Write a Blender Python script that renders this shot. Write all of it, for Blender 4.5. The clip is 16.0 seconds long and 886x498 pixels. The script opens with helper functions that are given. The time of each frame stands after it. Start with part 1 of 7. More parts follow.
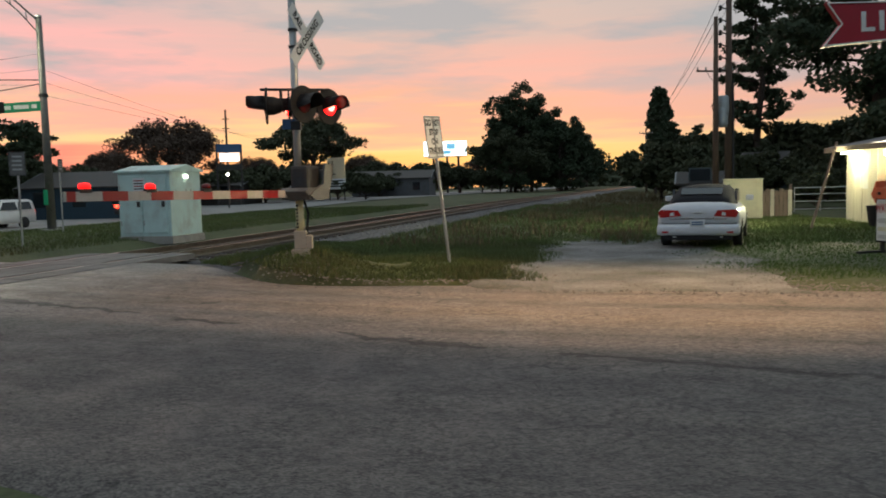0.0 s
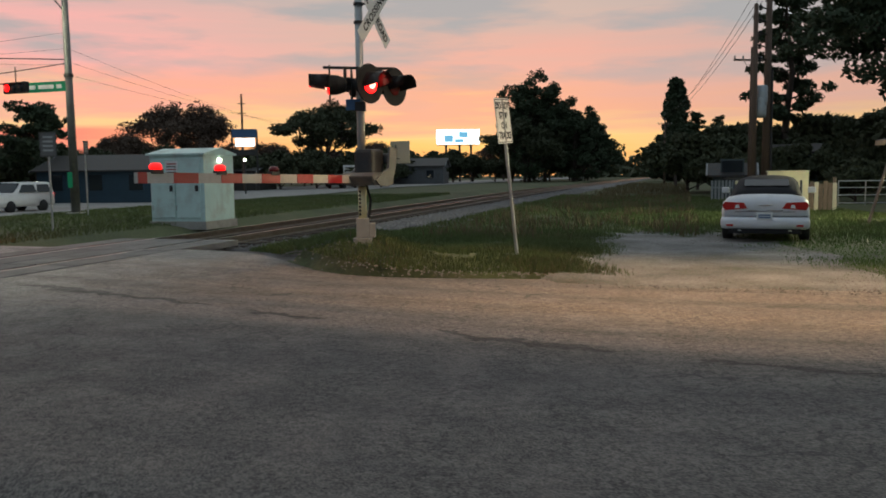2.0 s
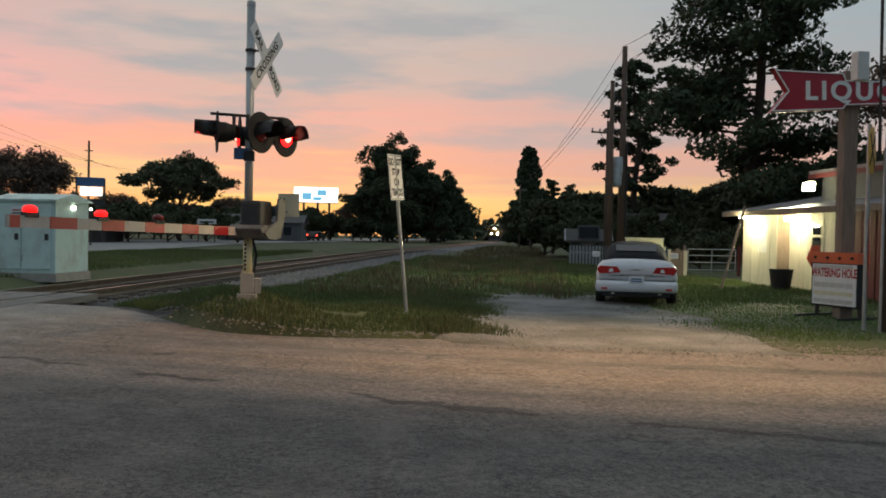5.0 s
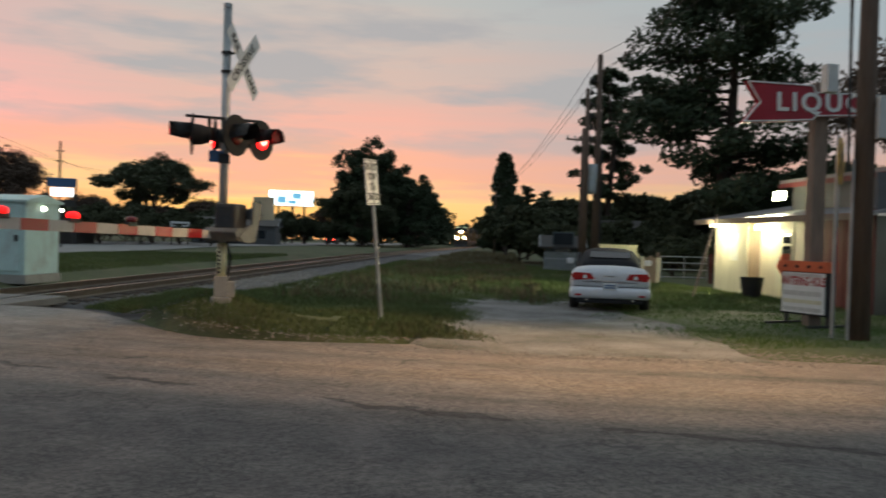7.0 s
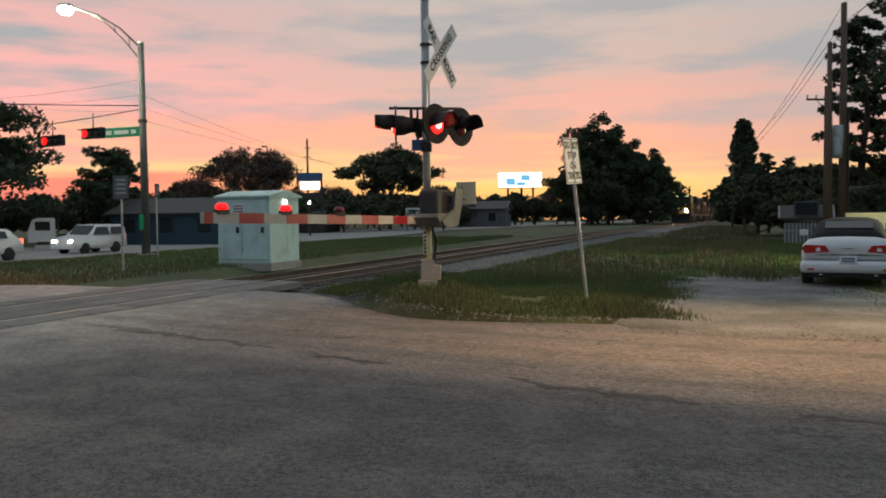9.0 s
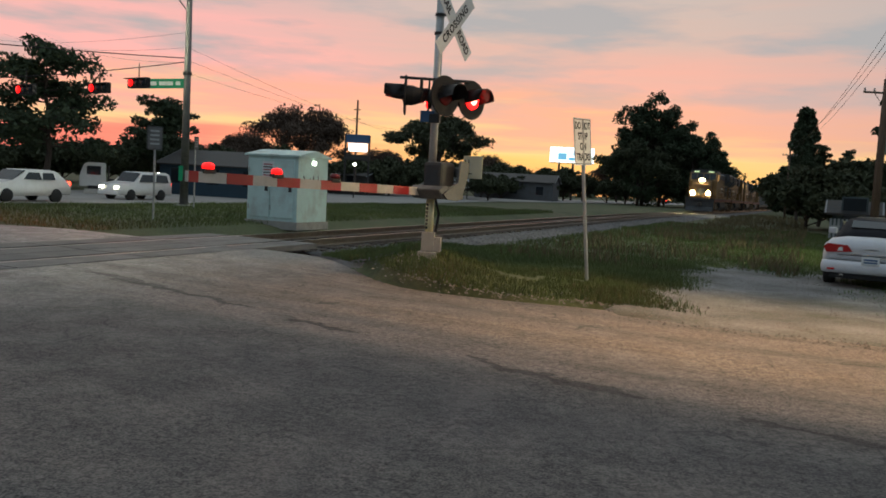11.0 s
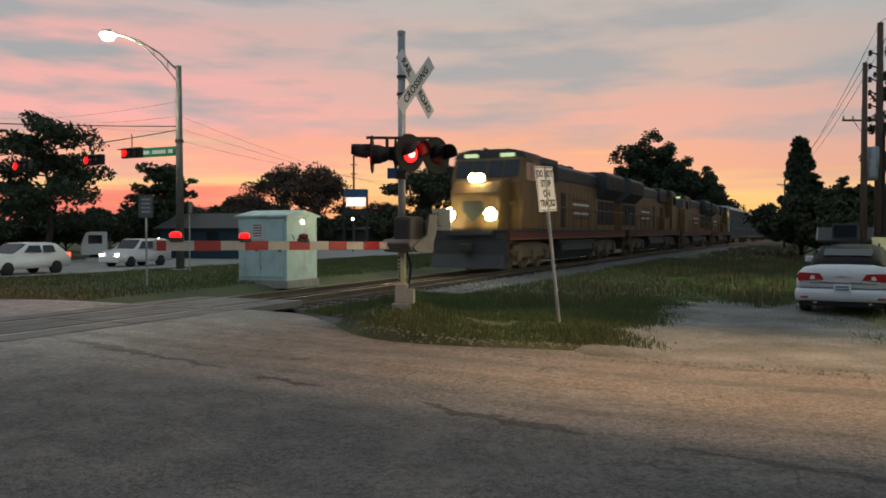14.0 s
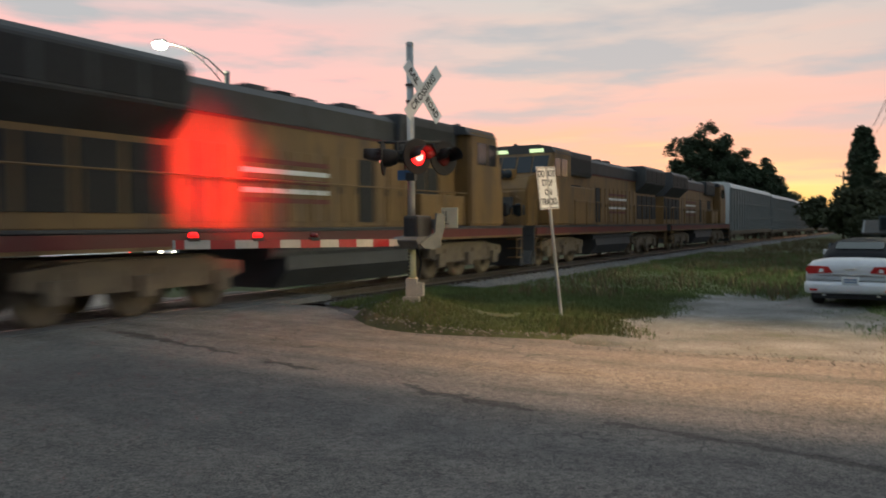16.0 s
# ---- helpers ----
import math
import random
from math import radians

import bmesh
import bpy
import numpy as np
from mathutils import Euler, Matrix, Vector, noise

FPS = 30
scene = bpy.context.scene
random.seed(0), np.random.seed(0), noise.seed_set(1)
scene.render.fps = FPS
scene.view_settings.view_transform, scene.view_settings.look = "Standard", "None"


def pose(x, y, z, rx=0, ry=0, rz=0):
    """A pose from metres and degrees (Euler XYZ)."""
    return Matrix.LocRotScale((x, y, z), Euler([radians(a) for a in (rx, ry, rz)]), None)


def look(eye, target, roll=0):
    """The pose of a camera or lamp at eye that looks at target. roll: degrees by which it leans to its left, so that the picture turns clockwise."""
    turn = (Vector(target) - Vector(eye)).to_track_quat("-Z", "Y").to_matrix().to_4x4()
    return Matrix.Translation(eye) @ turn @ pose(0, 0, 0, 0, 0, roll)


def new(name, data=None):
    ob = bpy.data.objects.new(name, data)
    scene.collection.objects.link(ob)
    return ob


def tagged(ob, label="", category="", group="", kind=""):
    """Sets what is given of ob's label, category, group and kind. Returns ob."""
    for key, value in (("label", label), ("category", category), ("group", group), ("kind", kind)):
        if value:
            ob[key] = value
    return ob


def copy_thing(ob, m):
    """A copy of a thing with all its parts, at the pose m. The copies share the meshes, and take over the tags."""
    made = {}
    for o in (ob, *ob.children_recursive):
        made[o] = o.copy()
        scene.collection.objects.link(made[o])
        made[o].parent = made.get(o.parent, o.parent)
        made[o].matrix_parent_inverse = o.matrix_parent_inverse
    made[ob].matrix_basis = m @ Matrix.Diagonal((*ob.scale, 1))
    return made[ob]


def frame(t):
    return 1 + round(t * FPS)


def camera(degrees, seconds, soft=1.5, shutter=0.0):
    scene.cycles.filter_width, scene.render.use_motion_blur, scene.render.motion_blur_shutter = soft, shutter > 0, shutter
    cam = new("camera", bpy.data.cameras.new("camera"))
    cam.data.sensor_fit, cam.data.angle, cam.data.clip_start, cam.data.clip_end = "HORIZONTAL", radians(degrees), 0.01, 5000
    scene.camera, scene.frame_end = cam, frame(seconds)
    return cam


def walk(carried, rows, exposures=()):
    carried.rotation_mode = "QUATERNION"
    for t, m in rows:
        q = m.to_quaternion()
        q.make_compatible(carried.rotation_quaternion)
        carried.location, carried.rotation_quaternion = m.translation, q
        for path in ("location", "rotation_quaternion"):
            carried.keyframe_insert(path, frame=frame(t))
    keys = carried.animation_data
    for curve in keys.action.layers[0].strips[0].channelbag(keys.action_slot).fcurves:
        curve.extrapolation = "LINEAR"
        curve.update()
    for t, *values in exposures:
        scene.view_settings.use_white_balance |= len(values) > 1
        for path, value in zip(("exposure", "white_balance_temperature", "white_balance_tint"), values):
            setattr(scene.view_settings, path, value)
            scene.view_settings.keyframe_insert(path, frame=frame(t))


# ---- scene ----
PATH = [
    (0, (1.372, -0.56, 1.377), (1.429, 1.433, 1.215), -1.5),
    (0.5, (1.099, -0.378, 1.388), (1.118, 1.615, 1.22), -2.5),
    (1, (0.906, -0.152, 1.417), (0.921, 1.84, 1.246), -1.4),
    (1.5, (0.653, -0.062, 1.34), (0.649, 1.932, 1.191), -1.1),
    (2, (0.361, 0.245, 1.355), (0.404, 2.235, 1.166), -0.7),
    (2.5, (0.15, 0.519, 1.358), (0.309, 2.506, 1.196), -4.1),
    (3, (-0.081, 0.608, 1.317), (0.146, 2.592, 1.22), -3.5),
    (5.5, (-0.196, 0.648, 1.303), (0.262, 2.595, 1.271), 2.6),
    (6, (-0.176, 0.652, 1.307), (0.37, 2.576, 1.273), 2.8),
    (6.5, (-0.19, 0.655, 1.305), (0.359, 2.577, 1.273), 2.5),
    (7, (-0.203, 0.624, 1.306), (0.256, 2.57, 1.279), 1.7),
    (7.5, (-0.208, 0.679, 1.267), (-0.067, 2.673, 1.206), 1.6),
    (8, (-0.08, 0.726, 1.27), (-0.108, 2.725, 1.205), 0.4),
    (8.5, (0.151, 0.723, 1.324), (0.126, 2.722, 1.268), -1.0),
    (9, (0.28, 0.563, 1.325), (0.174, 2.559, 1.243), -0.7),
    (11.5, (1.104, 0.667, 1.441), (0.877, 2.647, 1.277), 3.3),
    (12, (1.106, 0.728, 1.463), (0.919, 2.717, 1.353), 1.5),
    (12.5, (1.161, 0.698, 1.461), (0.97, 2.688, 1.383), 0.2),
    (13, (1.34, 0.599, 1.477), (1.125, 2.587, 1.438), -0.3),
    (13.5, (1.473, 0.449, 1.479), (1.234, 2.434, 1.475), -1.0),
    (14, (1.633, 0.27, 1.488), (1.388, 2.254, 1.444), -0.1),
    (14.5, (1.907, 0.1, 1.511), (1.595, 2.076, 1.485), 0.1),
    (15, (2.14, -0.111, 1.522), (1.835, 1.865, 1.488), -2.5),
    (15.5, (2.345, -0.276, 1.513), (2.054, 1.701, 1.426), -1.8),
    (16, (2.626, -0.49, 1.526), (2.238, 1.471, 1.471), -0.6),
]
cam = camera(57.2, 16.0, soft=1.7, shutter=0.5)
walk(cam, [(t, look(eye, target, roll)) for t, eye, target, roll in PATH],
     exposures=((0, 0.15, 6300, -2), (1.0, 0.0, 6300, -2), (1.5, 0.0, 6300, -2), (3, 0.0, 6300, -2), (6, 0.05, 6300, -2), (9, 0.08, 6300, -2), (12.5, 0.08, 6300, -2), (14, -0.05, 6300, -2), (14.8, 0.1, 6300, -2), (15.5, 0.32, 6300, -2), (16, 0.38, 6300, -2)))

# ---------------------------------------------------------------- world and lamps
SKY_GAIN = 1.06


def build_world():
    w = bpy.data.worlds.new("dusk_sky")
    scene.world = w
    w.use_nodes = True
    nt = w.node_tree
    nt.nodes.clear()
    N, L = nt.nodes.new, nt.links.new

    def math_node(op, a, b=None, clamp=False):
        n = N("ShaderNodeMath")
        n.operation, n.use_clamp = op, clamp
        for i, v in enumerate((a, b)):
            if v is None:
                continue
            if isinstance(v, (int, float)):
                n.inputs[i].default_value = v
            else:
                L(v, n.inputs[i])
        return n.outputs[0]

    def ramp(fac, stops):
        n = N("ShaderNodeValToRGB")
        els = n.color_ramp.elements
        while len(els) < len(stops):
            els.new(0.5)
        for e, (p, c) in zip(els, stops):
            e.position, e.color = p, (*c, 1)
        L(fac, n.inputs[0])
        return n.outputs[0]

    def mix(fac, a, b):
        n = N("ShaderNodeMix")
        n.data_type = "RGBA"
        L(fac, n.inputs[0])
        for s, v in ((6, a), (7, b)):
            if isinstance(v, tuple):
                n.inputs[s].default_value = (*v, 1)
            else:
                L(v, n.inputs[s])
        return n.outputs[2]

    co = N("ShaderNodeTexCoord").outputs["Generated"]
    sep = N("ShaderNodeSeparateXYZ")
    L(co, sep.inputs[0])
    x, y, z = sep.outputs
    # long flat clouds
    mp = N("ShaderNodeMapping")
    mp.inputs["Scale"].default_value = (1.5, 1.5, 20.0)
    mp.inputs["Rotation"].default_value = (0.05, -0.035, 0)
    L(co, mp.inputs[0])
    no = N("ShaderNodeTexNoise")
    no.inputs["Scale"].default_value, no.inputs["Detail"].default_value = 1.6, 6
    no.inputs["Roughness"].default_value = 0.52
    L(mp.outputs[0], no.inputs["Vector"])
    mp2 = N("ShaderNodeMapping")
    mp2.inputs["Scale"].default_value = (3.5, 3.5, 20.0)
    mp2.inputs["Location"].default_value = (3.1, 0.4, 1.7)
    L(co, mp2.inputs[0])
    no2 = N("ShaderNodeTexNoise")
    no2.inputs["Scale"].default_value, no2.inputs["Detail"].default_value = 1.5, 5
    L(mp2.outputs[0], no2.inputs["Vector"])
    wob = math_node("MULTIPLY", math_node("SUBTRACT", no.outputs[0], 0.5), 0.16)
    el = math_node("MULTIPLY", math_node("ADD", z, wob), 1.6, True)
    west = ramp(el, [(0.0, (0.92, 0.43, 0.16)), (0.045, (1.0, 0.56, 0.19)), (0.085, (1.0, 0.60, 0.26)), (0.125, (0.88, 0.40, 0.28)),
                     (0.19, (0.82, 0.40, 0.34)), (0.30, (0.62, 0.43, 0.39)), (0.50, (0.47, 0.45, 0.45)), (1.0, (0.36, 0.40, 0.44))])
    # the red south-west
    south = ramp(el, [(0.0, (0.85, 0.17, 0.14)), (0.060, (1.0, 0.28, 0.20)), (0.100, (1.0, 0.60, 0.28)), (0.145, (1.0, 0.40, 0.31)),
                      (0.22, (0.98, 0.42, 0.40)), (0.34, (0.70, 0.41, 0.40)), (0.55, (0.48, 0.45, 0.46)), (1.0, (0.36, 0.40, 0.44))])
    north = ramp(el, [(0.0, (0.70, 0.32, 0.17)), (0.07, (0.72, 0.40, 0.22)), (0.14, (0.60, 0.36, 0.32)), (0.24, (0.44, 0.36, 0.37)),
                      (0.40, (0.36, 0.38, 0.42)), (1.0, (0.30, 0.35, 0.43))])
    east = ramp(el, [(0.0, (0.10, 0.11, 0.15)), (0.2, (0.15, 0.16, 0.21)), (0.5, (0.22, 0.25, 0.32)), (1.0, (0.32, 0.36, 0.44))])
    # bearings: x over the level length
    hl = math_node("SQRT", math_node("ADD", math_node("MULTIPLY", x, x), math_node("MULTIPLY", y, y)))
    side = math_node("DIVIDE", x, math_node("ADD", hl, 0.001))
    fs = math_node("MULTIPLY_ADD", side, -3.2)
    fs.node.inputs[2].default_value = -0.25
    fs.node.use_clamp = True
    fn = math_node("MULTIPLY_ADD", side, 2.2)
    fn.node.inputs[2].default_value = -0.42
    fn.node.use_clamp = True
    ahead = math_node("DIVIDE", y, math_node("ADD", hl, 0.001))
    fe = math_node("MULTIPLY_ADD", ahead, -0.9)
    fe.node.inputs[2].default_value = 0.55
    fe.node.use_clamp = True
    col = mix(fn, mix(fs, west, south), north)
    # grey cloud bellies
    belly = math_node("MULTIPLY", math_node("SUBTRACT", no2.outputs[0], 0.45, True), 6.0, True)
    high = math_node("MULTIPLY", math_node("SUBTRACT", z, 0.05, True), 9.0, True)
    col = mix(math_node("MULTIPLY", belly, high), col, (0.41, 0.37, 0.39))
    col = mix(fe, col, east)
    sky = N("ShaderNodeTexSky")
    sky.sky_type, sky.sun_disc = "NISHITA", False
    sky.sun_elevation, sky.sun_rotation = radians(0.5), radians(2)
    bg, bg2, add, out = N("ShaderNodeBackground"), N("ShaderNodeBackground"), N("ShaderNodeAddShader"), N("ShaderNodeOutputWorld")
    L(col, bg.inputs[0])
    bg.inputs[1].default_value = SKY_GAIN
    L(sky.outputs[0], bg2.inputs[0])
    bg2.inputs[1].default_value = 0.012
    L(bg.outputs[0], add.inputs[0])
    L(bg2.outputs[0], add.inputs[1])
    L(add.outputs[0], out.inputs[0])


build_world()


def lamp(name, kind, m, energy, color, size=0.2, spot=None, blend=0.5):
    d = bpy.data.lights.new(name, kind)
    d.energy, d.color = energy, color
    if kind in ("POINT", "SPOT"):
        d.shadow_soft_size = size
    if kind == "AREA":
        d.size = size
    if spot:
        d.spot_size, d.spot_blend = radians(spot), blend
    ob = new(name, d)
    ob.matrix_world = m
    return ob


# ---------------------------------------------------------------- materials
def mat(name, base, rough=0.7, metal=0.0, scale=6.0, vary=0.25, bump=0.15, dirt=None, dirt_amount=0.4, emit=None, strength=0.0,
        detail_scale=60.0, per_object=0.0, alpha_glass=False, stretch=(1, 1, 1)):
    """A surface with broad and fine variation, bump and optional dirt."""
    m = bpy.data.materials.new(name)
    m.use_nodes = True
    nt = m.node_tree
    b = nt.nodes["Principled BSDF"]
    N, L = nt.nodes.new, nt.links.new
    b.inputs["Roughness"].default_value, b.inputs["Metallic"].default_value = rough, metal
    tc = N("ShaderNodeTexCoord").outputs["Object"]
    mp = N("ShaderNodeMapping")
    mp.inputs["Scale"].default_value = stretch
    L(tc, mp.inputs[0])
    co = mp.outputs[0]
    n1, n2 = N("ShaderNodeTexNoise"), N("ShaderNodeTexNoise")
    n1.inputs["Scale"].default_value, n1.inputs["Detail"].default_value = scale, 5
    n2.inputs["Scale"].default_value, n2.inputs["Detail"].default_value = detail_scale, 3
    L(co, n1.inputs["Vector"])
    L(co, n2.inputs["Vector"])
    ad = N("ShaderNodeMath")
    ad.operation = "ADD"
    L(n1.outputs[0], ad.inputs[0])
    L(n2.outputs[0], ad.inputs[1])
    mr = N("ShaderNodeMapRange")
    mr.inputs[1].default_value, mr.inputs[2].default_value = 0.6, 1.4
    mr.inputs[3].default_value, mr.inputs[4].default_value = 1 - vary, 1 + vary
    L(ad.outputs[0], mr.inputs[0])
    val = mr.outputs[0]
    if per_object:
        oi = N("ShaderNodeObjectInfo")
        m2 = N("ShaderNodeMapRange")
        m2.inputs[3].default_value, m2.inputs[4].default_value = 1 - per_object, 1 + per_object
        L(oi.outputs["Random"], m2.inputs[0])
        mu = N("ShaderNodeMath")
        mu.operation = "MULTIPLY"
        L(val, mu.inputs[0])
        L(m2.outputs[0], mu.inputs[1])
        val = mu.outputs[0]
    mx = N("ShaderNodeMix")
    mx.data_type, mx.blend_type = "RGBA", "MULTIPLY"
    mx.inputs[0].default_value = 1
    mx.inputs[6].default_value = (*base, 1)
    L(val, mx.inputs[7])
    col = mx.outputs[2]
    if dirt:
        n3 = N("ShaderNodeTexNoise")
        n3.inputs["Scale"].default_value, n3.inputs["Detail"].default_value, n3.inputs["Roughness"].default_value = scale * 0.6, 7, 0.65
        L(co, n3.inputs["Vector"])
        r3 = N("ShaderNodeMapRange")
        r3.inputs[1].default_value, r3.inputs[2].default_value = 0.48, 0.68
        r3.inputs[4].default_value = dirt_amount
        L(n3.outputs[0], r3.inputs[0])
        md = N("ShaderNodeMix")
        md.data_type = "RGBA"
        L(r3.outputs[0], md.inputs[0])
        L(col, md.inputs[6])
        md.inputs[7].default_value = (*dirt, 1)
        col = md.outputs[2]
    L(col, b.inputs["Base Color"])
    if bump:
        bp = N("ShaderNodeBump")
        bp.inputs["Strength"].default_value, bp.inputs["Distance"].default_value = bump, 0.02
        L(n2.outputs[0], bp.inputs["Height"])
        L(bp.outputs[0], b.inputs["Normal"])
    if emit:
        b.inputs["Emission Color"].default_value, b.inputs["Emission Strength"].default_value = (*emit, 1), strength
    if alpha_glass:
        b.inputs["Transmission Weight"].default_value = 1.0
        b.inputs["IOR"].default_value = 1.45
    return m


GALV = mat("galvanised_steel", (0.42, 0.43, 0.42), 0.45, 0.75, 5, 0.2, 0.1, (0.2, 0.18, 0.15), 0.3)
ALU = mat("painted_aluminium", (0.55, 0.56, 0.54), 0.5, 0.3, 4, 0.12, 0.06, (0.3, 0.28, 0.24), 0.3)
WHITE = mat("white_sheeting", (0.75, 0.76, 0.74), 0.45, 0, 5, 0.08, 0.03, (0.45, 0.43, 0.38), 0.3)
ARMWHITE = mat("dusty_white_sheeting", (0.50, 0.47, 0.42), 0.6, 0, 5, 0.12, 0.03, (0.32, 0.28, 0.22), 0.5)
BLACK = mat("black_paint", (0.010, 0.010, 0.011), 0.75, 0, 8, 0.3, 0.08)
HOOD = mat("glossy_black_hood", (0.03, 0.028, 0.028), 0.28, 0, 8, 0.2, 0.05)
DARKMETAL = mat("dark_steel", (0.05, 0.05, 0.05), 0.55, 0.5, 6, 0.3, 0.1, (0.09, 0.06, 0.04), 0.5)
REDPAINT = mat("red_sheeting", (0.36, 0.014, 0.018), 0.4, 0, 6, 0.12, 0.03, (0.3, 0.05, 0.04), 0.3)
CONCRETE = mat("concrete", (0.36, 0.34, 0.30), 0.9, 0, 4, 0.2, 0.4, (0.18, 0.16, 0.13), 0.5)
CABINET = mat("cabinet_paint", (0.58, 0.74, 0.70), 0.5, 0.15, 3, 0.1, 0.05, (0.36, 0.36, 0.32), 0.5)
RED_LIT = mat("lit_red_lens", (0.6, 0.02, 0.01), 0.3, 0, 5, 0.05, 0, None, 0, (1.0, 0.006, 0.008), 5.0)
RED_HOT = mat("lit_red_core", (0.9, 0.3, 0.2), 0.3, 0, 5, 0.05, 0, None, 0, (1.0, 0.30, 0.22), 5.0)
RED_ARM = mat("lit_gate_lamp", (0.30, 0.01, 0.01), 0.3, 0, 5, 0.05, 0, None, 0, (1.0, 0.004, 0.006), 2.6)
RED_OFF = mat("dark_red_lens", (0.12, 0.006, 0.005), 0.15, 0, 5, 0.1, 0)
LAMPWHITE = mat("lit_white_lens", (1, 1, 0.95), 0.3, 0, 5, 0.02, 0, None, 0, (1.0, 0.93, 0.72), 45.0)
TUBE = mat("lit_tube", (1, 1, 0.95), 0.3, 0, 5, 0.02, 0, None, 0, (1.0, 0.88, 0.55), 22.0)
HEADLAMP = mat("lit_headlight", (1, 0.95, 0.8), 0.3, 0, 5, 0.02, 0, None, 0, (1.0, 0.80, 0.42), 120.0)
WARMLAMP = mat("lit_car_lamp", (1, 0.95, 0.8), 0.3, 0, 5, 0.02, 0, None, 0, (1.0, 0.85, 0.6), 8.0)
BULB = mat("lit_small_bulb", (1, 0.95, 0.8), 0.3, 0, 5, 0.02, 0, None, 0, (1.0, 0.92, 0.75), 12.0)
PANEL_LIT = mat("lit_sign_panel", (0.9, 0.9, 0.9), 0.4, 0, 5, 0.02, 0, None, 0, (0.85, 0.93, 1.0), 2.2)
TAIL_LIT = mat("lit_tail_lamp", (0.6, 0.05, 0.04), 0.3, 0, 5, 0.05, 0, None, 0, (1.0, 0.06, 0.03), 5.0)
TAIL_OFF = mat("tail_lamp_lens", (0.42, 0.02, 0.02), 0.12, 0, 9, 0.2, 0.02)
RAIL = mat("worn_rail", (0.30, 0.26, 0.22), 0.28, 0.9, 7, 0.2, 0.08, (0.12, 0.07, 0.04), 0.35)
RUST = mat("rusty_steel", (0.09, 0.05, 0.032), 0.8, 0.3, 9, 0.3, 0.2)
TIMBER = mat("creosoted_timber", (0.075, 0.055, 0.04), 0.9, 0, 5, 0.35, 0.5, (0.12, 0.10, 0.08), 0.5, per_object=0.3, stretch=(1, 6, 6))
POLEWOOD = mat("weathered_pole", (0.11, 0.075, 0.055), 0.9, 0, 4, 0.3, 0.4, (0.16, 0.13, 0.10), 0.4, stretch=(5, 5, 0.6))
POSTWOOD = mat("grey_timber", (0.24, 0.18, 0.14), 0.9, 0, 4, 0.3, 0.4, (0.12, 0.10, 0.08), 0.4, stretch=(5, 5, 0.6))
BARK = mat("bark", (0.06, 0.045, 0.035), 0.95, 0, 3, 0.4, 0.6)
NEEDLES = mat("pine_needles", (0.045, 0.065, 0.03), 0.8, 0, 0.6, 0.4, 0, None, 0)
LEAVES = mat("dull_leaves", (0.055, 0.065, 0.03), 0.8, 0, 0.5, 0.4, 0)
TWIGS = mat("bare_twigs", (0.10, 0.07, 0.05), 0.9, 0, 0.5, 0.3, 0)
GRASSBLADE = mat("grass_blades", (0.085, 0.115, 0.032), 0.85, 0, 0.5, 0.5, 0, (0.13, 0.11, 0.045), 0.45)
DRYGRASS = mat("dry_grass", (0.13, 0.105, 0.05), 0.85, 0, 0.5, 0.4, 0)
TYRE = mat("tyre_rubber", (0.02, 0.02, 0.02), 0.85, 0, 9, 0.2, 0.2)
GLASSDARK = mat("dark_window_glass", (0.02, 0.025, 0.03), 0.06, 0, 5, 0.1, 0)
SILVER = mat("silver_car_paint", (0.70, 0.71, 0.73), 0.28, 0.12, 4, 0.05, 0.01, (0.40, 0.39, 0.37), 0.25)
CARWHITE = mat("white_car_paint", (0.75, 0.75, 0.73), 0.25, 0, 4, 0.05, 0.01, (0.55, 0.53, 0.50), 0.25)
SOFTTOP = mat("black_canvas", (0.015, 0.015, 0.018), 0.9, 0, 8, 0.2, 0.3)
CHROME = mat("chrome", (0.7, 0.7, 0.7), 0.15, 1.0, 5, 0.05, 0)
GREENSIGN = mat("green_sign", (0.02, 0.28, 0.13), 0.4, 0, 4, 0.08, 0.02)
YELLOWSIGN = mat("yellow_sign", (0.70, 0.42, 0.02), 0.4, 0, 4, 0.1, 0.02)
BLUEBOX = mat("blue_plate", (0.05, 0.12, 0.25), 0.5, 0, 4, 0.1, 0.02)
LOCOYELLOW = mat("locomotive_yellow", (0.20, 0.112, 0.034), 0.55, 0, 1.2, 0.3, 0.04, (0.085, 0.055, 0.034), 0.85, stretch=(1, 1.6, 0.5))
LOCOGREY = mat("locomotive_grey", (0.055, 0.056, 0.058), 0.6, 0.1, 1.5, 0.25, 0.05, (0.035, 0.03, 0.026), 0.6)
LOCORED = mat("red_stripe", (0.13, 0.02, 0.016), 0.6, 0, 2, 0.2, 0.02, (0.07, 0.04, 0.03), 0.7)
GRILLE = mat("dark_grille", (0.025, 0.024, 0.023), 0.7, 0.2, 12, 0.3, 0.3)
# tan base and patches carry warm lamplight as well as grime
BOGIE = mat("truck_steel", (0.17, 0.13, 0.09), 0.8, 0.1, 3, 0.35, 0.2, (0.27, 0.20, 0.12), 0.6)
RACKSIDE = mat("galvanised_panels", (0.20, 0.21, 0.205), 0.6, 0.3, 1.0, 0.15, 0.08, (0.22, 0.19, 0.16), 0.4)
RACKROOF = mat("pale_roof", (0.62, 0.64, 0.63), 0.5, 0.1, 1.0, 0.1, 0.03)
SIDING = mat("cream_board_siding", (0.62, 0.58, 0.46), 0.7, 0, 2, 0.1, 0.1, (0.40, 0.36, 0.28), 0.4, stretch=(3, 3, 0.5))
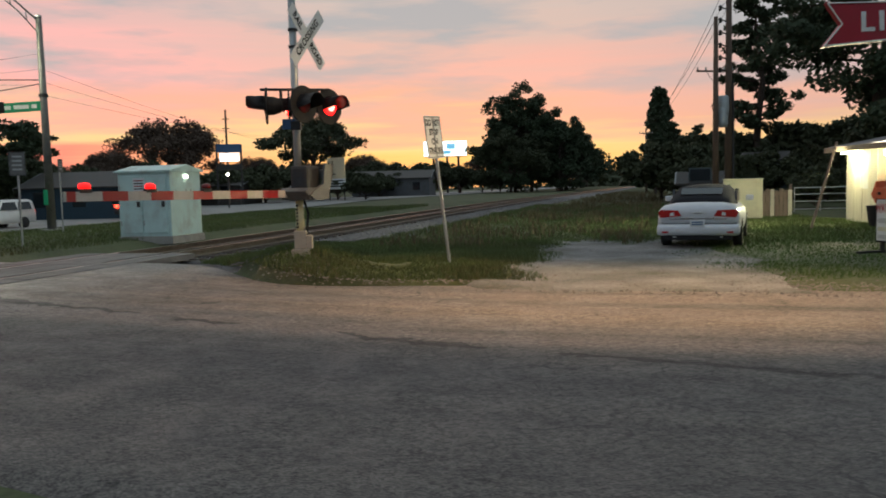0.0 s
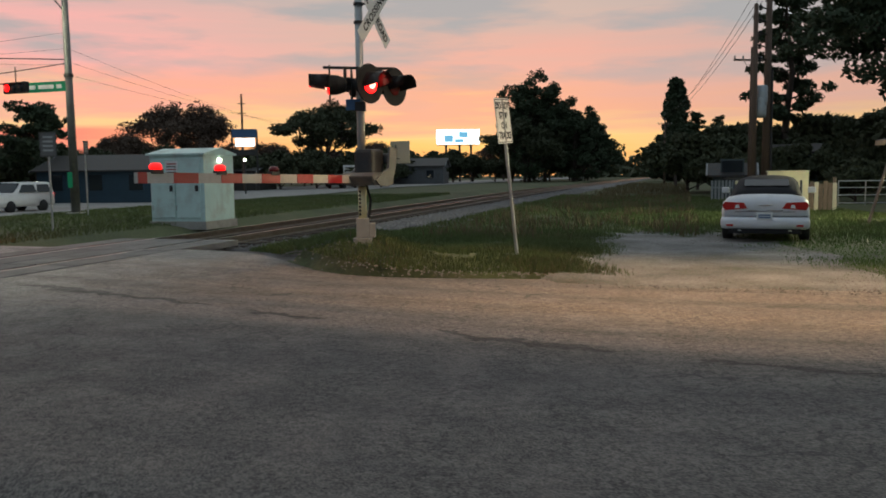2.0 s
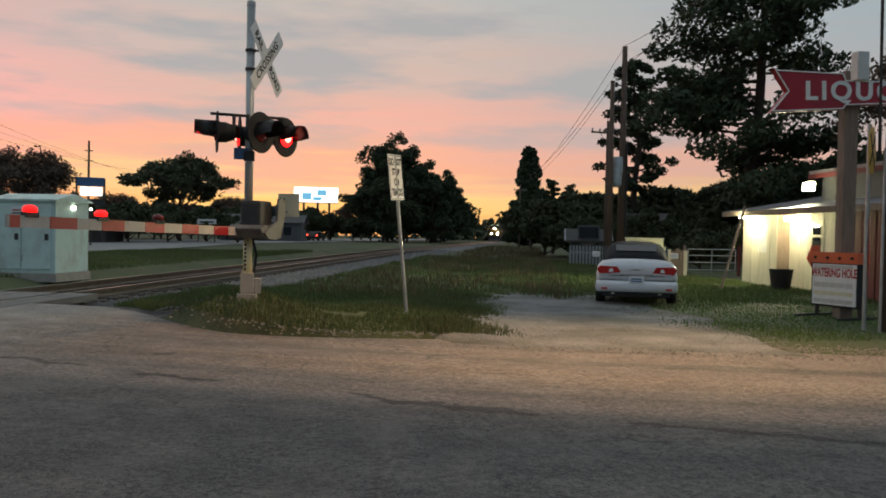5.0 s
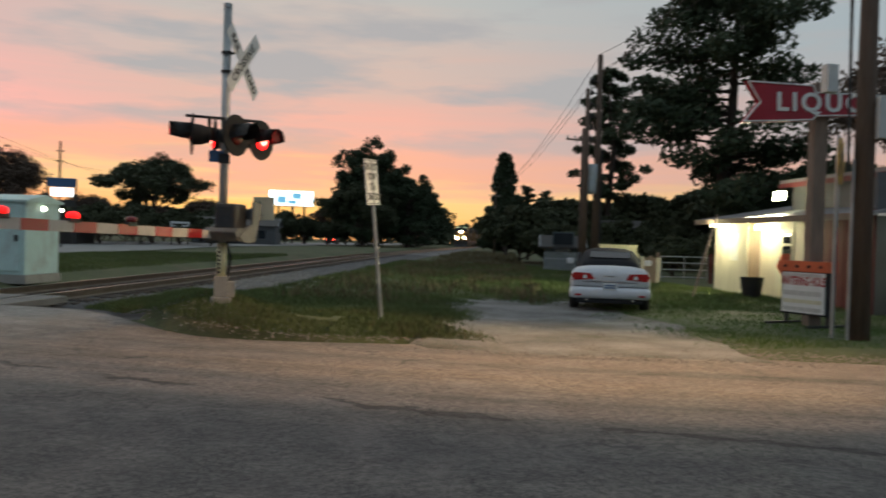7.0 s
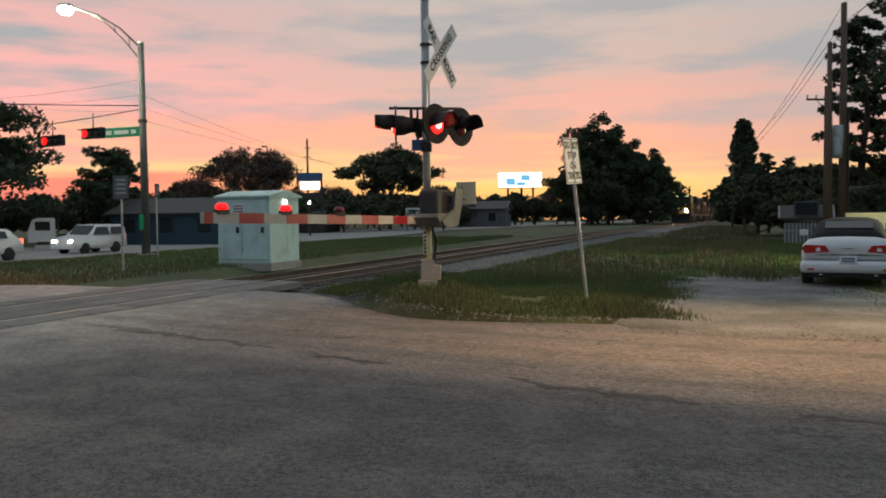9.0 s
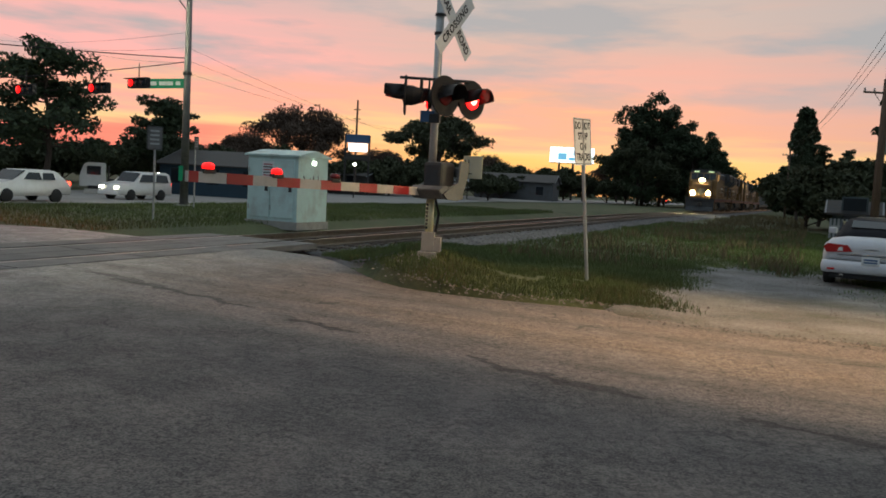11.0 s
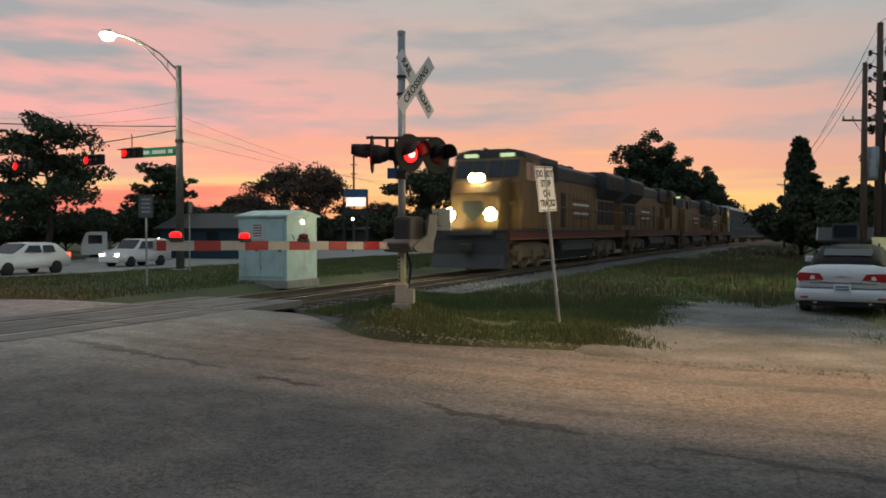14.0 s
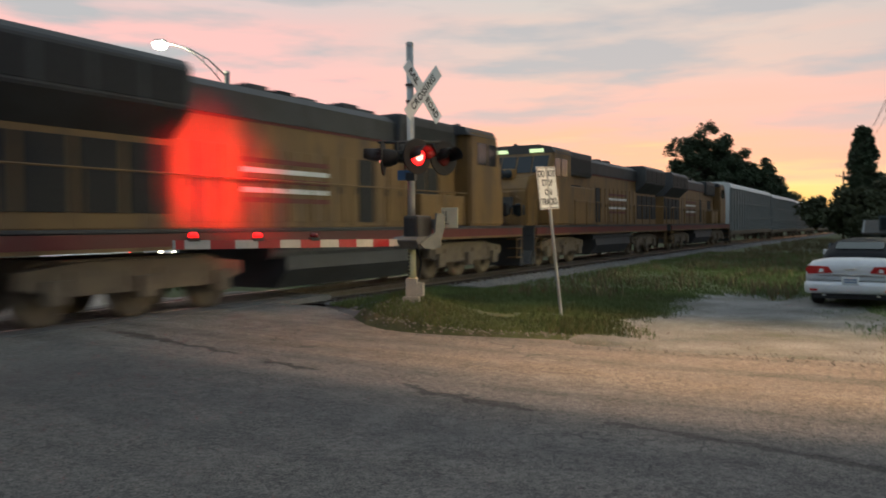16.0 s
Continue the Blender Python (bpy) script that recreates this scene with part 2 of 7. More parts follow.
GREYSIDING = mat("grey_siding", (0.30, 0.32, 0.33), 0.7, 0, 2, 0.15, 0.1, (0.2, 0.19, 0.17), 0.4)
REDWALL = mat("red_wall", (0.12, 0.016, 0.015), 0.7, 0, 2, 0.15, 0.1)
SHOPGREY = mat("dull_grey_boards", (0.105, 0.11, 0.115), 0.75, 0, 2, 0.2, 0.1, (0.07, 0.06, 0.05), 0.5)
DIMTEAL = mat("dim_teal_boards", (0.06, 0.08, 0.085), 0.8, 0, 2, 0.2, 0.1)
# greener than the verge grass: the shop floodlight is put into its colour
LITYARDGRASS = mat("yard_grass_blades", (0.085, 0.15, 0.028), 0.85, 0, 0.6, 0.4, 0, (0.11, 0.11, 0.04), 0.4)
ROOFING = mat("metal_roofing", (0.20, 0.20, 0.21), 0.5, 0.4, 2, 0.2, 0.08, (0.16, 0.08, 0.05), 0.5)
SIGNRED = mat("sign_red", (0.33, 0.015, 0.03), 0.35, 0, 3, 0.1, 0.03, (0.2, 0.03, 0.03), 0.3)
ORANGE = mat("orange_paint", (0.62, 0.12, 0.04), 0.45, 0, 4, 0.12, 0.03)
CREAMBOX = mat("cream_enamel", (0.66, 0.63, 0.45), 0.6, 0, 3, 0.1, 0.05, (0.42, 0.38, 0.26), 0.4)
BLUEWALL = mat("blue_wall", (0.018, 0.045, 0.07), 0.7, 0, 2, 0.2, 0.1)
DARKWALL = mat("dim_wall", (0.06, 0.055, 0.05), 0.8, 0, 2, 0.2, 0.1)
TRANSFORMER = mat("transformer_grey", (0.38, 0.42, 0.44), 0.5, 0.2, 4, 0.1, 0.05, (0.25, 0.2, 0.16), 0.4)
WIRE = mat("black_wire", (0.01, 0.01, 0.01), 0.6, 0, 5, 0.1, 0)
DULLZINC = mat("dull_zinc", (0.17, 0.17, 0.165), 0.6, 0.5, 5, 0.25, 0.12, (0.08, 0.07, 0.06), 0.5)
GRAVEL = mat("ballast_stone", (0.19, 0.185, 0.18), 0.9, 0, 5, 0.35, 0.2, (0.14, 0.10, 0.07), 0.5)


# ---------------------------------------------------------------- mesh helpers
def thing(name, label, category, x=0, y=0, z=0, rz=0, group="", kind=""):
    ob = new(name)
    ob.empty_display_size = 0.2
    ob.matrix_world = pose(x, y, z, 0, 0, rz)
    return tagged(ob, label, category, group, kind)


def finish(name, bm, material, smooth=False):
    me = bpy.data.meshes.new(name)
    bmesh.ops.recalc_face_normals(bm, faces=bm.faces[:])
    bm.to_mesh(me)
    bm.free()
    me.materials.append(material)
    if smooth:
        for p in me.polygons:
            p.use_smooth = True
    return me


def part(name, bm, material, parent, label="", smooth=False):
    ob = new(name, finish(name, bm, material, smooth))
    ob.parent = parent
    if label:
        ob["label"] = label
    return ob


def bm_box(x0, x1, y0, y1, z0, z1, bevel=0.0, bm=None):
    own = bm is None
    b = bmesh.new()
    bmesh.ops.create_cube(b, size=1)
    for v in b.verts:
        v.co = ((x0 + x1) / 2 + v.co.x * (x1 - x0), (y0 + y1) / 2 + v.co.y * (y1 - y0), (z0 + z1) / 2 + v.co.z * (z1 - z0))
    if bevel:
        bmesh.ops.bevel(b, geom=b.edges[:], offset=bevel, segments=2, affect="EDGES", profile=0.6)
    return b if own else join(bm, b)


def join(bm, other):
    me = bpy.data.meshes.new("tmp")
    other.to_mesh(me)
    other.free()
    bm.from_mesh(me)
    bpy.data.meshes.remove(me)
    return bm


def bm_tube(p, q, r0, r1=None, seg=12, bm=None):
    bm = bm or bmesh.new()
    p, q = Vector(p), Vector(q)
    r1 = r0 if r1 is None else r1
    turn = (q - p).to_track_quat("Z", "Y").to_matrix()
    rings = []
    for c, r in ((p, r0), (q, r1)):
        rings.append([bm.verts.new(c + turn @ Vector((r * math.cos(2 * math.pi * i / seg), r * math.sin(2 * math.pi * i / seg), 0))) for i in range(seg)])
    for i in range(seg):
        bm.faces.new((rings[0][i], rings[0][(i + 1) % seg], rings[1][(i + 1) % seg], rings[1][i]))
    bm.faces.new(rings[0][::-1])
    bm.faces.new(rings[1])
    return bm


def bm_path(points, r, seg=8, bm=None):
    """One bent tube through the points."""
    bm = bm or bmesh.new()
    pts = [Vector(p) for p in points]
    rings = []
    for k, p in enumerate(pts):
        way = (pts[min(k + 1, len(pts) - 1)] - pts[max(k - 1, 0)]).normalized()
        turn = way.to_track_quat("Z", "Y").to_matrix()
        rings.append([bm.verts.new(p + turn @ Vector((r * math.cos(2 * math.pi * i / seg), r * math.sin(2 * math.pi * i / seg), 0))) for i in range(seg)])
    for A, B in zip(rings, rings[1:]):
        # match each ring's start to the one before it
        o = min(range(seg), key=lambda s: (B[s].co - A[0].co).length)
        B[:] = B[o:] + B[:o]
        for i in range(seg):
            bm.faces.new((A[i], A[(i + 1) % seg], B[(i + 1) % seg], B[i]))
    bm.faces.new(rings[0][::-1])
    bm.faces.new(rings[-1])
    return bm


def bm_prism(outline, axis, a, b, bm=None):
    """An outline of (u, v) drawn out along x, y or z from a to b."""
    bm = bm or bmesh.new()

    def at(u, v, w):
        return {"x": (w, u, v), "y": (u, w, v), "z": (u, v, w)}[axis]

    lo = [bm.verts.new(at(u, v, a)) for u, v in outline]
    hi = [bm.verts.new(at(u, v, b)) for u, v in outline]
    n = len(outline)
    for i in range(n):
        bm.faces.new((lo[i], lo[(i + 1) % n], hi[(i + 1) % n], hi[i]))
    bm.faces.new(lo[::-1])
    bm.faces.new(hi)
    return bm


def bm_lathe(profile, seg=24, bm=None, m=None):
    """A turned form about z from (radius, height) pairs."""
    b = bmesh.new()
    rings = []
    for r, h in profile:
        rings.append([b.verts.new((max(r, 1e-4) * math.cos(2 * math.pi * i / seg), max(r, 1e-4) * math.sin(2 * math.pi * i / seg), h)) for i in range(seg)])
    for A, B in zip(rings, rings[1:]):
        for i in range(seg):
            b.faces.new((A[i], A[(i + 1) % seg], B[(i + 1) % seg], B[i]))
    b.faces.new(rings[0][::-1])
    b.faces.new(rings[-1])
    if m:
        b.transform(m)
    return b if bm is None else join(bm, b)


def lettering(name, text, size, material, parent, m, depth=0.004, squeeze=1.0, spacing=1.0):
    cu = bpy.data.curves.new(name, "FONT")
    cu.body, cu.size, cu.extrude, cu.align_x, cu.align_y, cu.space_character = text, size, depth, "CENTER", "CENTER", spacing
    cu.offset = size * 0.028
    ob = bpy.data.objects.new(name, cu)
    me = bpy.data.meshes.new_from_object(ob)
    bpy.data.objects.remove(ob)
    me.materials.append(material)
    out = new(name, me)
    out.parent = parent
    out.matrix_local = m @ Matrix.Diagonal((squeeze, 1, 1, 1))
    return out


def smooth01(x, a, b):
    t = min(max((x - a) / (b - a), 0), 1)
    return t * t * (3 - 2 * t)


# ---------------------------------------------------------------- plan
A_NEAR, A_FAR, U0, U1, TRACK_OFF = 17.5, 17.7, 25.0, 75.0, -10.2
_r = radians(A_NEAR)
FOOT = Vector((TRACK_OFF * math.cos(_r), -TRACK_OFF * math.sin(_r)))


def _build_centre():
    pts, p = [], FOOT.copy()
    for i in range(-400, 0):
        pts.append((FOOT + (i * 0.5) * Vector((math.sin(_r), math.cos(_r))), A_NEAR))
    for i in range(0, 1900):
        h = A_NEAR + (A_FAR - A_NEAR) * min(max((i * 0.5 + 0.25 - U0) / (U1 - U0), 0), 1)
        pts.append((p.copy(), h))
        p = p + 0.5 * Vector((math.sin(radians(h)), math.cos(radians(h))))
    return pts


CENTRE = _build_centre()


def track_at(u, c=0.0):
    """A place on the railway: u metres along, c metres to the right of the centre line. Gives x, y, rail height, heading."""
    i = min(max((u + 200.0) / 0.5, 0), len(CENTRE) - 2)
    k = int(i)
    p = CENTRE[k][0].lerp(CENTRE[k + 1][0], i - k)
    h = CENTRE[k][1]
    return p.x + c * math.cos(radians(h)), p.y - c * math.sin(radians(h)), -0.04 - 0.005 * max(u - 60, 0), h


def across(x, y):
    """Metres to the right of the railway's centre line, and along it."""
    c = x * math.cos(_r) - y * math.sin(_r) - TRACK_OFF
    u = x * math.sin(_r) + y * math.cos(_r)
    if u > U0:
        for _ in range(4):
            px, py, _, h = track_at(u)
            dx, dy = x - px, y - py
            c = dx * math.cos(radians(h)) - dy * math.sin(radians(h))
            u += dx * math.sin(radians(h)) + dy * math.cos(radians(h))
    return c, u


RD, RQ = Vector((-0.945, 0.327)), Vector((0.327, 0.945))  # along and across the side road


def ground_z(x, y):
    c, u = across(x, y)
    z = -0.06
    if c > 0:
        z -= 0.18 * smooth01(c, 1.5, 11)
    else:
        z -= 0.05 * smooth01(-c, 3, 8)
    z -= 0.005 * max(u - 60, 0)
    # the highway lies lower near the signals
    z -= 0.45 * smooth01(-c, 12.5, 19) * (1 - smooth01(u, 48, 85))
    z += 0.46 * math.exp(-((x + 0.75) ** 2 + (y - 13.5) ** 2) / 1.2)
    z += 0.16 * math.exp(-((x - 1.6) ** 2 + (y - 13.6) ** 2) / 1.8)
    return z


def bed_z(x, y):
    """The ground with the ditch that the ballast fills."""
    c, u = across(x, y)
    z = ground_z(x, y)
    if -3.6 < c < 4.6:
        z -= 0.34 * (1 - smooth01(c, 3.0, 4.6) if c > 0 else 1 - smooth01(-c, 2.2, 3.6))
    q = RQ.x * x + RQ.y * y
    t = RD.x * x + RD.y * y
    if 1.0 < q < 15 and t < 45:
        lim = road_limit(t)
        z -= (0.10 + 0.4 * smooth01(q, 9.5, 10.5)) * smooth01(lim - q, 0.0, 0.6) * smooth01(q, 3.0, 3.9)
    return z


def road_limit(t):
    if t < 4.6:
        return 12.55 - 0.85 * smooth01(t, 0.8, 4.6)
    if t < 8:
        return 11.7 + 2.05 * smooth01(t, 4.6, 8)
    if t < 14:
        return 13.75
    return 13.75 - 1.5 * smooth01(t, 14, 22)


def road_z(x, y):
    c, u = across(x, y)
    z = -0.04
    if c > 0:
        z -= 0.18 * smooth01(c, 0.9, 11)
    else:
        z -= 0.05 * smooth01(-c, 3, 8)
    z -= 0.03 * smooth01(RQ.x * x + RQ.y * y, 9.5, 11.5) * smooth01(c, 3, 6)
    return z


def sheet(name, xs, ys, height, material, label, category, flip=None, kind="structure"):
    bm = bmesh.new()
    grid = [[bm.verts.new((*((x, y) if flip is None else flip(x, y)), 0)) for y in ys] for x in xs]
    for row in grid:
        for v in row:
            v.co.z = height(v.co.x, v.co.y)
    for i in range(len(xs) - 1):
        for j in range(len(ys) - 1):
            bm.faces.new((grid[i][j], grid[i + 1][j], grid[i + 1][j + 1], grid[i][j + 1]))
    ob = new(name, finish(name, bm, material, True))
    return tagged(ob, label, category, kind=kind)


def spaced(lo, hi, near, step, growth):
    out, v, s = [near], near, step
    while v < hi:
        v += s
        s *= growth
        out.append(v)
    v, s = near, step
    while v > lo:
        v -= s
        s *= growth
        out.insert(0, v)
    return out


def ground_material():
    m = mat("verge_ground", (0.072, 0.088, 0.034), 0.95, 0, 0.45, 0.5, 0.5, (0.13, 0.105, 0.06), 0.7, detail_scale=14)
    return m


def gravel_material():
    m = mat("pale_gravel", (0.20, 0.195, 0.185), 0.95, 0, 0.8, 0.7, 1.0, (0.085, 0.08, 0.05), 0.9, detail_scale=26)
    return m


def asphalt_material():
    """Old patched asphalt, with a paler tan band along the far edge and torn patch borders."""
    m = bpy.data.materials.new("old_asphalt")
    m.use_nodes = True
    nt = m.node_tree
    b = nt.nodes["Principled BSDF"]
    N, L = nt.nodes.new, nt.links.new
    geo = N("ShaderNodeNewGeometry").outputs["Position"]

    def noise_tex(scale, detail=4, rough=0.55, vec=None):
        n = N("ShaderNodeTexNoise")
        n.inputs["Scale"].default_value, n.inputs["Detail"].default_value, n.inputs["Roughness"].default_value = scale, detail, rough
        L(vec or geo, n.inputs["Vector"])
        return n.outputs[0]

    def mth(op, *args):
        n = N("ShaderNodeMath")
        n.operation = op
        for i, a in enumerate(args):
            if isinstance(a, (int, float)):
                n.inputs[i].default_value = a
            else:
                L(a, n.inputs[i])
        return n.outputs[0]

    def rng(v, a, c, lo=0.0, hi=1.0):
        n = N("ShaderNodeMapRange")
        n.interpolation_type = "SMOOTHSTEP"
        for i, k in enumerate((a, c, lo, hi)):
            n.inputs[i + 1].default_value = k
        L(v, n.inputs[0])
        return n.outputs[0]

    def mix(f, a, c):
        n = N("ShaderNodeMix")
        n.data_type = "RGBA"
        for s, v in ((0, f), (6, a), (7, c)):
            if isinstance(v, tuple):
                n.inputs[s].default_value = (*v, 1)
            elif isinstance(v, (int, float)):
                n.inputs[s].default_value = v
            else:
                L(v, n.inputs[s])
        return n.outputs[2]

    dot = N("ShaderNodeVectorMath")
    dot.operation = "DOT_PRODUCT"
    L(geo, dot.inputs[0])
    dot.inputs[1].default_value = (RQ.x, RQ.y, 0)
    q = dot.outputs["Value"]
    dot2 = N("ShaderNodeVectorMath")
    dot2.operation = "DOT_PRODUCT"
    L(geo, dot2.inputs[0])
    dot2.inputs[1].default_value = (RD.x, RD.y, 0)
    t = dot2.outputs["Value"]
    big, mid, fine, grit = noise_tex(0.35), noise_tex(2.2, 6, 0.6), noise_tex(17, 4, 0.7), noise_tex(62, 2)
    qw = mth("ADD", q, mth("MULTIPLY", mth("SUBTRACT", big, 0.5), 1.3))
    qe = mth("ADD", q, mth("MULTIPLY", mth("SUBTRACT", mid, 0.5), 0.55))
    # paler and more tan towards the far edge
    far_band = rng(qe, 7.35, 7.75)
    col = mix(far_band, (0.120, 0.106, 0.094), (0.20, 0.166, 0.14))
    # wheel tracks, darker and smoother
    trackband = mth("MULTIPLY", rng(qw, 5.0, 5.9), rng(qw, 7.3, 6.4))
    col = mix(mth("MULTIPLY", trackband, 0.45), col, (0.075, 0.068, 0.066))
    # a lighter tan strip inside the far band
    band2 = mth("MULTIPLY", rng(qw, 8.6, 9.2), rng(qw, 10.0, 9.4))
    col = mix(mth("MULTIPLY", band2, 0.45), col, (0.31, 0.235, 0.17))
    # the crossing's worn concrete-grey apron
    col = mix(mth("MULTIPLY", rng(t, 5.5, 8.5), 0.75), col, (0.235, 0.225, 0.20))
    blot = rng(noise_tex(0.9, 5, 0.6), 0.52, 0.72)
    col = mix(mth("MULTIPLY", blot, 0.4), col, (0.085, 0.08, 0.078))
    # long streaks left by tyres
    cx = N("ShaderNodeCombineXYZ")
    L(mth("MULTIPLY", t, 0.10), cx.inputs[0])
    L(mth("MULTIPLY", q, 1.5), cx.inputs[1])
    streak = rng(noise_tex(1.0, 5, 0.6, cx.outputs[0]), 0.46, 0.66)
    col = mix(mth("MULTIPLY", streak, 0.55), col, (0.07, 0.063, 0.06))
    # torn patch borders
    crack_q = mth("ADD", mth("ADD", q, mth("MULTIPLY", mth("SUBTRACT", mid, 0.5), 0.7)), mth("MULTIPLY", t, -0.17))
    line = mth("ABSOLUTE", mth("SUBTRACT", crack_q, 7.3))
    gaps = rng(noise_tex(0.7), 0.40, 0.48)
    crack = mth("MULTIPLY", rng(line, 0.10, 0.03), gaps)
    col = mix(mth("MULTIPLY", crack, 0.8), col, (0.035, 0.028, 0.024))
    vor = N("ShaderNodeTexVoronoi")
    vor.feature = "DISTANCE_TO_EDGE"
    vor.inputs["Scale"].default_value = 0.55
    wv = N("ShaderNodeVectorMath")
    wv.operation = "ADD"
    L(geo, wv.inputs[0])
    nz = N("ShaderNodeTexNoise")
    nz.inputs["Scale"].default_value, nz.inputs["Detail"].default_value = 1.5, 5
    L(geo, nz.inputs["Vector"])
    L(nz.outputs[1], wv.inputs[1])
    L(wv.outputs[0], vor.inputs["Vector"])
    fine_crack = mth("MULTIPLY", rng(vor.outputs[0], 0.012, 0.003), rng(noise_tex(0.5), 0.45, 0.6))
    col = mix(mth("MULTIPLY", fine_crack, 0.7), col, (0.03, 0.027, 0.025))
    sp = N("ShaderNodeMix")
    sp.data_type, sp.blend_type = "RGBA", "MULTIPLY"
    sp.inputs[0].default_value = 1
    L(col, sp.inputs[6])
    L(mth("ADD", rng(fine, 0.34, 0.66, 0.15, 0.80), rng(grit, 0.34, 0.66, 0.05, 0.95)), sp.inputs[7])
    L(sp.outputs[2], b.inputs["Base Color"])
    L(mth("SUBTRACT", rng(mid, 0.3, 0.7, 0.60, 0.88), rng(t, 5.5, 9.0, 0.0, 0.22)), b.inputs["Roughness"])
    bp = N("ShaderNodeBump")
    bp.inputs["Strength"].default_value, bp.inputs["Distance"].default_value = 0.8, 0.012
    h = mth("SUBTRACT", mth("ADD", fine, mth("MULTIPLY", grit, 0.8)), mth("MULTIPLY", crack, 2.5))
    L(h, bp.inputs["Height"])
    L(bp.outputs[0], b.inputs["Normal"])
    return m


ASPHALT = asphalt_material()


def build_setting():
    xs, ys = spaced(-700, 700, 2.0, 0.45, 1.055), spaced(-300, 900, 13.0, 0.45, 1.055)
    sheet("ground", xs, ys, bed_z, ground_material(), "grassy verge with worn dry patches beside the railway", "ground")
    # the side road, wider where it meets the crossing
    ts = spaced(-120, 46, 6.0, 0.35, 1.04)
    bm = bmesh.new()
    rows = []
    for t in ts:
        t = min(t, 42.0)
        lim = road_limit(t)
        row = []
        for k in range(25):
            q = 3.1 + (lim - 3.1) * k / 24
            edge = 0.10 * noise.noise((t * 0.9, q * 0.2, 3.1)) + 0.05 * noise.noise((t * 3.1, 0, 1.1)) if k in (0, 24) else 0
            p = RD * t + RQ * (q + edge)
            z = road_z(p.x, p.y) - (0.14 if k in (0, 24) else 0)
            row.append(bm.verts.new((p.x, p.y, z + 0.012 * noise.noise((p.x * 0.4, p.y * 0.4, 0)))))
        rows.append(row)
    for a, b in zip(rows, rows[1:]):
        if (a[0].co - b[0].co).length < 1e-5:
            continue
        for k in range(24):
            bm.faces.new((a[k], a[k + 1], b[k + 1], b[k]))
    tagged(new("road", finish("road", bm, ASPHALT, True)), "worn patched asphalt side road crossing the railway", "road", kind="structure")
    # highway beyond the railway
    HW = mat("highway_concrete", (0.30, 0.29, 0.27), 0.85, 0, 0.5, 0.2, 0.2, (0.2, 0.19, 0.17), 0.4)
    us = [i * 6.0 for i in range(-30, 110)]
    sheet("highway", us, [-36 + 1.5 * i for i in range(13)], lambda x, y: ground_z(x, y) + 0.06, HW, "pale concrete highway running beside the railway", "road",
          flip=lambda u, c: track_at(u, c)[:2])
    # gravel pull-in beside the grass island
    def pullin(a, b):
        p = Vector((1.95, 11.3)) + Vector((0.30, 0.954)) * (a * 11.0) + Vector((0.954, -0.30)) * (b * (5.4 - 1.4 * a) - a * 0.5 + 0.7 * noise.noise((a * 5.5, b * 0.8, 8)) * (1 - 0.6 * math.sin(math.pi * b)) + 0.3 * noise.noise((a * 19, b * 2, 3)))
        return p.x, p.y
    st = [i / 30 for i in range(31)]
    bm = bmesh.new()
    grid = []
    for i, a in enumerate(st):
        row = []
        for j, b in enumerate(st):
            x, y = pullin(a, b)
            edge = min(i, 30 - i, j, 30 - j)
            row.append(bm.verts.new((x, y, ground_z(x, y) + (-0.12, -0.015, 0.012)[min(edge, 2)] + 0.02 * noise.noise((x * 1.2, y * 1.2, 5)))))
        grid.append(row)
    for i in range(30):
        for j in range(30):
            bm.faces.new((grid[i][j], grid[i + 1][j], grid[i + 1][j + 1], grid[i][j + 1]))
    tagged(new("pavement", finish("pavement", bm, gravel_material(), True)), "pale gravel pull-in between grass and road", "gravel", kind="structure")


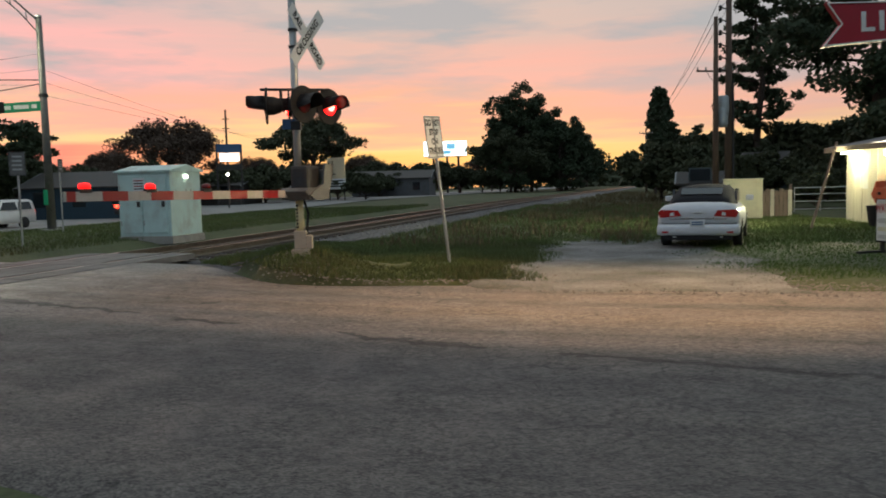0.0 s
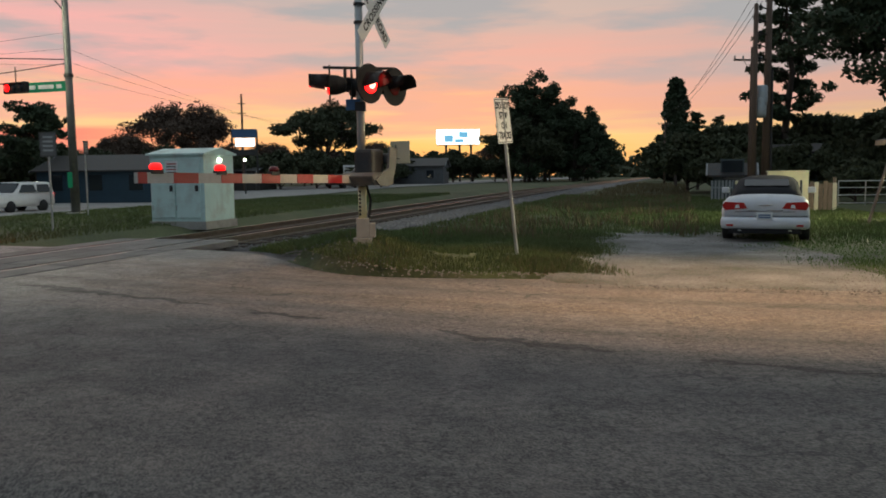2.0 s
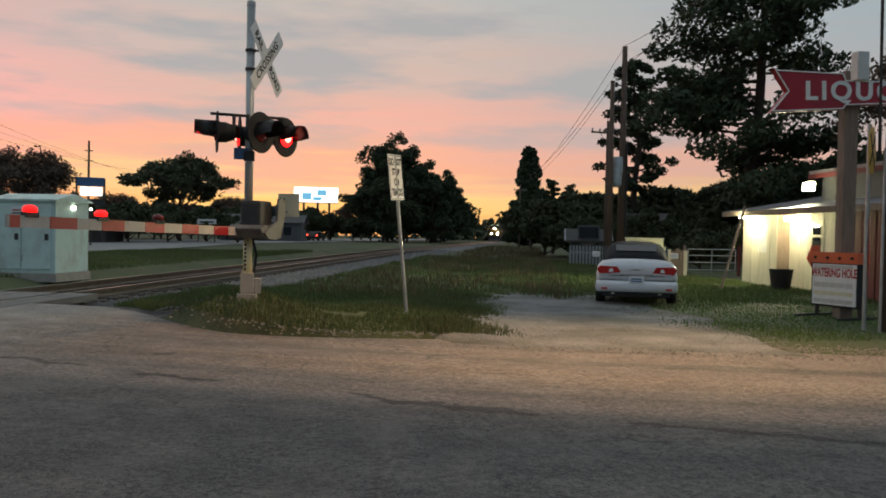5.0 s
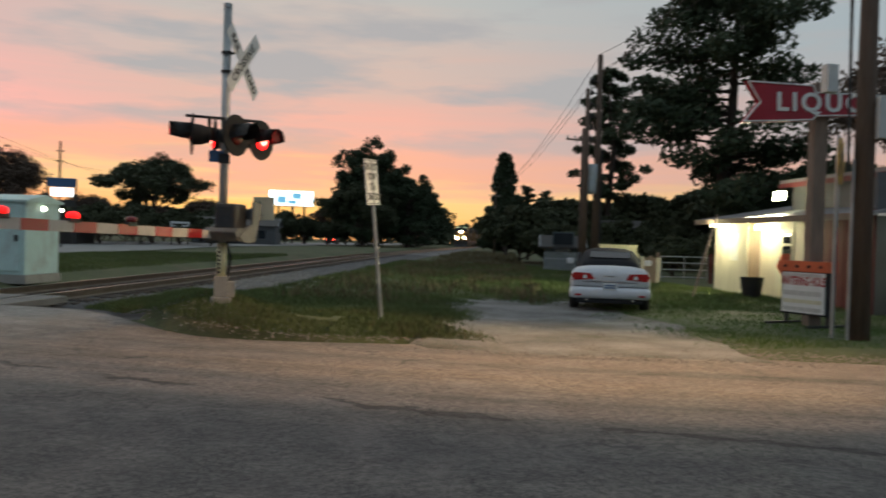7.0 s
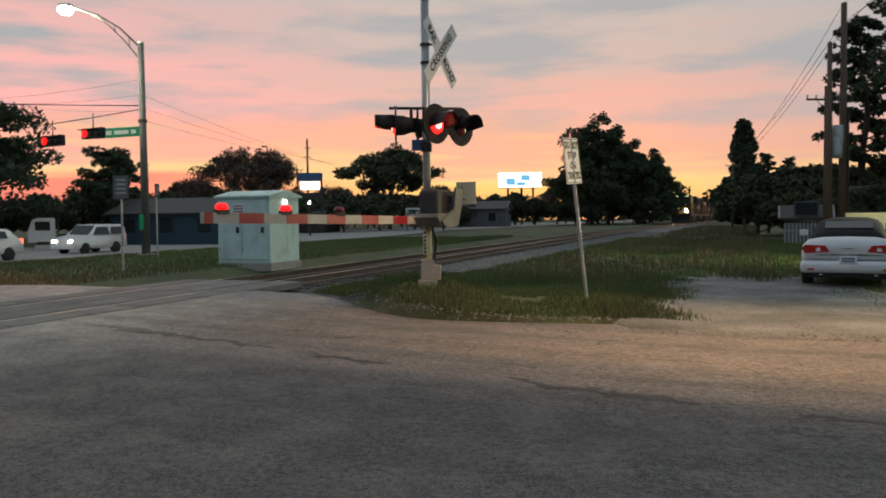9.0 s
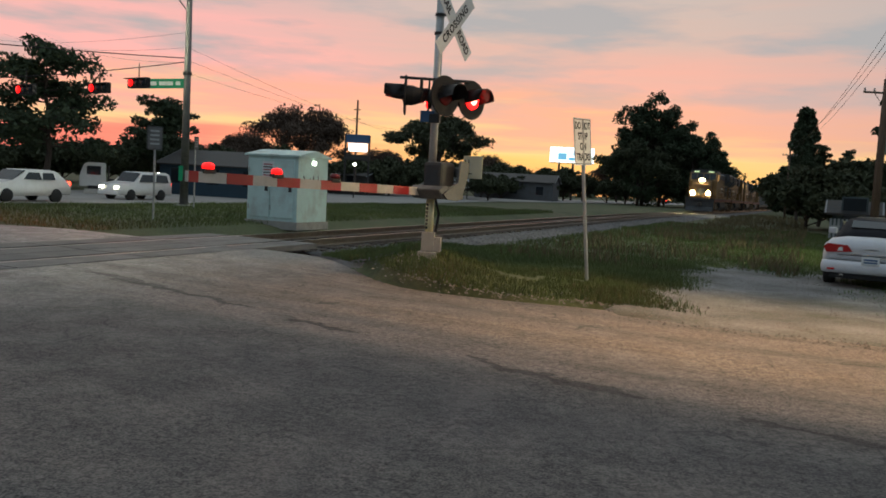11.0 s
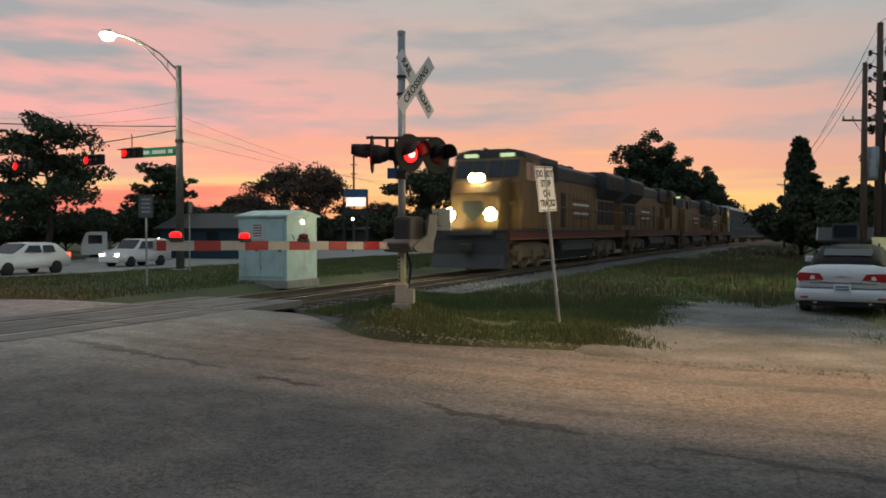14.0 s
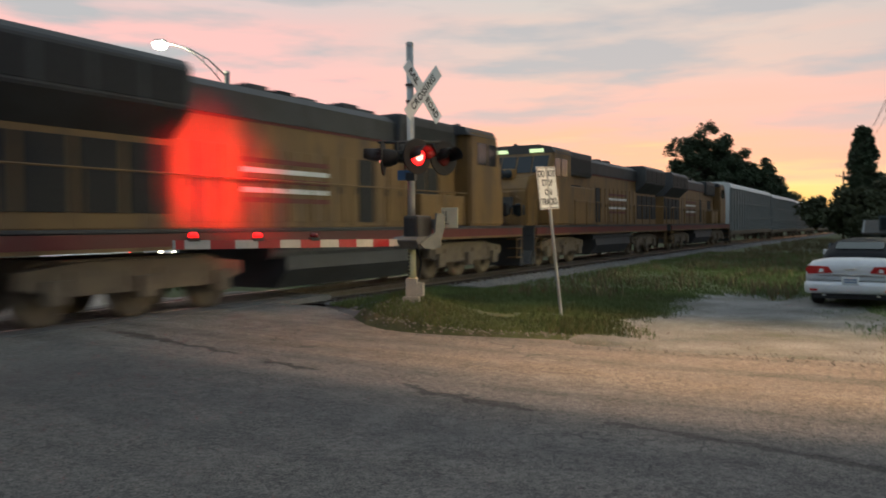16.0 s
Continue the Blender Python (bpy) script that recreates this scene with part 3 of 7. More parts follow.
def build_track():
    tr = thing("railway_track", "single railway line on timber sleepers and grey ballast", "railway", kind="structure")
    prof = [(-0.075, -0.17), (0.075, -0.17), (0.075, -0.155), (0.012, -0.13), (0.012, -0.045), (0.037, -0.035), (0.037, 0.0), (-0.037, 0.0),
            (-0.037, -0.035), (-0.012, -0.045), (-0.012, -0.13), (-0.075, -0.155)]
    us = [-60 + 3.0 * i for i in range(0, 60)] + [120 + 8.0 * i for i in range(60)]
    for side in (-0.755, 0.755):
        bm = bmesh.new()
        rings = []
        for u in us:
            ring = []
            for a, h in prof:
                x, y, z, _ = track_at(u, side + a)
                ring.append(bm.verts.new((x, y, z + h)))
            rings.append(ring)
        n = len(prof)
        for A, B in zip(rings, rings[1:]):
            for i in range(n):
                bm.faces.new((A[i], A[(i + 1) % n], B[(i + 1) % n], B[i]))
        part("rail", bm, RAIL, tr, "steel rail with a bright worn head")
    # sleepers
    tie = finish("sleeper", bm_box(-1.3, 1.3, -0.115, 0.115, -0.35, -0.165, 0.015), TIMBER)
    u = -8.0
    while u < 72:
        q = track_at(u)
        if not (4.0 < u < 15.3):
            ob = new("sleeper", tie)
            ob.parent = tr
            ob.matrix_world = pose(q[0], q[1], q[2] + random.uniform(-0.01, 0.01), 0, 0, -q[3] + random.uniform(-1, 1))
        u += 0.54
    # ballast bed and its loose stones
    bm = bmesh.new()
    rows = []
    us = [-60 + 0.8 * i for i in range(0, 230)] + [124 + 6.0 * i for i in range(70)]
    for u in us:
        row = []
        for k in range(17):
            c = -4.0 + 8.4 * k / 16
            x, y, z, _ = track_at(u, c)
            h = z - 0.22 - 0.16 * smooth01(abs(c), 1.6, 4.2) * (0.8 if c > 0 else 1.0) + 0.035 * noise.noise((x * 2.2, y * 2.2, 0))
            if 3.6 < u < 15.6:
                h -= 0.10
            row.append(bm.verts.new((x, y, h)))
        rows.append(row)
    for A, B in zip(rows, rows[1:]):
        for k in range(16):
            bm.faces.new((A[k], A[k + 1], B[k + 1], B[k]))
    bed = mat("ballast_bed", (0.18, 0.17, 0.165), 0.95, 0, 2.0, 0.4, 1.0, (0.10, 0.07, 0.05), 0.6, detail_scale=22)
    part("ballast", bm, bed, tr, "grey crushed-stone ballast", True)
    rnd = random.Random(4)
    vs, fs = [], []
    for _ in range(16000):
        u = 15.5 + 60 * rnd.random() ** 1.6
        c = rnd.uniform(-3.3, 4.2)
        x, y, z, _h = track_at(u, c)
        h = z - 0.21 - 0.16 * smooth01(abs(c), 1.6, 4.2) * (0.8 if c > 0 else 1.0)
        s = rnd.uniform(0.025, 0.06)
        k = len(vs)
        for dx, dy, dz in ((1, 0, 0), (-0.5, 0.9, 0), (-0.5, -0.9, 0), (0, 0, 0.9)):
            vs.append((x + s * dx * rnd.uniform(0.7, 1.2), y + s * dy * rnd.uniform(0.7, 1.2), h + s * dz))
        fs += [(k, k + 1, k + 3), (k + 1, k + 2, k + 3), (k + 2, k, k + 3)]
    me = bpy.data.meshes.new("loose_stone")
    me.from_pydata(vs, [], fs)
    me.materials.append(GRAVEL)
    ob = new("loose_stone", me)
    ob.parent = tr
    tagged(ob, kind="stuff")
    # crossing panels: the planks beside each rail
    CP = mat("crossing_panel", (0.17, 0.16, 0.15), 0.8, 0, 2, 0.3, 0.3, (0.09, 0.08, 0.07), 0.5, per_object=0.15)
    for c0, c1 in ((-1.45, -0.86), (-0.66, -0.02), (0.02, 0.66), (0.86, 1.45)):
        u = 3.6
        while u < 15.2:
            bm = bmesh.new()
            cs = []
            for uu in (u + 0.015, u + 2.4):
                for c in (c0, c1):
                    x, y, z, _ = track_at(uu, c)
                    cs.append((x, y, z + 0.008))
            top = [bm.verts.new(p) for p in (cs[0], cs[1], cs[3], cs[2])]
            low = [bm.verts.new((p.co.x, p.co.y, p.co.z - 0.12)) for p in top]
            bm.faces.new(top)
            for i in range(4):
                bm.faces.new((top[i], top[(i + 1) % 4], low[(i + 1) % 4], low[i]))
            part("crossing_panel", bm, CP, tr)
            u += 2.42
    return tr


build_setting()
build_track()


# ---------------------------------------------------------------- crossing signal
MX, MY, MZ = -0.63, 13.2, 0.30
FACE = math.degrees(math.atan2(-0.357, 0.934))  # bearing of the road towards the drivers, from x


FLASH = []


def flasher(parent, x, y, z, facing, second):
    """A round crossing lamp with black background disc and hood; facing in degrees from x."""
    m = pose(x, y, z, 0, 0, facing) @ pose(0, 0, 0, 0, 90, 0)
    disc = part("background_disc", bm_lathe([(0.0, -0.012), (0.30, -0.012), (0.305, 0.0), (0.30, 0.012), (0.0, 0.012)], 40, None, m), BLACK, parent, "matt black round background")
    part("housing", bm_lathe([(0.04, -0.26), (0.11, -0.24), (0.15, -0.12), (0.155, -0.012)], 24, None, m), BLACK, disc)
    part("lens", bm_lathe([(0.146, 0.013), (0.144, 0.021), (0.117, 0.035), (0.058, 0.047), (0.0, 0.051)], 32, None, m), RED_OFF, disc, "dark red lens", True)
    glow = part("lit_lens", bm_lathe([(0.150, 0.014), (0.148, 0.025), (0.12, 0.040), (0.06, 0.052), (0.0, 0.056)], 32, None, m), RED_LIT, disc, "glowing red lens, flashing", True)
    core = part("bulb_glow", bm_lathe([(0.082, 0.049), (0.074, 0.058), (0.045, 0.066), (0.0, 0.069)], 24, None, m), RED_HOT, disc, "bright lamp core, flashing", True)
    FLASH.extend((ob, m.to_3x3() @ Vector((0, 0, 1)), second) for ob in (glow, core))
    # hood: an open half tube above the lens
    bm = bmesh.new()
    rows = []
    for d, cut in ((0.01, 0), (0.17, 0.35), (0.32, 0.8)):
        row = []
        for k in range(15):
            a = math.pi * (-0.12 + cut * 0.12 + (1.24 - cut * 0.24) * k / 14)
            row.append(bm.verts.new((-0.168 * math.sin(a), 0.168 * math.cos(a), d)))
        rows.append(row)
    for A, B in zip(rows, rows[1:]):
        for k in range(14):
            bm.faces.new((A[k], A[k + 1], B[k + 1], B[k]))
    bmesh.ops.solidify(bm, geom=bm.faces[:], thickness=0.006)
    bm.transform(m)
    part("hood", bm, HOOD, disc, "black lamp hood", True)


def build_signal():
    s = thing("crossing_signal", "galvanised railway crossing mast with red flashing lights and lowered gate", "crossing signal", MX, MY, MZ)
    part("mast", bm_tube((0, 0, 0.05), (0, 0, 4.36), 0.062, 0.062, 24), GALV, s, "round galvanised steel mast", True)
    part("mast_cap", bm_lathe([(0.066, 4.33), (0.066, 4.39), (0.03, 4.41), (0, 4.41)], 20), GALV, s)
    base = part("foundation", bm_box(-0.15, 0.15, -0.15, 0.15, -0.45, 0.03, 0.02), CONCRETE, s, "weathered concrete foundation block")
    bm = bm_box(-0.10, 0.10, -0.10, 0.10, 0.03, 0.34, 0.012)
    bm_box(0.10, 0.20, -0.09, 0.09, 0.03, 0.26, 0.012, bm)
    part("junction_base", bm, CONCRETE, s, "cast grey junction box at the mast foot")
    part("reflective_sleeve", bm_tube((0, 0, 0.34), (0, 0, 0.84), 0.066, 0.066, 24), mat("yellow_reflector", (0.88, 0.78, 0.45), 0.3, 0, 5, 0.1, 0.02), s, "pale yellow reflective band", True)
    for k in range(7):
        a = radians(-120)
        part("stencil_mark", bm_box(math.cos(a) * 0.068 - 0.018, math.cos(a) * 0.068 + 0.018, math.sin(a) * 0.068 - 0.004, math.sin(a) * 0.068 + 0.004, 0.38 + k * 0.06, 0.42 + k * 0.06), BLACK, s)
    # crossbuck faces the drivers
    f = radians(FACE)
    fx, fy = math.cos(f), math.sin(f)
    cz = 3.525
    cb = Matrix.Translation((0.235, -0.06, cz)) @ Matrix.Rotation(radians(-27), 4, "Z") @ Matrix.Rotation(radians(90), 4, "Z") @ Matrix.Rotation(radians(90), 4, "X")
    # plate space: x to the driver's right, y up, z towards the driver
    for lean, dz, words in ((45, 0.012, (("CROSSING", 0),)), (-45, 0.0, (("RAIL", -0.34), ("ROAD", 0.34)))):
        m = cb @ Matrix.Rotation(radians(lean), 4, "Z")
        bm = bm_box(-0.61, 0.61, -0.114, 0.114, dz, dz + 0.004)
        bm.transform(m)
        blade = part("crossbuck_blade", bm, WHITE, s, "white reflective crossbuck blade")
        for w, off in words:
            lettering("lettering", w, 0.165, BLACK, blade, m @ Matrix.Translation((off, 0, dz + 0.006)), 0.001, 1.0 if len(w) > 4 else 0.9, 1.12 if len(w) > 4 else 1.0)
    for dz in (-0.14, 0.14):
        bm = bm_lathe([(0.070, cz + dz - 0.02), (0.078, cz + dz - 0.02), (0.078, cz + dz + 0.02), (0.070, cz + dz + 0.02)], 20)
        bm_tube((0, 0, cz + dz), (0.22, -0.05, cz + dz), 0.016, 0.016, 8, bm)
        part("mast_clamp", bm, DARKMETAL, s)
    # flasher cross-arm, square to the road
    ax, ay = -fy, fx
    lz = 2.42
    part("cross_arm", bm_tube((-0.56, -0.10, lz + 0.27), (0.50, 0.12, lz + 0.27), 0.022, 0.022, 12), DARKMETAL, s, "steel lamp cross-arm", True)
    for px, py, way, second in ((0.17, -0.26, -37, False), (0.53, 0.24, -37, True), (-0.46, -0.12, 187, False), (-0.16, 0.34, 187, True)):
        flasher(s, px, py, lz, way, second)
        bx, by = px - 0.24 * math.cos(radians(way)), py - 0.24 * math.sin(radians(way))
        bm = bm_tube((bx, by, lz), (bx, by, lz + 0.27), 0.026, 0.026, 10)
        bm_tube((bx, by, lz + 0.26), (0, 0, lz + 0.27), 0.022, 0.022, 10, bm)
        part("lamp_bracket", bm, DARKMETAL, s)
    part("blue_notice", bm_box(-0.22, 0.0, -0.085, -0.07, 2.03, 2.2, 0.004), BLUEBOX, s, "small blue notice plate")
    part("relay_box", bm_box(-0.08, 0.08, -0.1, 0.1, 2.02, 2.16, 0.01), DARKMETAL, s)
    # gate mechanism: motor housing beside the mast, counterweight, pivot
    gx, gy = -0.417, -0.909  # the way of the arm over the road
    gm = Matrix(((gx, -gy, 0, 0), (gy, gx, 0, 0), (0, 0, 1, 0), (0, 0, 0, 1)))  # local x along the arm
    bm = bm_box(-0.20, 0.22, -0.02, 0.30, 1.0, 1.42, 0.05)
    bm.transform(gm)
    part("gate_motor", bm, DARKMETAL, s, "grey cast gate motor housing")
    bm = bm_prism([(-0.32, 0.86), (0.30, 0.86), (0.42, 1.0), (0.30, 1.06), (-0.32, 1.06)], "y", -0.14, 0.40)
    bmesh.ops.bevel(bm, geom=bm.edges[:], offset=0.012, segments=2, affect="EDGES")
    bm.transform(gm)
    part("gate_pivot", bm, DULLZINC, s, "galvanised pivot casting")
    for yy in (-0.17, 0.41):
        bm = bm_prism([(0.20, 0.86), (0.32, 0.94), (0.12, 1.04), (-0.10, 1.12), (-0.16, 1.46), (-0.42, 1.44), (-0.38, 1.20), (-0.24, 0.92), (-0.10, 0.84)], "y", yy - 0.018, yy + 0.018)
        bm.transform(gm)
        part("counterweight_arm", bm, DULLZINC, s, "curved grey counterweight arm")
    for k in range(5):
        a = 2 * math.pi * k / 5
        bm = bm_tube((-0.28 + 0.06 * math.cos(a), -0.20, 1.32 + 0.06 * math.sin(a)), (-0.28 + 0.06 * math.cos(a), -0.14, 1.32 + 0.06 * math.sin(a)), 0.014, 0.014, 8)
        bm.transform(gm)
        part("bolt", bm, WHITE, s)
    bm = bm_box(-0.40, -0.24, -0.12, 0.40, 1.20, 1.36, 0.02)
    bm.transform(gm)
    part("counterweight", bm, DULLZINC, s, "steel counterweight plate")
    bm = bm_path([(0.05, 0.1, 0.9), (0.12, 0.16, 0.62), (0.10, 0.12, 0.40), (0.08, 0.05, 0.25)], 0.022, 10)
    part("cable_hose", bm, BLACK, s, "black cable hose", True)
    # gate arm: red and white bands, each its own length of board
    arm = part("gate_arm", (lambda b: (b.transform(gm), b)[1])(bm_prism([(0.25, 0.90), (0.25, 1.02), (4.82, 1.09), (4.82, 0.975)], "y", -0.035, 0.0)), ARMWHITE, s, "striped gate arm lowered across the road")
    k, x = 0, 0.62
    while x < 4.75:
        x1 = min(x + 0.405, 4.80)
        if k % 2 == 0:
            lo, hi = 0.8945 + 0.0164 * x, 1.0178 + 0.0153 * x
            lo1, hi1 = 0.8945 + 0.0164 * x1, 1.0178 + 0.0153 * x1
            bm = bm_prism([(x, lo), (x, hi), (x1, hi1), (x1, lo1)], "y", -0.039, 0.004)
            bm.transform(gm)
            part("red_band", bm, REDPAINT, arm, "red reflective band")
        k, x = k + 1, x1
    for x, lit in ((4.52, True), (3.45, True), (2.35, False)):
        bm = bm_lathe([(0.064, 0.0), (0.068, 0.02), (0.066, 0.045), (0.045, 0.066), (0.0, 0.072)], 18, None, gm @ Matrix.Translation((x, -0.017, 1.05 + 0.0153 * x)))
        lampbox = part("gate_lamp", bm, RED_ARM if lit else RED_OFF, arm, "glowing red gate lamp" if lit else "unlit gate lamp", True)
        bm = bm_box(x - 0.09, x + 0.09, -0.05, 0.015, 1.0 + 0.0153 * x, 1.052 + 0.0153 * x, 0.006)
        bm.transform(gm)
        part("lamp_base", bm, DARKMETAL, arm)
    # white number plate held out behind the counterweight, its writing as bars
    wm = Matrix.Translation((0.44, 0.46, 1.20)) @ Matrix.Rotation(radians(-28), 4, "Z")
    bm = bm_box(0.0, 0.36, -0.006, 0.006, 0.0, 0.36, 0.003)
    bm.transform(wm)
    sign = part("white_plate", bm, CREAMBOX, s, "pale plate with dark bars")
    for a, b, c, d in ((0.03, 0.045, 0.10, 0.30), (0.10, 0.115, 0.10, 0.30), (0.02, 0.17, 0.07, 0.085)):
        bm = bm_box(a, b, -0.011, -0.006, c, d)
        bm.transform(wm)
        part("dark_bar", bm, BLACK, sign)
    part("plate_stalk", bm_tube((0.1, 0.25, 1.1), (0.5, 0.46, 1.45), 0.015, 0.015, 8), DARKMETAL, s)
    return s


build_signal()
# the lit red lamps that face away throw their beams on what passes
f_ = radians(FACE)
for sg, e in ((-1, 2800.0), (1, 1100.0)):
    eye = Vector((MX - math.sin(f_) * 0.36 * sg - math.cos(f_) * 0.52, MY + math.cos(f_) * 0.36 * sg - math.sin(f_) * 0.52, MZ + 2.42))
    lamp("flasher_beam", "SPOT", look(eye, eye + Vector((-math.cos(f_), -math.sin(f_), 0.0 if sg < 0 else -0.10))), e, (1.0, 0.004, 0.008), 0.08, 46 if sg < 0 else 50, 1.0)


# ---------------------------------------------------------------- the train
LOCO = 21.3
RACK = 26.5


def wheel(parent, x, y, r=0.50):
    m = pose(x, y, r, 0, 90, 0)
    w = part("wheel", bm_lathe([(r + 0.03, -0.02), (r + 0.03, 0.01), (r, 0.02), (r, 0.13), (r - 0.07, 0.135), (r - 0.10, 0.09), (0.16, 0.07), (0.14, 0.14), (0.0, 0.14)], 28, None,
                               m if x > 0 else pose(x, y, r, 0, -90, 0)), BOGIE, parent, "steel wheel", True)
    return w


def truck(parent, yc, axles):
    """A bogie with side frames, springs, journal boxes and wheels."""
    half = (axles - 1) * 0.92 + 0.62
    for sx in (-1, 1):
        x0, x1 = sorted((sx * 0.98, sx * 1.16))
        prof = [(yc - half, 0.62), (yc - half, 0.86), (yc - half * 0.55, 0.98), (yc + half * 0.55, 0.98), (yc + half, 0.86), (yc + half, 0.62), (yc + half * 0.62, 0.46), (yc - half * 0.62, 0.46)]
        fr = part("side_frame", bm_prism(prof, "x", x0, x1), BOGIE, parent, "grimy cast bogie side frame, lamplight tan in its colour")
        for k in range(axles):
            y = yc + (k - (axles - 1) / 2) * 1.84
            part("journal_box", bm_box(*sorted((sx * 1.10, sx * 1.27)), y - 0.19, y + 0.19, 0.34, 0.72, 0.03), BOGIE, fr)
            for dy in (-0.33, 0.33):
                part("spring", bm_tube((sx * 1.12, y + dy, 0.56), (sx * 1.12, y + dy, 0.84), 0.085, 0.085, 10), BOGIE, fr)
    for k in range(axles):
        y = yc + (k - (axles - 1) / 2) * 1.84
        for x in (-0.72, 0.72):
            wheel(parent, x, y)
    part("bolster", bm_box(-1.0, 1.0, yc - half * 0.7, yc + half * 0.7, 0.72, 1.02, 0.02), BOGIE, parent)


def build_loco(name, label):
    """A six-axle road locomotive; its front coupler at y = LOCO / 2, its cab to the front."""
    t = thing(name, label, "locomotive")
    F = LOCO / 2
    part("frame", bm_box(-1.42, 1.42, -F + 0.5, F - 0.55, 1.12, 1.42, 0.03), LOCOGREY, t, "grey underframe")
    part("walkway", bm_box(-1.47, 1.47, -F + 0.45, F - 0.5, 1.42, 1.48, 0.01), LOCOGREY, t)
    for sx in (-1, 1):
        part("sill_stripe", bm_box(*sorted((sx * 1.425, sx * 1.475)), -F + 0.6, F - 0.7, 1.18, 1.40), LOCORED, t, "red sill stripe")
        part("sill_band", bm_box(*sorted((sx * 1.423, sx * 1.468)), -F + 0.6, F - 0.7, 1.12, 1.178), LOCOYELLOW, t)
    # nose, cab
    nose = [(F - 2.30, 1.48), (F - 1.05, 1.48), (F - 1.10, 2.75), (F - 1.42, 3.22), (F - 2.30, 3.38)]
    bm = bm_prism(nose, "x", -0.95, 0.95)
    bmesh.ops.bevel(bm, geom=bm.edges[:], offset=0.06, segments=2, affect="EDGES")
    part("nose", bm, LOCOYELLOW, t, "yellow short hood")
    cab = [(F - 4.6, 1.48), (F - 2.25, 1.48), (F - 2.25, 3.30), (F - 2.62, 4.12), (F - 2.85, 4.30), (F - 4.6, 4.30)]
    bm = bm_prism(cab, "x", -1.42, 1.42)
    bmesh.ops.bevel(bm, geom=bm.edges[:], offset=0.07, segments=3, affect="EDGES")
    c = part("cab", bm, LOCOYELLOW, t, "yellow driver's cab")
    bm = bm_prism([(-1.44, 4.14), (1.44, 4.14), (1.30, 4.36), (0.8, 4.46), (-0.8, 4.46), (-1.30, 4.36)], "y", F - 4.75, F - 2.66)
    part("cab_roof", bm, LOCOGREY, t, "dark grey cab roof")
    for x0, x1 in ((-1.25, -0.66), (-0.60, -0.04), (0.04, 0.60), (0.66, 1.25)):
        bm = bm_prism([(F - 2.31, 3.40), (F - 2.275, 3.42), (F - 2.56, 4.03), (F - 2.60, 4.01)], "x", x0, x1)
        part("windscreen", bm, GLASSDARK, c, "dark windscreen pane")
    for sx in (-1, 1):
        for y0, y1 in ((F - 3.30, F - 2.72), (F - 4.10, F - 3.42)):
            part("side_window", bm_box(*sorted((sx * 1.40, sx * 1.432)), y0, y1, 3.30, 3.95, 0.01), GLASSDARK, c, "dark cab side window")
        part("number_board", bm_box(*sorted((sx * 0.45, sx * 1.0)), F - 2.70, F - 2.62, 4.17, 4.30, 0.01), mat("lit_number_board", (0.6, 0.6, 0.5), 0.5, 0, 5, 0.05, 0, None, 0, (0.75, 0.9, 0.45), 0.8), c, "dim lit number board")
        # lens made wider than its box, its size standing in for glare
        part("ditch_light", bm_lathe([(0.20, 0.0), (0.23, 0.015), (0.20, 0.03), (0.0, 0.035)], 18, None, pose(sx * 0.80, F - 0.62, 2.02, -90, 0, 0)), HEADLAMP, t, "blazing ditch light, lens enlarged for its glare", True)
        part("ditch_light_box", bm_box(sx * 0.80 - 0.17, sx * 0.80 + 0.17, F - 0.85, F - 0.63, 1.85, 2.19, 0.02), BLACK, t)
        bm = bm_box(sx * 0.80 - 0.18, sx * 0.80 + 0.18, F - 0.63, F - 0.50, 2.17, 2.20)
        bm_box(sx * 0.80 - 0.18, sx * 0.80 - 0.155, F - 0.63, F - 0.50, 1.86, 2.17, 0, bm)
        bm_box(sx * 0.80 + 0.155, sx * 0.80 + 0.18, F - 0.63, F - 0.50, 1.86, 2.17, 0, bm)
        part("lamp_shroud", bm, BLACK, t)
    for dx in (-0.13, 0.13):
        # twin lenses enlarged until they overlap, to imitate their glow
        part("headlight", bm_lathe([(0.155, 0.0), (0.165, 0.015), (0.15, 0.03), (0.0, 0.035)], 18, None, pose(dx, F - 1.30, 3.33, -90, 0, 0)), HEADLAMP, t, "blazing headlight, lens enlarged for its glare", True)
    part("headlight_housing", bm_box(-0.30, 0.30, F - 1.75, F - 1.31, 3.14, 3.52, 0.05), LOCOYELLOW, t)
    part("nose_door", bm_box(-0.32, 0.32, F - 1.10, F - 1.02, 1.55, 2.68, 0.02), LOCOYELLOW, t)
    part("nose_emblem", bm_prism([(-0.42, 2.5), (0.42, 2.5), (0.42, 2.15), (0.0, 1.75), (-0.42, 2.15)], "y", F - 1.03, F - 0.99), LOCOGREY, t, "plain dark shield shape")
    # pilot, steps, coupler, anticlimber
    part("pilot", bm_prism([(-1.40, 0.16), (1.40, 0.16), (1.42, 1.12), (-1.42, 1.12)], "y", F - 0.72, F - 0.56), LOCOGREY, t, "grey pilot plate")
    bm = bm_prism([(F - 0.56, 0.14), (F - 0.20, 0.16), (F - 0.50, 0.62), (F - 0.56, 0.62)], "x", -1.35, 1.35)
    part("snow_plow", bm, LOCOGREY, t, "grey plough blade")
    part("anticlimber", bm_box(-0.95, 0.95, F - 0.62, F - 0.38, 1.28, 1.44, 0.02), LOCOGREY, t)
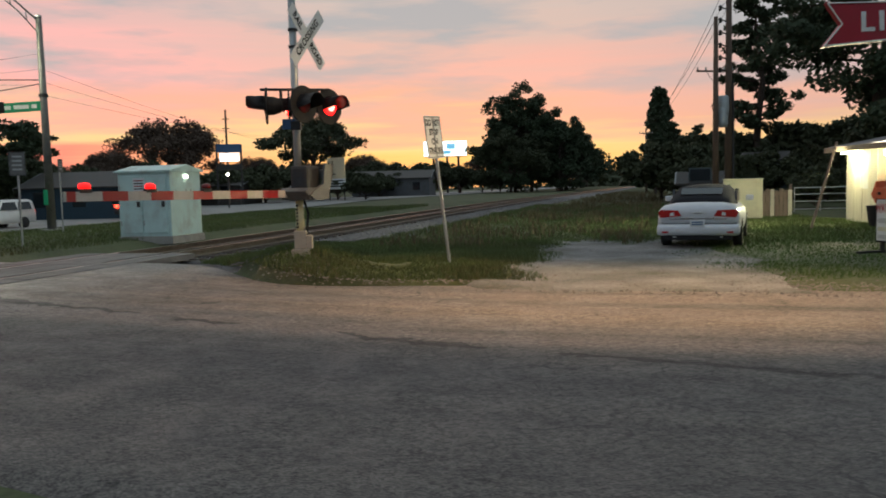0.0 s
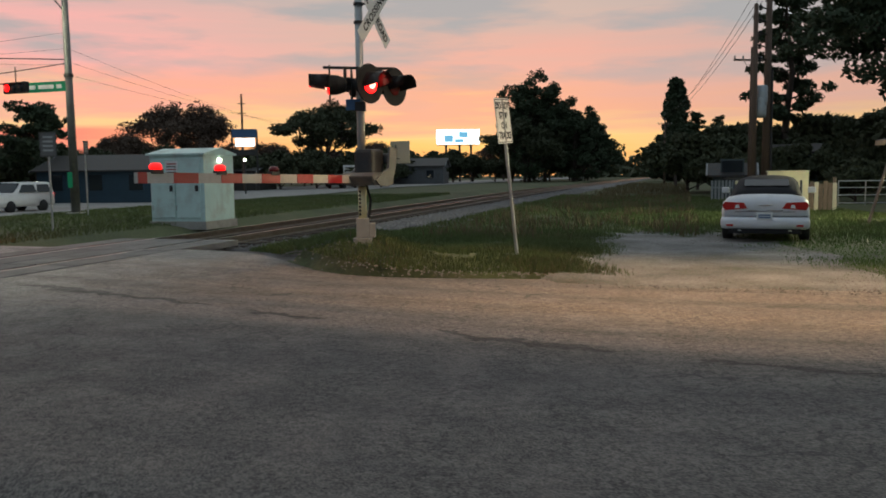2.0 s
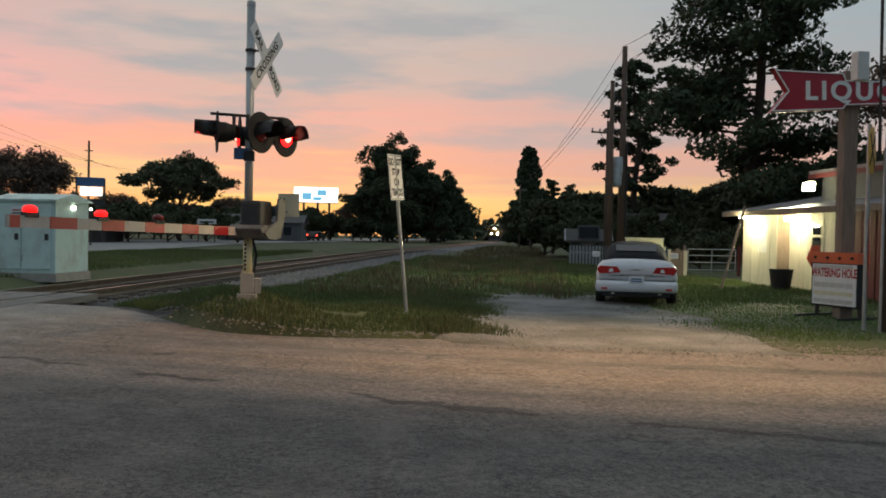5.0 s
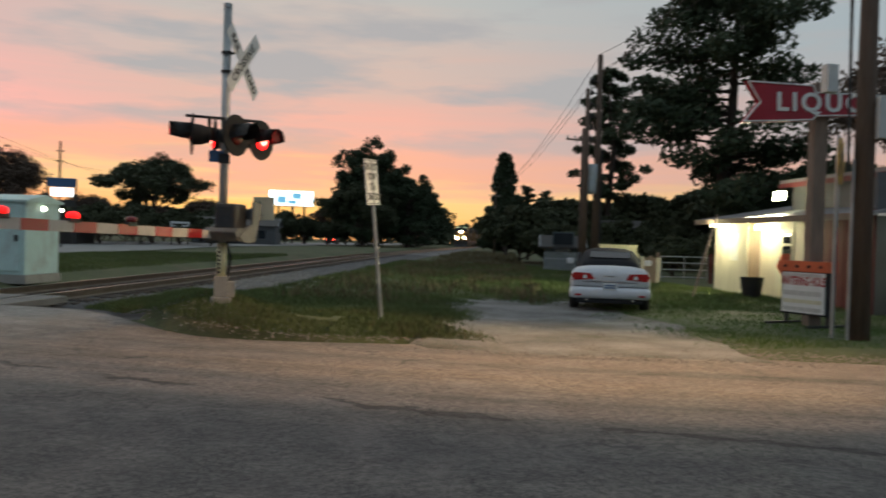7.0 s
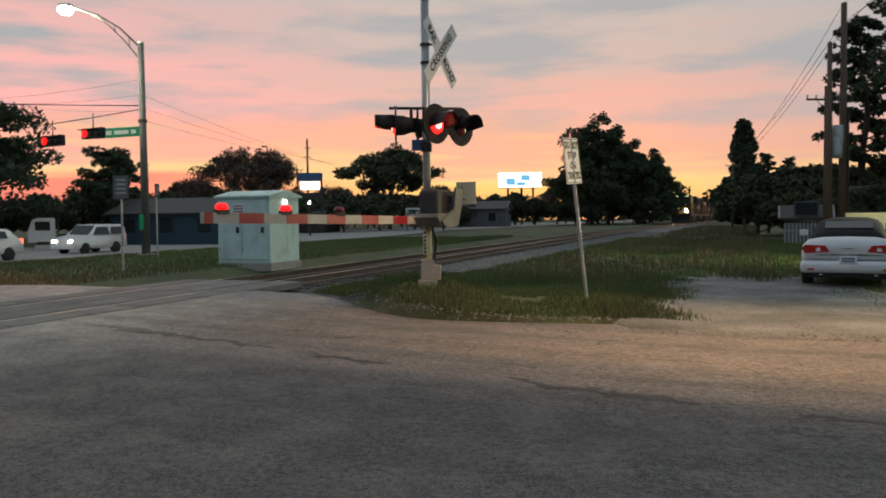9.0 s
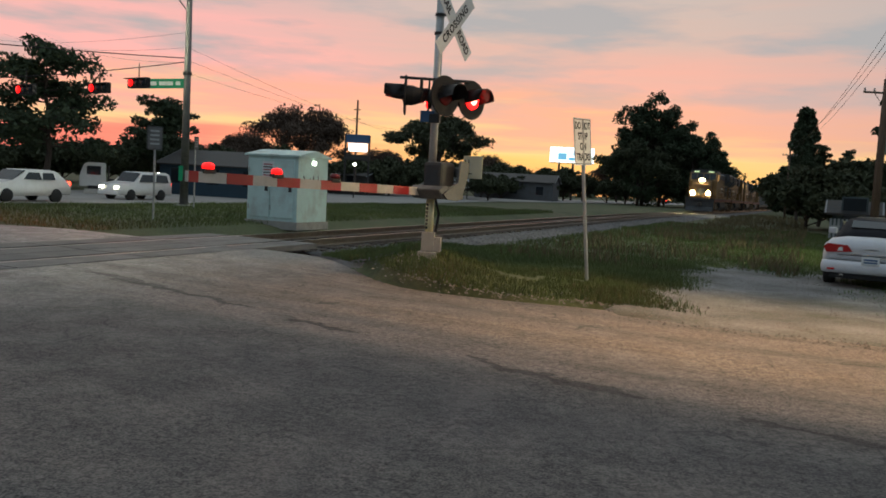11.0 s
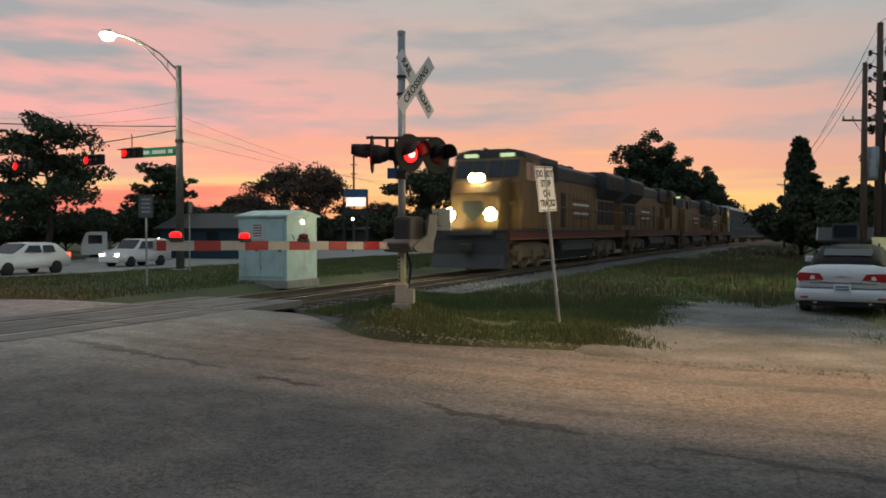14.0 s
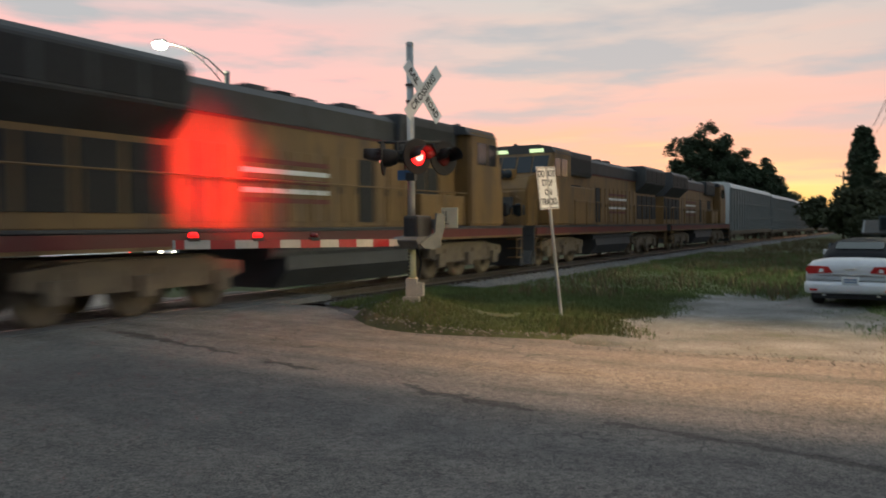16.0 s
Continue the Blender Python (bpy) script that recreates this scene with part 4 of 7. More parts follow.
    for e in (-1, 1):
        part("coupler", bm_box(-0.16, 0.16, *sorted((e * (F - 0.60), e * (F - 0.02))), 0.72, 1.0, 0.05), DARKMETAL, t)
        for sx in (-1, 1):
            for k in range(3):
                part("step", bm_box(*sorted((sx * 1.08, sx * 1.46)), *sorted((e * (F - 0.72), e * (F - 1.10))), 0.42 + k * 0.30, 0.45 + k * 0.30), LOCOYELLOW, t)
            part("step_side", bm_box(*sorted((sx * 1.44, sx * 1.47)), *sorted((e * (F - 1.12), e * (F - 1.16))), 0.40, 1.45), LOCOYELLOW, t)
            bm = bm_path([(sx * 1.44, e * (F - 0.62), 0.55), (sx * 1.44, e * (F - 0.62), 2.35), (sx * 1.44, e * (F - 1.2), 2.45)], 0.02, 6)
            part("grab_rail", bm, LOCOYELLOW, t)
    # long hood with grey roof, doors, grilles
    part("hood", bm_box(-0.92, 0.92, -F + 0.95, F - 4.6, 1.48, 3.70, 0.03), LOCOYELLOW, t, "yellow long hood")
    bm = bm_prism([(-0.96, 3.66), (0.96, 3.66), (0.98, 4.14), (0.72, 4.32), (-0.72, 4.32), (-0.98, 4.14)], "y", -F + 0.95, F - 4.6)
    part("hood_roof", bm, LOCOGREY, t, "sooty grey hood roof")
    part("hood_stripe", bm_box(-0.935, 0.935, -F + 5.2, F - 4.65, 3.60, 3.66), LOCORED, t)
    n = 0
    y = F - 5.1
    while y > -F + 5.6:
        for sx in (-1, 1):
            d = part("hood_door", bm_box(*sorted((sx * 0.915, sx * 0.945)), y - 0.62, y, 1.60, 3.10, 0.008), GRILLE if n in (1, 2, 6) else LOCOYELLOW, t)
            part("door_latch", bm_box(*sorted((sx * 0.945, sx * 0.962)), y - 0.10, y - 0.05, 2.25, 2.42), DARKMETAL, d)
        n += 1
        y -= 0.70
    part("blower_duct", bm_box(0.90, 1.28, F - 7.4, F - 4.7, 1.50, 2.35, 0.05), LOCOYELLOW, t)
    part("equipment_box", bm_box(-1.30, -0.90, F - 7.9, F - 4.7, 1.50, 3.0, 0.05), LOCOYELLOW, t)
    part("dynamic_brake_box", bm_box(-1.12, 1.12, F - 8.2, F - 5.0, 3.45, 4.40, 0.08), LOCOGREY, t, "grey brake cooling housing")
    for sx in (-1, 1):
        part("brake_grille", bm_box(*sorted((sx * 1.10, sx * 1.135)), F - 8.0, F - 5.2, 3.55, 4.15), GRILLE, t)
    # flared radiator at the rear
    rad = [(-0.92, 3.05), (-1.46, 3.55), (-1.46, 4.28), (-1.30, 4.42), (1.30, 4.42), (1.46, 4.28), (1.46, 3.55), (0.92, 3.05)]
    bm = bm_prism(rad, "y", -F + 0.9, -F + 5.2)
    bmesh.ops.bevel(bm, geom=bm.edges[:], offset=0.03, segments=1, affect="EDGES")
    part("radiator_housing", bm, LOCOGREY, t, "flared dark radiator housing")
    for sx in (-1, 1):
        for k in range(4):
            part("radiator_grille", bm_box(*sorted((sx * 1.45, sx * 1.475)), -F + 1.05 + k * 1.03, -F + 1.95 + k * 1.03, 3.62, 4.20, 0.01), GRILLE, t)
            part("lower_screen", bm_box(*sorted((sx * 0.92, sx * 0.95)), -F + 1.05 + k * 1.03, -F + 1.95 + k * 1.03, 1.75, 2.95, 0.01), GRILLE, t, "dark intake screen")
    for k, (y, h) in enumerate(((1.2, 0.22), (2.0, 0.16), (-0.6, 0.14), (-2.4, 0.20))):
        part("roof_hatch", bm_box(-0.4, 0.4, y - 0.35, y + 0.35, 4.30, 4.31 + h, 0.03), LOCOGREY, t)
    part("exhaust_stack", bm_box(-0.30, 0.30, -1.6, -1.0, 4.30, 4.52, 0.04), BLACK, t)
    part("horn", bm_tube((0.5, F - 4.0, 4.52), (0.5, F - 3.5, 4.55), 0.03, 0.08, 10), DARKMETAL, t)
    # stylised flag, stripes and dark field only
    for k in range(5):
        for sx in (-1, 1):
            part("flag_stripe", bm_box(*sorted((sx * 0.93, sx * 0.957)), -3.6, -0.6, 2.0 + k * 0.20, 2.1 + k * 0.20), (LOCORED, WHITE)[k % 2], t)
    # walkway railing
    for sx in (-1, 1):
        y = F - 5.0
        while y > -F + 0.9:
            part("stanchion", bm_tube((sx * 1.42, y, 1.46), (sx * 1.42, y, 2.44), 0.017, 0.017, 6), LOCOYELLOW, t)
            y -= 1.5
        part("handrail", bm_tube((sx * 1.42, F - 4.9, 2.42), (sx * 1.42, -F + 0.8, 2.42), 0.018, 0.018, 6), LOCOYELLOW, t)
    # tank, bogies, piping
    bm = bm_prism([(-1.30, 1.12), (-1.36, 0.62), (-1.05, 0.24), (1.05, 0.24), (1.36, 0.62), (1.30, 1.12)], "y", -2.7, 2.7)
    part("fuel_tank", bm, LOCOGREY, t, "dirty grey fuel tank")
    for sx in (-1, 1):
        part("air_reservoir", bm_tube((sx * 1.22, -3.2, 0.98), (sx * 1.22, 3.1, 0.98), 0.13, 0.13, 12), LOCOGREY, t)
    truck(t, F - 4.3, 3)
    truck(t, -F + 4.3, 3)
    for ch in t.children_recursive:
        ch.data.transform(Matrix.Diagonal((1.05, 1, 1.065, 1)))
    return t


def build_rack(name, label):
    """A covered car-carrying wagon with ribbed, perforated sides."""
    t = thing(name, label, "freight wagon")
    F = RACK / 2
    part("underframe", bm_box(-1.40, 1.40, -F + 0.4, F - 0.4, 0.75, 1.05, 0.02), BOGIE, t)
    part("body", bm_box(-1.38, 1.38, -F + 0.55, F - 0.55, 1.0, 4.75, 0.03), RACKSIDE, t, "grey galvanised panel body")
    bm = bm_prism([(-1.45, 4.66), (1.45, 4.66), (1.34, 4.98), (0.85, 5.16), (-0.85, 5.16), (-1.34, 4.98)], "y", -F + 0.5, F - 0.5)
    part("roof", bm, RACKROOF, t, "pale corrugated roof")
    y = -F + 0.7
    while y < F - 0.6:
        for sx in (-1, 1):
            part("side_post", bm_box(*sorted((sx * 1.37, sx * 1.46)), y - 0.05, y + 0.05, 0.95, 4.68), RACKSIDE, t)
        y += 1.38
    for sx in (-1, 1):
        for z in (2.15, 3.40):
            part("side_rail", bm_box(*sorted((sx * 1.37, sx * 1.44)), -F + 0.6, F - 0.6, z, z + 0.10), RACKSIDE, t)
        part("sill", bm_box(*sorted((sx * 1.37, sx * 1.47)), -F + 0.5, F - 0.5, 0.92, 1.10), BOGIE, t)
    for e in (-1, 1):
        part("end_door", bm_box(-1.32, 1.32, *sorted((e * (F - 0.56), e * (F - 0.48))), 1.05, 4.7, 0.02), RACKROOF, t, "pale folding end door")
        part("coupler", bm_box(-0.16, 0.16, *sorted((e * (F - 0.5), e * F)), 0.72, 1.0, 0.05), DARKMETAL, t)
        truck(t, e * (F - 2.9), 2)
    return t


def build_train():
    lead = build_loco("locomotive", "yellow and grey diesel locomotive with blazing headlights, on the rails")
    cars = [(lead, LOCO / 2, 0)]
    # trailing units carry the same body with their lamps out
    trail = build_loco("locomotive", "dirty yellow and grey trailing diesel locomotive on the rails")
    for ch in list(trail.children):
        if ch.name.startswith(("headlight", "ditch_light")) and ch.data.materials[0] == HEADLAMP:
            ch.data.materials[0] = GLASSDARK
            ch["label"] = "unlit lamp lens"
    tagged(trail, group="trailing locomotives")
    units = [trail] + [copy_thing(trail, Matrix.Identity(4)) for _ in range(2)]
    at = LOCO
    for k, u in enumerate(units):
        cars.append((u, at + LOCO / 2, 180 if k != 1 else 0))
        at += LOCO
    rack = build_rack("autorack_wagon", "tall grey covered car-carrier wagon with pale roof")
    tagged(rack, group="car-carrier wagons")
    racks = [rack] + [copy_thing(rack, Matrix.Identity(4)) for _ in range(7)]
    for r in racks:
        cars.append((r, at + RACK / 2, 0))
        at += RACK
    return cars


TRAIN = build_train()
TRAIN_SPEED = 21.6


def train_rows(back, turn):
    rows = []
    for k in range(0, 33):
        s = k * 0.5
        u = 17.3 + TRAIN_SPEED * (14.5 - s) + back
        x, y, z, h = track_at(u)
        rows.append((s, pose(x, y, z, 0, 0, 180 - h + turn)))
    return rows


# ---------------------------------------------------------------- beyond the railway
def sign_post(name, label, x, y, z, height, words, facing, sw=0.58, sh=0.76, lean=(0, 0), post=GALV, group=""):
    t = thing(name, label, "road sign", x, y, z, facing, group)
    lx, ly = lean
    lx, ly = (Matrix.Rotation(radians(-facing), 2) @ Vector(lean)) if lean != (0, 0) else lean
    part("post", bm_tube((0, 0, -0.1), (lx, ly, height), 0.03, 0.03, 10), post, t)
    m = Matrix.Translation((lx, ly - 0.04, height - sh / 2 + 0.03)) @ Matrix.Rotation(math.atan2(lx, height), 4, "Y") @ Matrix.Rotation(-math.atan2(ly, height), 4, "X") @ Matrix.Rotation(radians(90), 4, "X")
    bm = bm_box(-sw / 2, sw / 2, -sh / 2, sh / 2, -0.004, 0.004)
    bm.transform(m)
    plate = part("plate", bm, WHITE if words else DULLZINC, t, "white reflective plate with black border" if words else "dull grey plate with faint bars")
    for k in range(0 if words else 4):
        bm = bm_box(-sw * 0.3, sw * 0.3, sh * (0.26 - 0.18 * k), sh * (0.34 - 0.18 * k), 0.004, 0.006)
        bm.transform(m)
        part("writing_bar", bm, GALV, plate)
    for a, b, c, d in ((-1, 1, 0.93, 0.96), (-1, 1, -0.96, -0.93), (-0.95, -0.91, -0.95, 0.95), (0.91, 0.95, -0.95, 0.95)):
        bm = bm_box(max(a, -0.95) * sw / 2, min(b, 0.95) * sw / 2, c * sh / 2, d * sh / 2, 0.004, 0.006)
        bm.transform(m)
        part("border", bm, BLACK, plate)
    n = len(words)
    for k, w in enumerate(words):
        lettering("lettering", w, sh * 0.21, BLACK, plate, m @ Matrix.Translation((0, sh * (0.33 - 0.66 * k / max(n - 1, 1)), 0.006)), 0.001, 0.84 if len(w) > 5 else 0.9)
    return t


def build_cabinet():
    t = thing("signal_cabinet", "pale green-grey metal railway equipment cabinet on grass", "cabinet", -5.9, 23.57, -0.06, -17.5)
    # local x along the narrow front to the left is negative, y away along the railway
    W, D, H = 1.78, 1.6, 2.0
    body = part("body", bm_box(-W, 0, 0, D, 0.08, H, 0.02), CABINET, t, "pale painted steel body with faint scrawls")
    part("plinth", bm_box(-W - 0.05, 0.05, -0.05, D + 0.05, -0.15, 0.08, 0.01), CONCRETE, t)
    bm = bm_prism([(-0.08, H - 0.02), (D + 0.08, H - 0.02), (D + 0.08, H + 0.03), (D / 2, H + 0.20), (-0.08, H + 0.03)], "x", -W - 0.08, 0.08)
    part("roof", bm, CABINET, t, "low pitched metal roof")
    for x0, x1 in ((-W + 0.08, -0.96), (-0.92, -0.12)):
        d = part("door", bm_box(x0, x1, -0.035, 0.0, 0.18, H - 0.12, 0.01), CABINET, t, "cabinet door")
        part("handle", bm_box(x1 - 0.16, x1 - 0.06, -0.06, -0.03, 0.95, 1.12, 0.008), DARKMETAL, d)
        for z in (0.4, 1.5):
            part("hinge", bm_box(x0 - 0.01, x0 + 0.02, -0.05, -0.02, z, z + 0.14), GALV, d)
    part("notice", bm_box(-W + 0.55, -W + 0.95, -0.046, -0.036, 1.32, 1.82), WHITE, t, "white notice, writing unreadable")
    for k in range(5):
        part("notice_line", bm_box(-W + 0.59, -W + 0.91, -0.05, -0.046, 1.40 + k * 0.08, 1.43 + k * 0.08), (REDPAINT, DARKMETAL)[k % 2], t)
    rnd = random.Random(3)
    for k in range(4):
        y = 0.35 + 0.22 * k
        pts = [(0.006, y + rnd.uniform(-0.08, 0.08), 1.38 + rnd.uniform(-0.1, 0.1)) for _ in range(4)]
        part("paint_scrawl", bm_path(pts, 0.012, 5), mat("scrawl", (0.12, 0.11, 0.12), 0.8), t)
    part("door_lamp", bm_box(0.0, 0.05, D / 2 - 0.06, D / 2 + 0.06, H - 0.22, H - 0.12, 0.01), BULB, t, "small lit lamp")
    return t


def traffic_signal(x, y, z, facing, lit=True):
    t = thing("traffic_signal", "black three-lamp signal head showing red, hung from a span wire", "traffic light", x, y, z, facing, "signals over the highway")
    part("housing", bm_box(-0.60, 0.60, -0.10, 0.10, -0.20, 0.20, 0.03), BLACK, t)
    for k, dx in enumerate((-0.38, 0, 0.38)):
        m = pose(dx, -0.10, 0, 90, 0, 0)
        l = part("lens", bm_lathe([(0.14, 0.0), (0.14, 0.02), (0.08, 0.04), (0, 0.045)], 20, None, m), RED_ARM if k == 0 else GLASSDARK, t, "lit red lens" if k == 0 else "unlit lens", True)
        part("visor", bm_box(dx - 0.15, dx + 0.15, -0.32, -0.10, 0.13, 0.155, 0.005), BLACK, t)
    part("hanger", bm_tube((0, 0, 0.18), (0, 0, 0.75), 0.02, 0.02, 8), DARKMETAL, t)
    return t


def sag(p, q, drop, n=14):
    p, q = Vector(p), Vector(q)
    return [p.lerp(q, k / n) - Vector((0, 0, drop * 4 * (k / n) * (1 - k / n))) for k in range(n + 1)]


def cable(p, q, drop, r=0.012, name="overhead_cable", label="thin black overhead cable"):
    bm = bm_path(sag(p, q, drop), r, 5)
    ob = new(name, finish(name, bm, WIRE))
    return tagged(ob, label, "cable", "overhead cables")


LPX, LPY = -13.13, 31.98


def build_lamp_pole():
    t = thing("street_lamp", "tall galvanised pole with a lit street lamp on an arm", "street lamp", LPX, LPY, -0.08)
    part("pole", bm_tube((0, 0, 0), (0, 0, 8.27), 0.17, 0.11, 20), DULLZINC, t, "tapered round steel pole", True)
    part("base_plate", bm_box(-0.28, 0.28, -0.28, 0.28, 0.0, 0.05), GALV, t)
    part("pole_cap", bm_lathe([(0.12, 8.26), (0.12, 8.32), (0, 8.36)], 16), GALV, t)
    dx, dy = -1.55, -1.75  # the way of the arm, over the highway
    tip = (dx * 1.12, dy * 1.12, 9.22)
    bm = bm_path([(0, 0, 8.1), (dx * 0.35, dy * 0.35, 8.75), (dx * 0.7, dy * 0.7, 9.1), tip], 0.035, 8)
    bm_path([(0, 0, 7.6), (dx * 0.3, dy * 0.3, 8.35), (dx * 0.6, dy * 0.6, 8.9), (dx * 0.8, dy * 0.8, 9.12)], 0.028, 8, bm)
    for a in (0.2, 0.45):
        bm_tube((dx * a, dy * a, 8.1 + a * 1.75), (dx * a * 0.95, dy * a * 0.95, 7.75 + a * 1.9), 0.018, 0.018, 6, bm)
    part("arm", bm, GALV, t, "curved truss arm", True)
    head = part("lamp_head", bm_box(tip[0] - 0.32, tip[0] + 0.08, tip[1] - 0.30, tip[1] + 0.05, 9.16, 9.32, 0.05), GALV, t, "cobra-head lamp housing")
    # bowl larger than the head: the lamp's glare is built into the shape
    bm = bm_lathe([(0.0, -0.24), (0.20, -0.19), (0.30, -0.02), (0.24, 0.05)], 20, None, pose(tip[0] - 0.14, tip[1] - 0.14, 9.14))
    part("lamp_lens", bm, LAMPWHITE, head, "glowing lamp lens, enlarged for its glare", True)
    part("pole_band", bm_lathe([(0.15, 5.2), (0.17, 5.2), (0.17, 5.32), (0.15, 5.32)], 16), DARKMETAL, t)
    part("green_mark", bm_box(-0.175, 0.0, -0.17, -0.155, 1.0, 1.6), GREENSIGN, t)
    # green street-name plate under the span wire; a lane name, readable
    m = Matrix.Translation((-0.92, -0.25, 4.80)) @ Matrix.Rotation(radians(12), 4, "Z") @ Matrix.Rotation(radians(90), 4, "X") @ Matrix.Rotation(radians(4), 4, "Z")
    bm = bm_box(-0.86, 0.86, -0.19, 0.19, -0.01, 0.01, 0.004)
    bm.transform(m)
    plate = part("name_plate", bm, GREENSIGN, t, "green street-name plate with white writing bars")
    for a, b in ((-0.70, -0.22), (-0.12, 0.42), (0.52, 0.70)):
        bm = bm_box(a, b, -0.07, 0.08, 0.011, 0.014)
        bm.transform(m)
        part("writing_bar", bm, WHITE, plate)
    lamp("street_lamp_light", "POINT", pose(LPX + tip[0] - 0.14, LPY + tip[1] - 0.14, 8.82), 1100, (1.0, 0.88, 0.62), 0.25)
    return t


def build_span():
    top = (LPX, LPY, 5.78)
    cable(top, (-40, 22.0, 7.0), 0.5, 0.022, label="thick black span wire to the signals")
    cable((LPX, LPY, 5.65), (-27, 27.5, 3.9), 0.35, 0.02)
    for x, y, z, yaw in ((-14.6, 30.9, 4.62, -28), (-15.75, 30.1, 4.28, -28), (-18.4, 29.6, 4.05, -28)):
        traffic_signal(x, y, z, yaw)
    for k in range(3):
        cable((LPX, LPY, 6.8 - 0.6 * k), (-45, 60 + 6 * k, 11 + k), 0.6, 0.006)
        cable((LPX, LPY, 6.2 - 0.5 * k), (-5, 90, 5.0 + k), 1.0, 0.006)


def small_car(name, label, category, x, y, z, rz, paint, length, width, height, tall=False, lights=True, group=""):
    t = thing(name, label, category, x, y, z, rz, group)
    L2 = length / 2
    # side outline, front at +y
    if tall:
        prof = [(-L2, 0.32), (-L2 + 0.02, 0.95), (-L2 + 0.10, height - 0.12), (-L2 + 0.35, height), (L2 - 1.7, height), (L2 - 1.15, 1.02), (L2 - 0.2, 0.92), (L2, 0.65), (L2 - 0.03, 0.30)]
        roof0, roof1, ws = -L2 + 0.25, L2 - 1.65, L2 - 1.2
    else:
        prof = [(-L2, 0.35), (-L2 + 0.02, 0.80), (-L2 + 0.25, 1.02), (-L2 + 0.75, height - 0.06), (-L2 + 1.2, height), (L2 - 2.0, height - 0.02), (L2 - 1.2, 0.98), (L2 - 0.25, 0.82), (L2, 0.58), (L2 - 0.04, 0.28)]
        roof0, roof1, ws = -L2 + 0.85, L2 - 1.95, L2 - 1.3
    bm = bm_prism(prof, "x", -width / 2, width / 2)
    for v in bm.verts:
        if v.co.z > 1.05:
            v.co.x *= 0.86
    bmesh.ops.bevel(bm, geom=bm.edges[:], offset=0.05, segments=2, affect="EDGES")
    body = part("body", bm, paint, t, "car body", True)
    for sx in (-1, 1):
        y0 = roof0 + 0.05
        for k, (a, b) in enumerate(((y0, y0 + (roof1 - y0) * 0.46), (y0 + (roof1 - y0) * 0.52, roof1 + 0.25))):
            bm = bm_prism([(a, 1.06), (b, 1.06), (b - (0.3 if k else 0.02), height - 0.14), (a + 0.08, height - 0.14)], "x", *sorted((-0.03 * sx, 0.016 * sx)))
            for v in bm.verts:
                v.co.x += sx * width / 2 * (1 - 0.14 * (v.co.z - 1.02) / (height - 1.08))
            part("side_window", bm, GLASSDARK, body, "dark side window")
        for y in (-L2 + 0.85, L2 - 0.85):
            w = part("wheel", bm_lathe([(0.20, -0.02), (0.30, 0.0), (0.325, 0.03), (0.325, 0.17), (0.30, 0.20)], 24, None, pose(sx * (width / 2 - 0.19), y, 0.325, 0, 90 * sx, 0)), TYRE, t, "black tyre", True)
            part("rim", bm_lathe([(0.21, 0.15), (0.20, 0.19), (0.08, 0.175), (0.0, 0.19)], 16, None, pose(sx * (width / 2 - 0.19), y, 0.325, 0, 90 * sx, 0)), CHROME, w)
        part("headlight", bm_box(*sorted((sx * (width / 2 - 0.42), sx * (width / 2 - 0.08))), L2 - 0.16, L2 - 0.02, 0.62, 0.80, 0.03), WARMLAMP if lights else CHROME, t, "lit headlight" if lights else "clear headlight")
        part("tail_lamp", bm_box(*sorted((sx * (width / 2 - 0.24), sx * (width / 2 - 0.06))), -L2 - 0.01, -L2 + 0.14, 0.78, 1.02, 0.03), TAIL_LIT, t, "lit red tail lamp")
    bm = bm_prism([(ws - 0.02, 1.0), (ws + 0.06, 1.02), (roof1 + 0.10, height - 0.05), (roof1 + 0.02, height - 0.08)], "x", -width / 2 * 0.80, width / 2 * 0.80)
    part("windscreen", bm, GLASSDARK, body)
    part("bumper", bm_box(-width / 2 + 0.05, width / 2 - 0.05, L2 - 0.12, L2 + 0.05, 0.30, 0.52, 0.05), paint, t)
    return t


def low_house(name, label, x, y, z, rz, w, d, h, ridge, wall, roof=DARKMETAL, windows=3, lit=None):
    t = thing(name, label, "house", x, y, z, rz)
    part("wall", bm_prism([(-d / 2, 0), (d / 2, 0), (d / 2, h), (0, ridge), (-d / 2, h)], "x", -w / 2, w / 2), wall, t)
    for s in (-1, 1):
        o = 0.35
        k = (ridge - h) / (d / 2)
        part("roof", bm_prism([(s * (d / 2 + o), h - k * o + 0.02), (0, ridge + 0.02), (0, ridge + 0.14), (s * (d / 2 + o), h - k * o + 0.12)], "x", -w / 2 - 0.3, w / 2 + 0.3), roof, t)
    for k in range(windows):
        xx = -w / 2 + w * (k + 0.5) / windows
        wi = part("window", bm_box(xx - 0.5, xx + 0.5, -d / 2 - 0.05, -d / 2 + 0.02, 0.9, 2.0, 0.01), GLASSDARK, t)
        part("frame", bm_box(xx - 0.58, xx + 0.58, -d / 2 - 0.03, -d / 2 + 0.01, 0.82, 2.08, 0.01), wall, wi)
    for s in (-1, 1):
        part("gable_board", bm_path([(s * (w / 2 + 0.3), -d / 2 - 0.35, h - 0.05), (s * (w / 2 + 0.3), 0, ridge + 0.1), (s * (w / 2 + 0.3), d / 2 + 0.35, h - 0.05)], 0.05, 6), GREYSIDING, t)
    return t


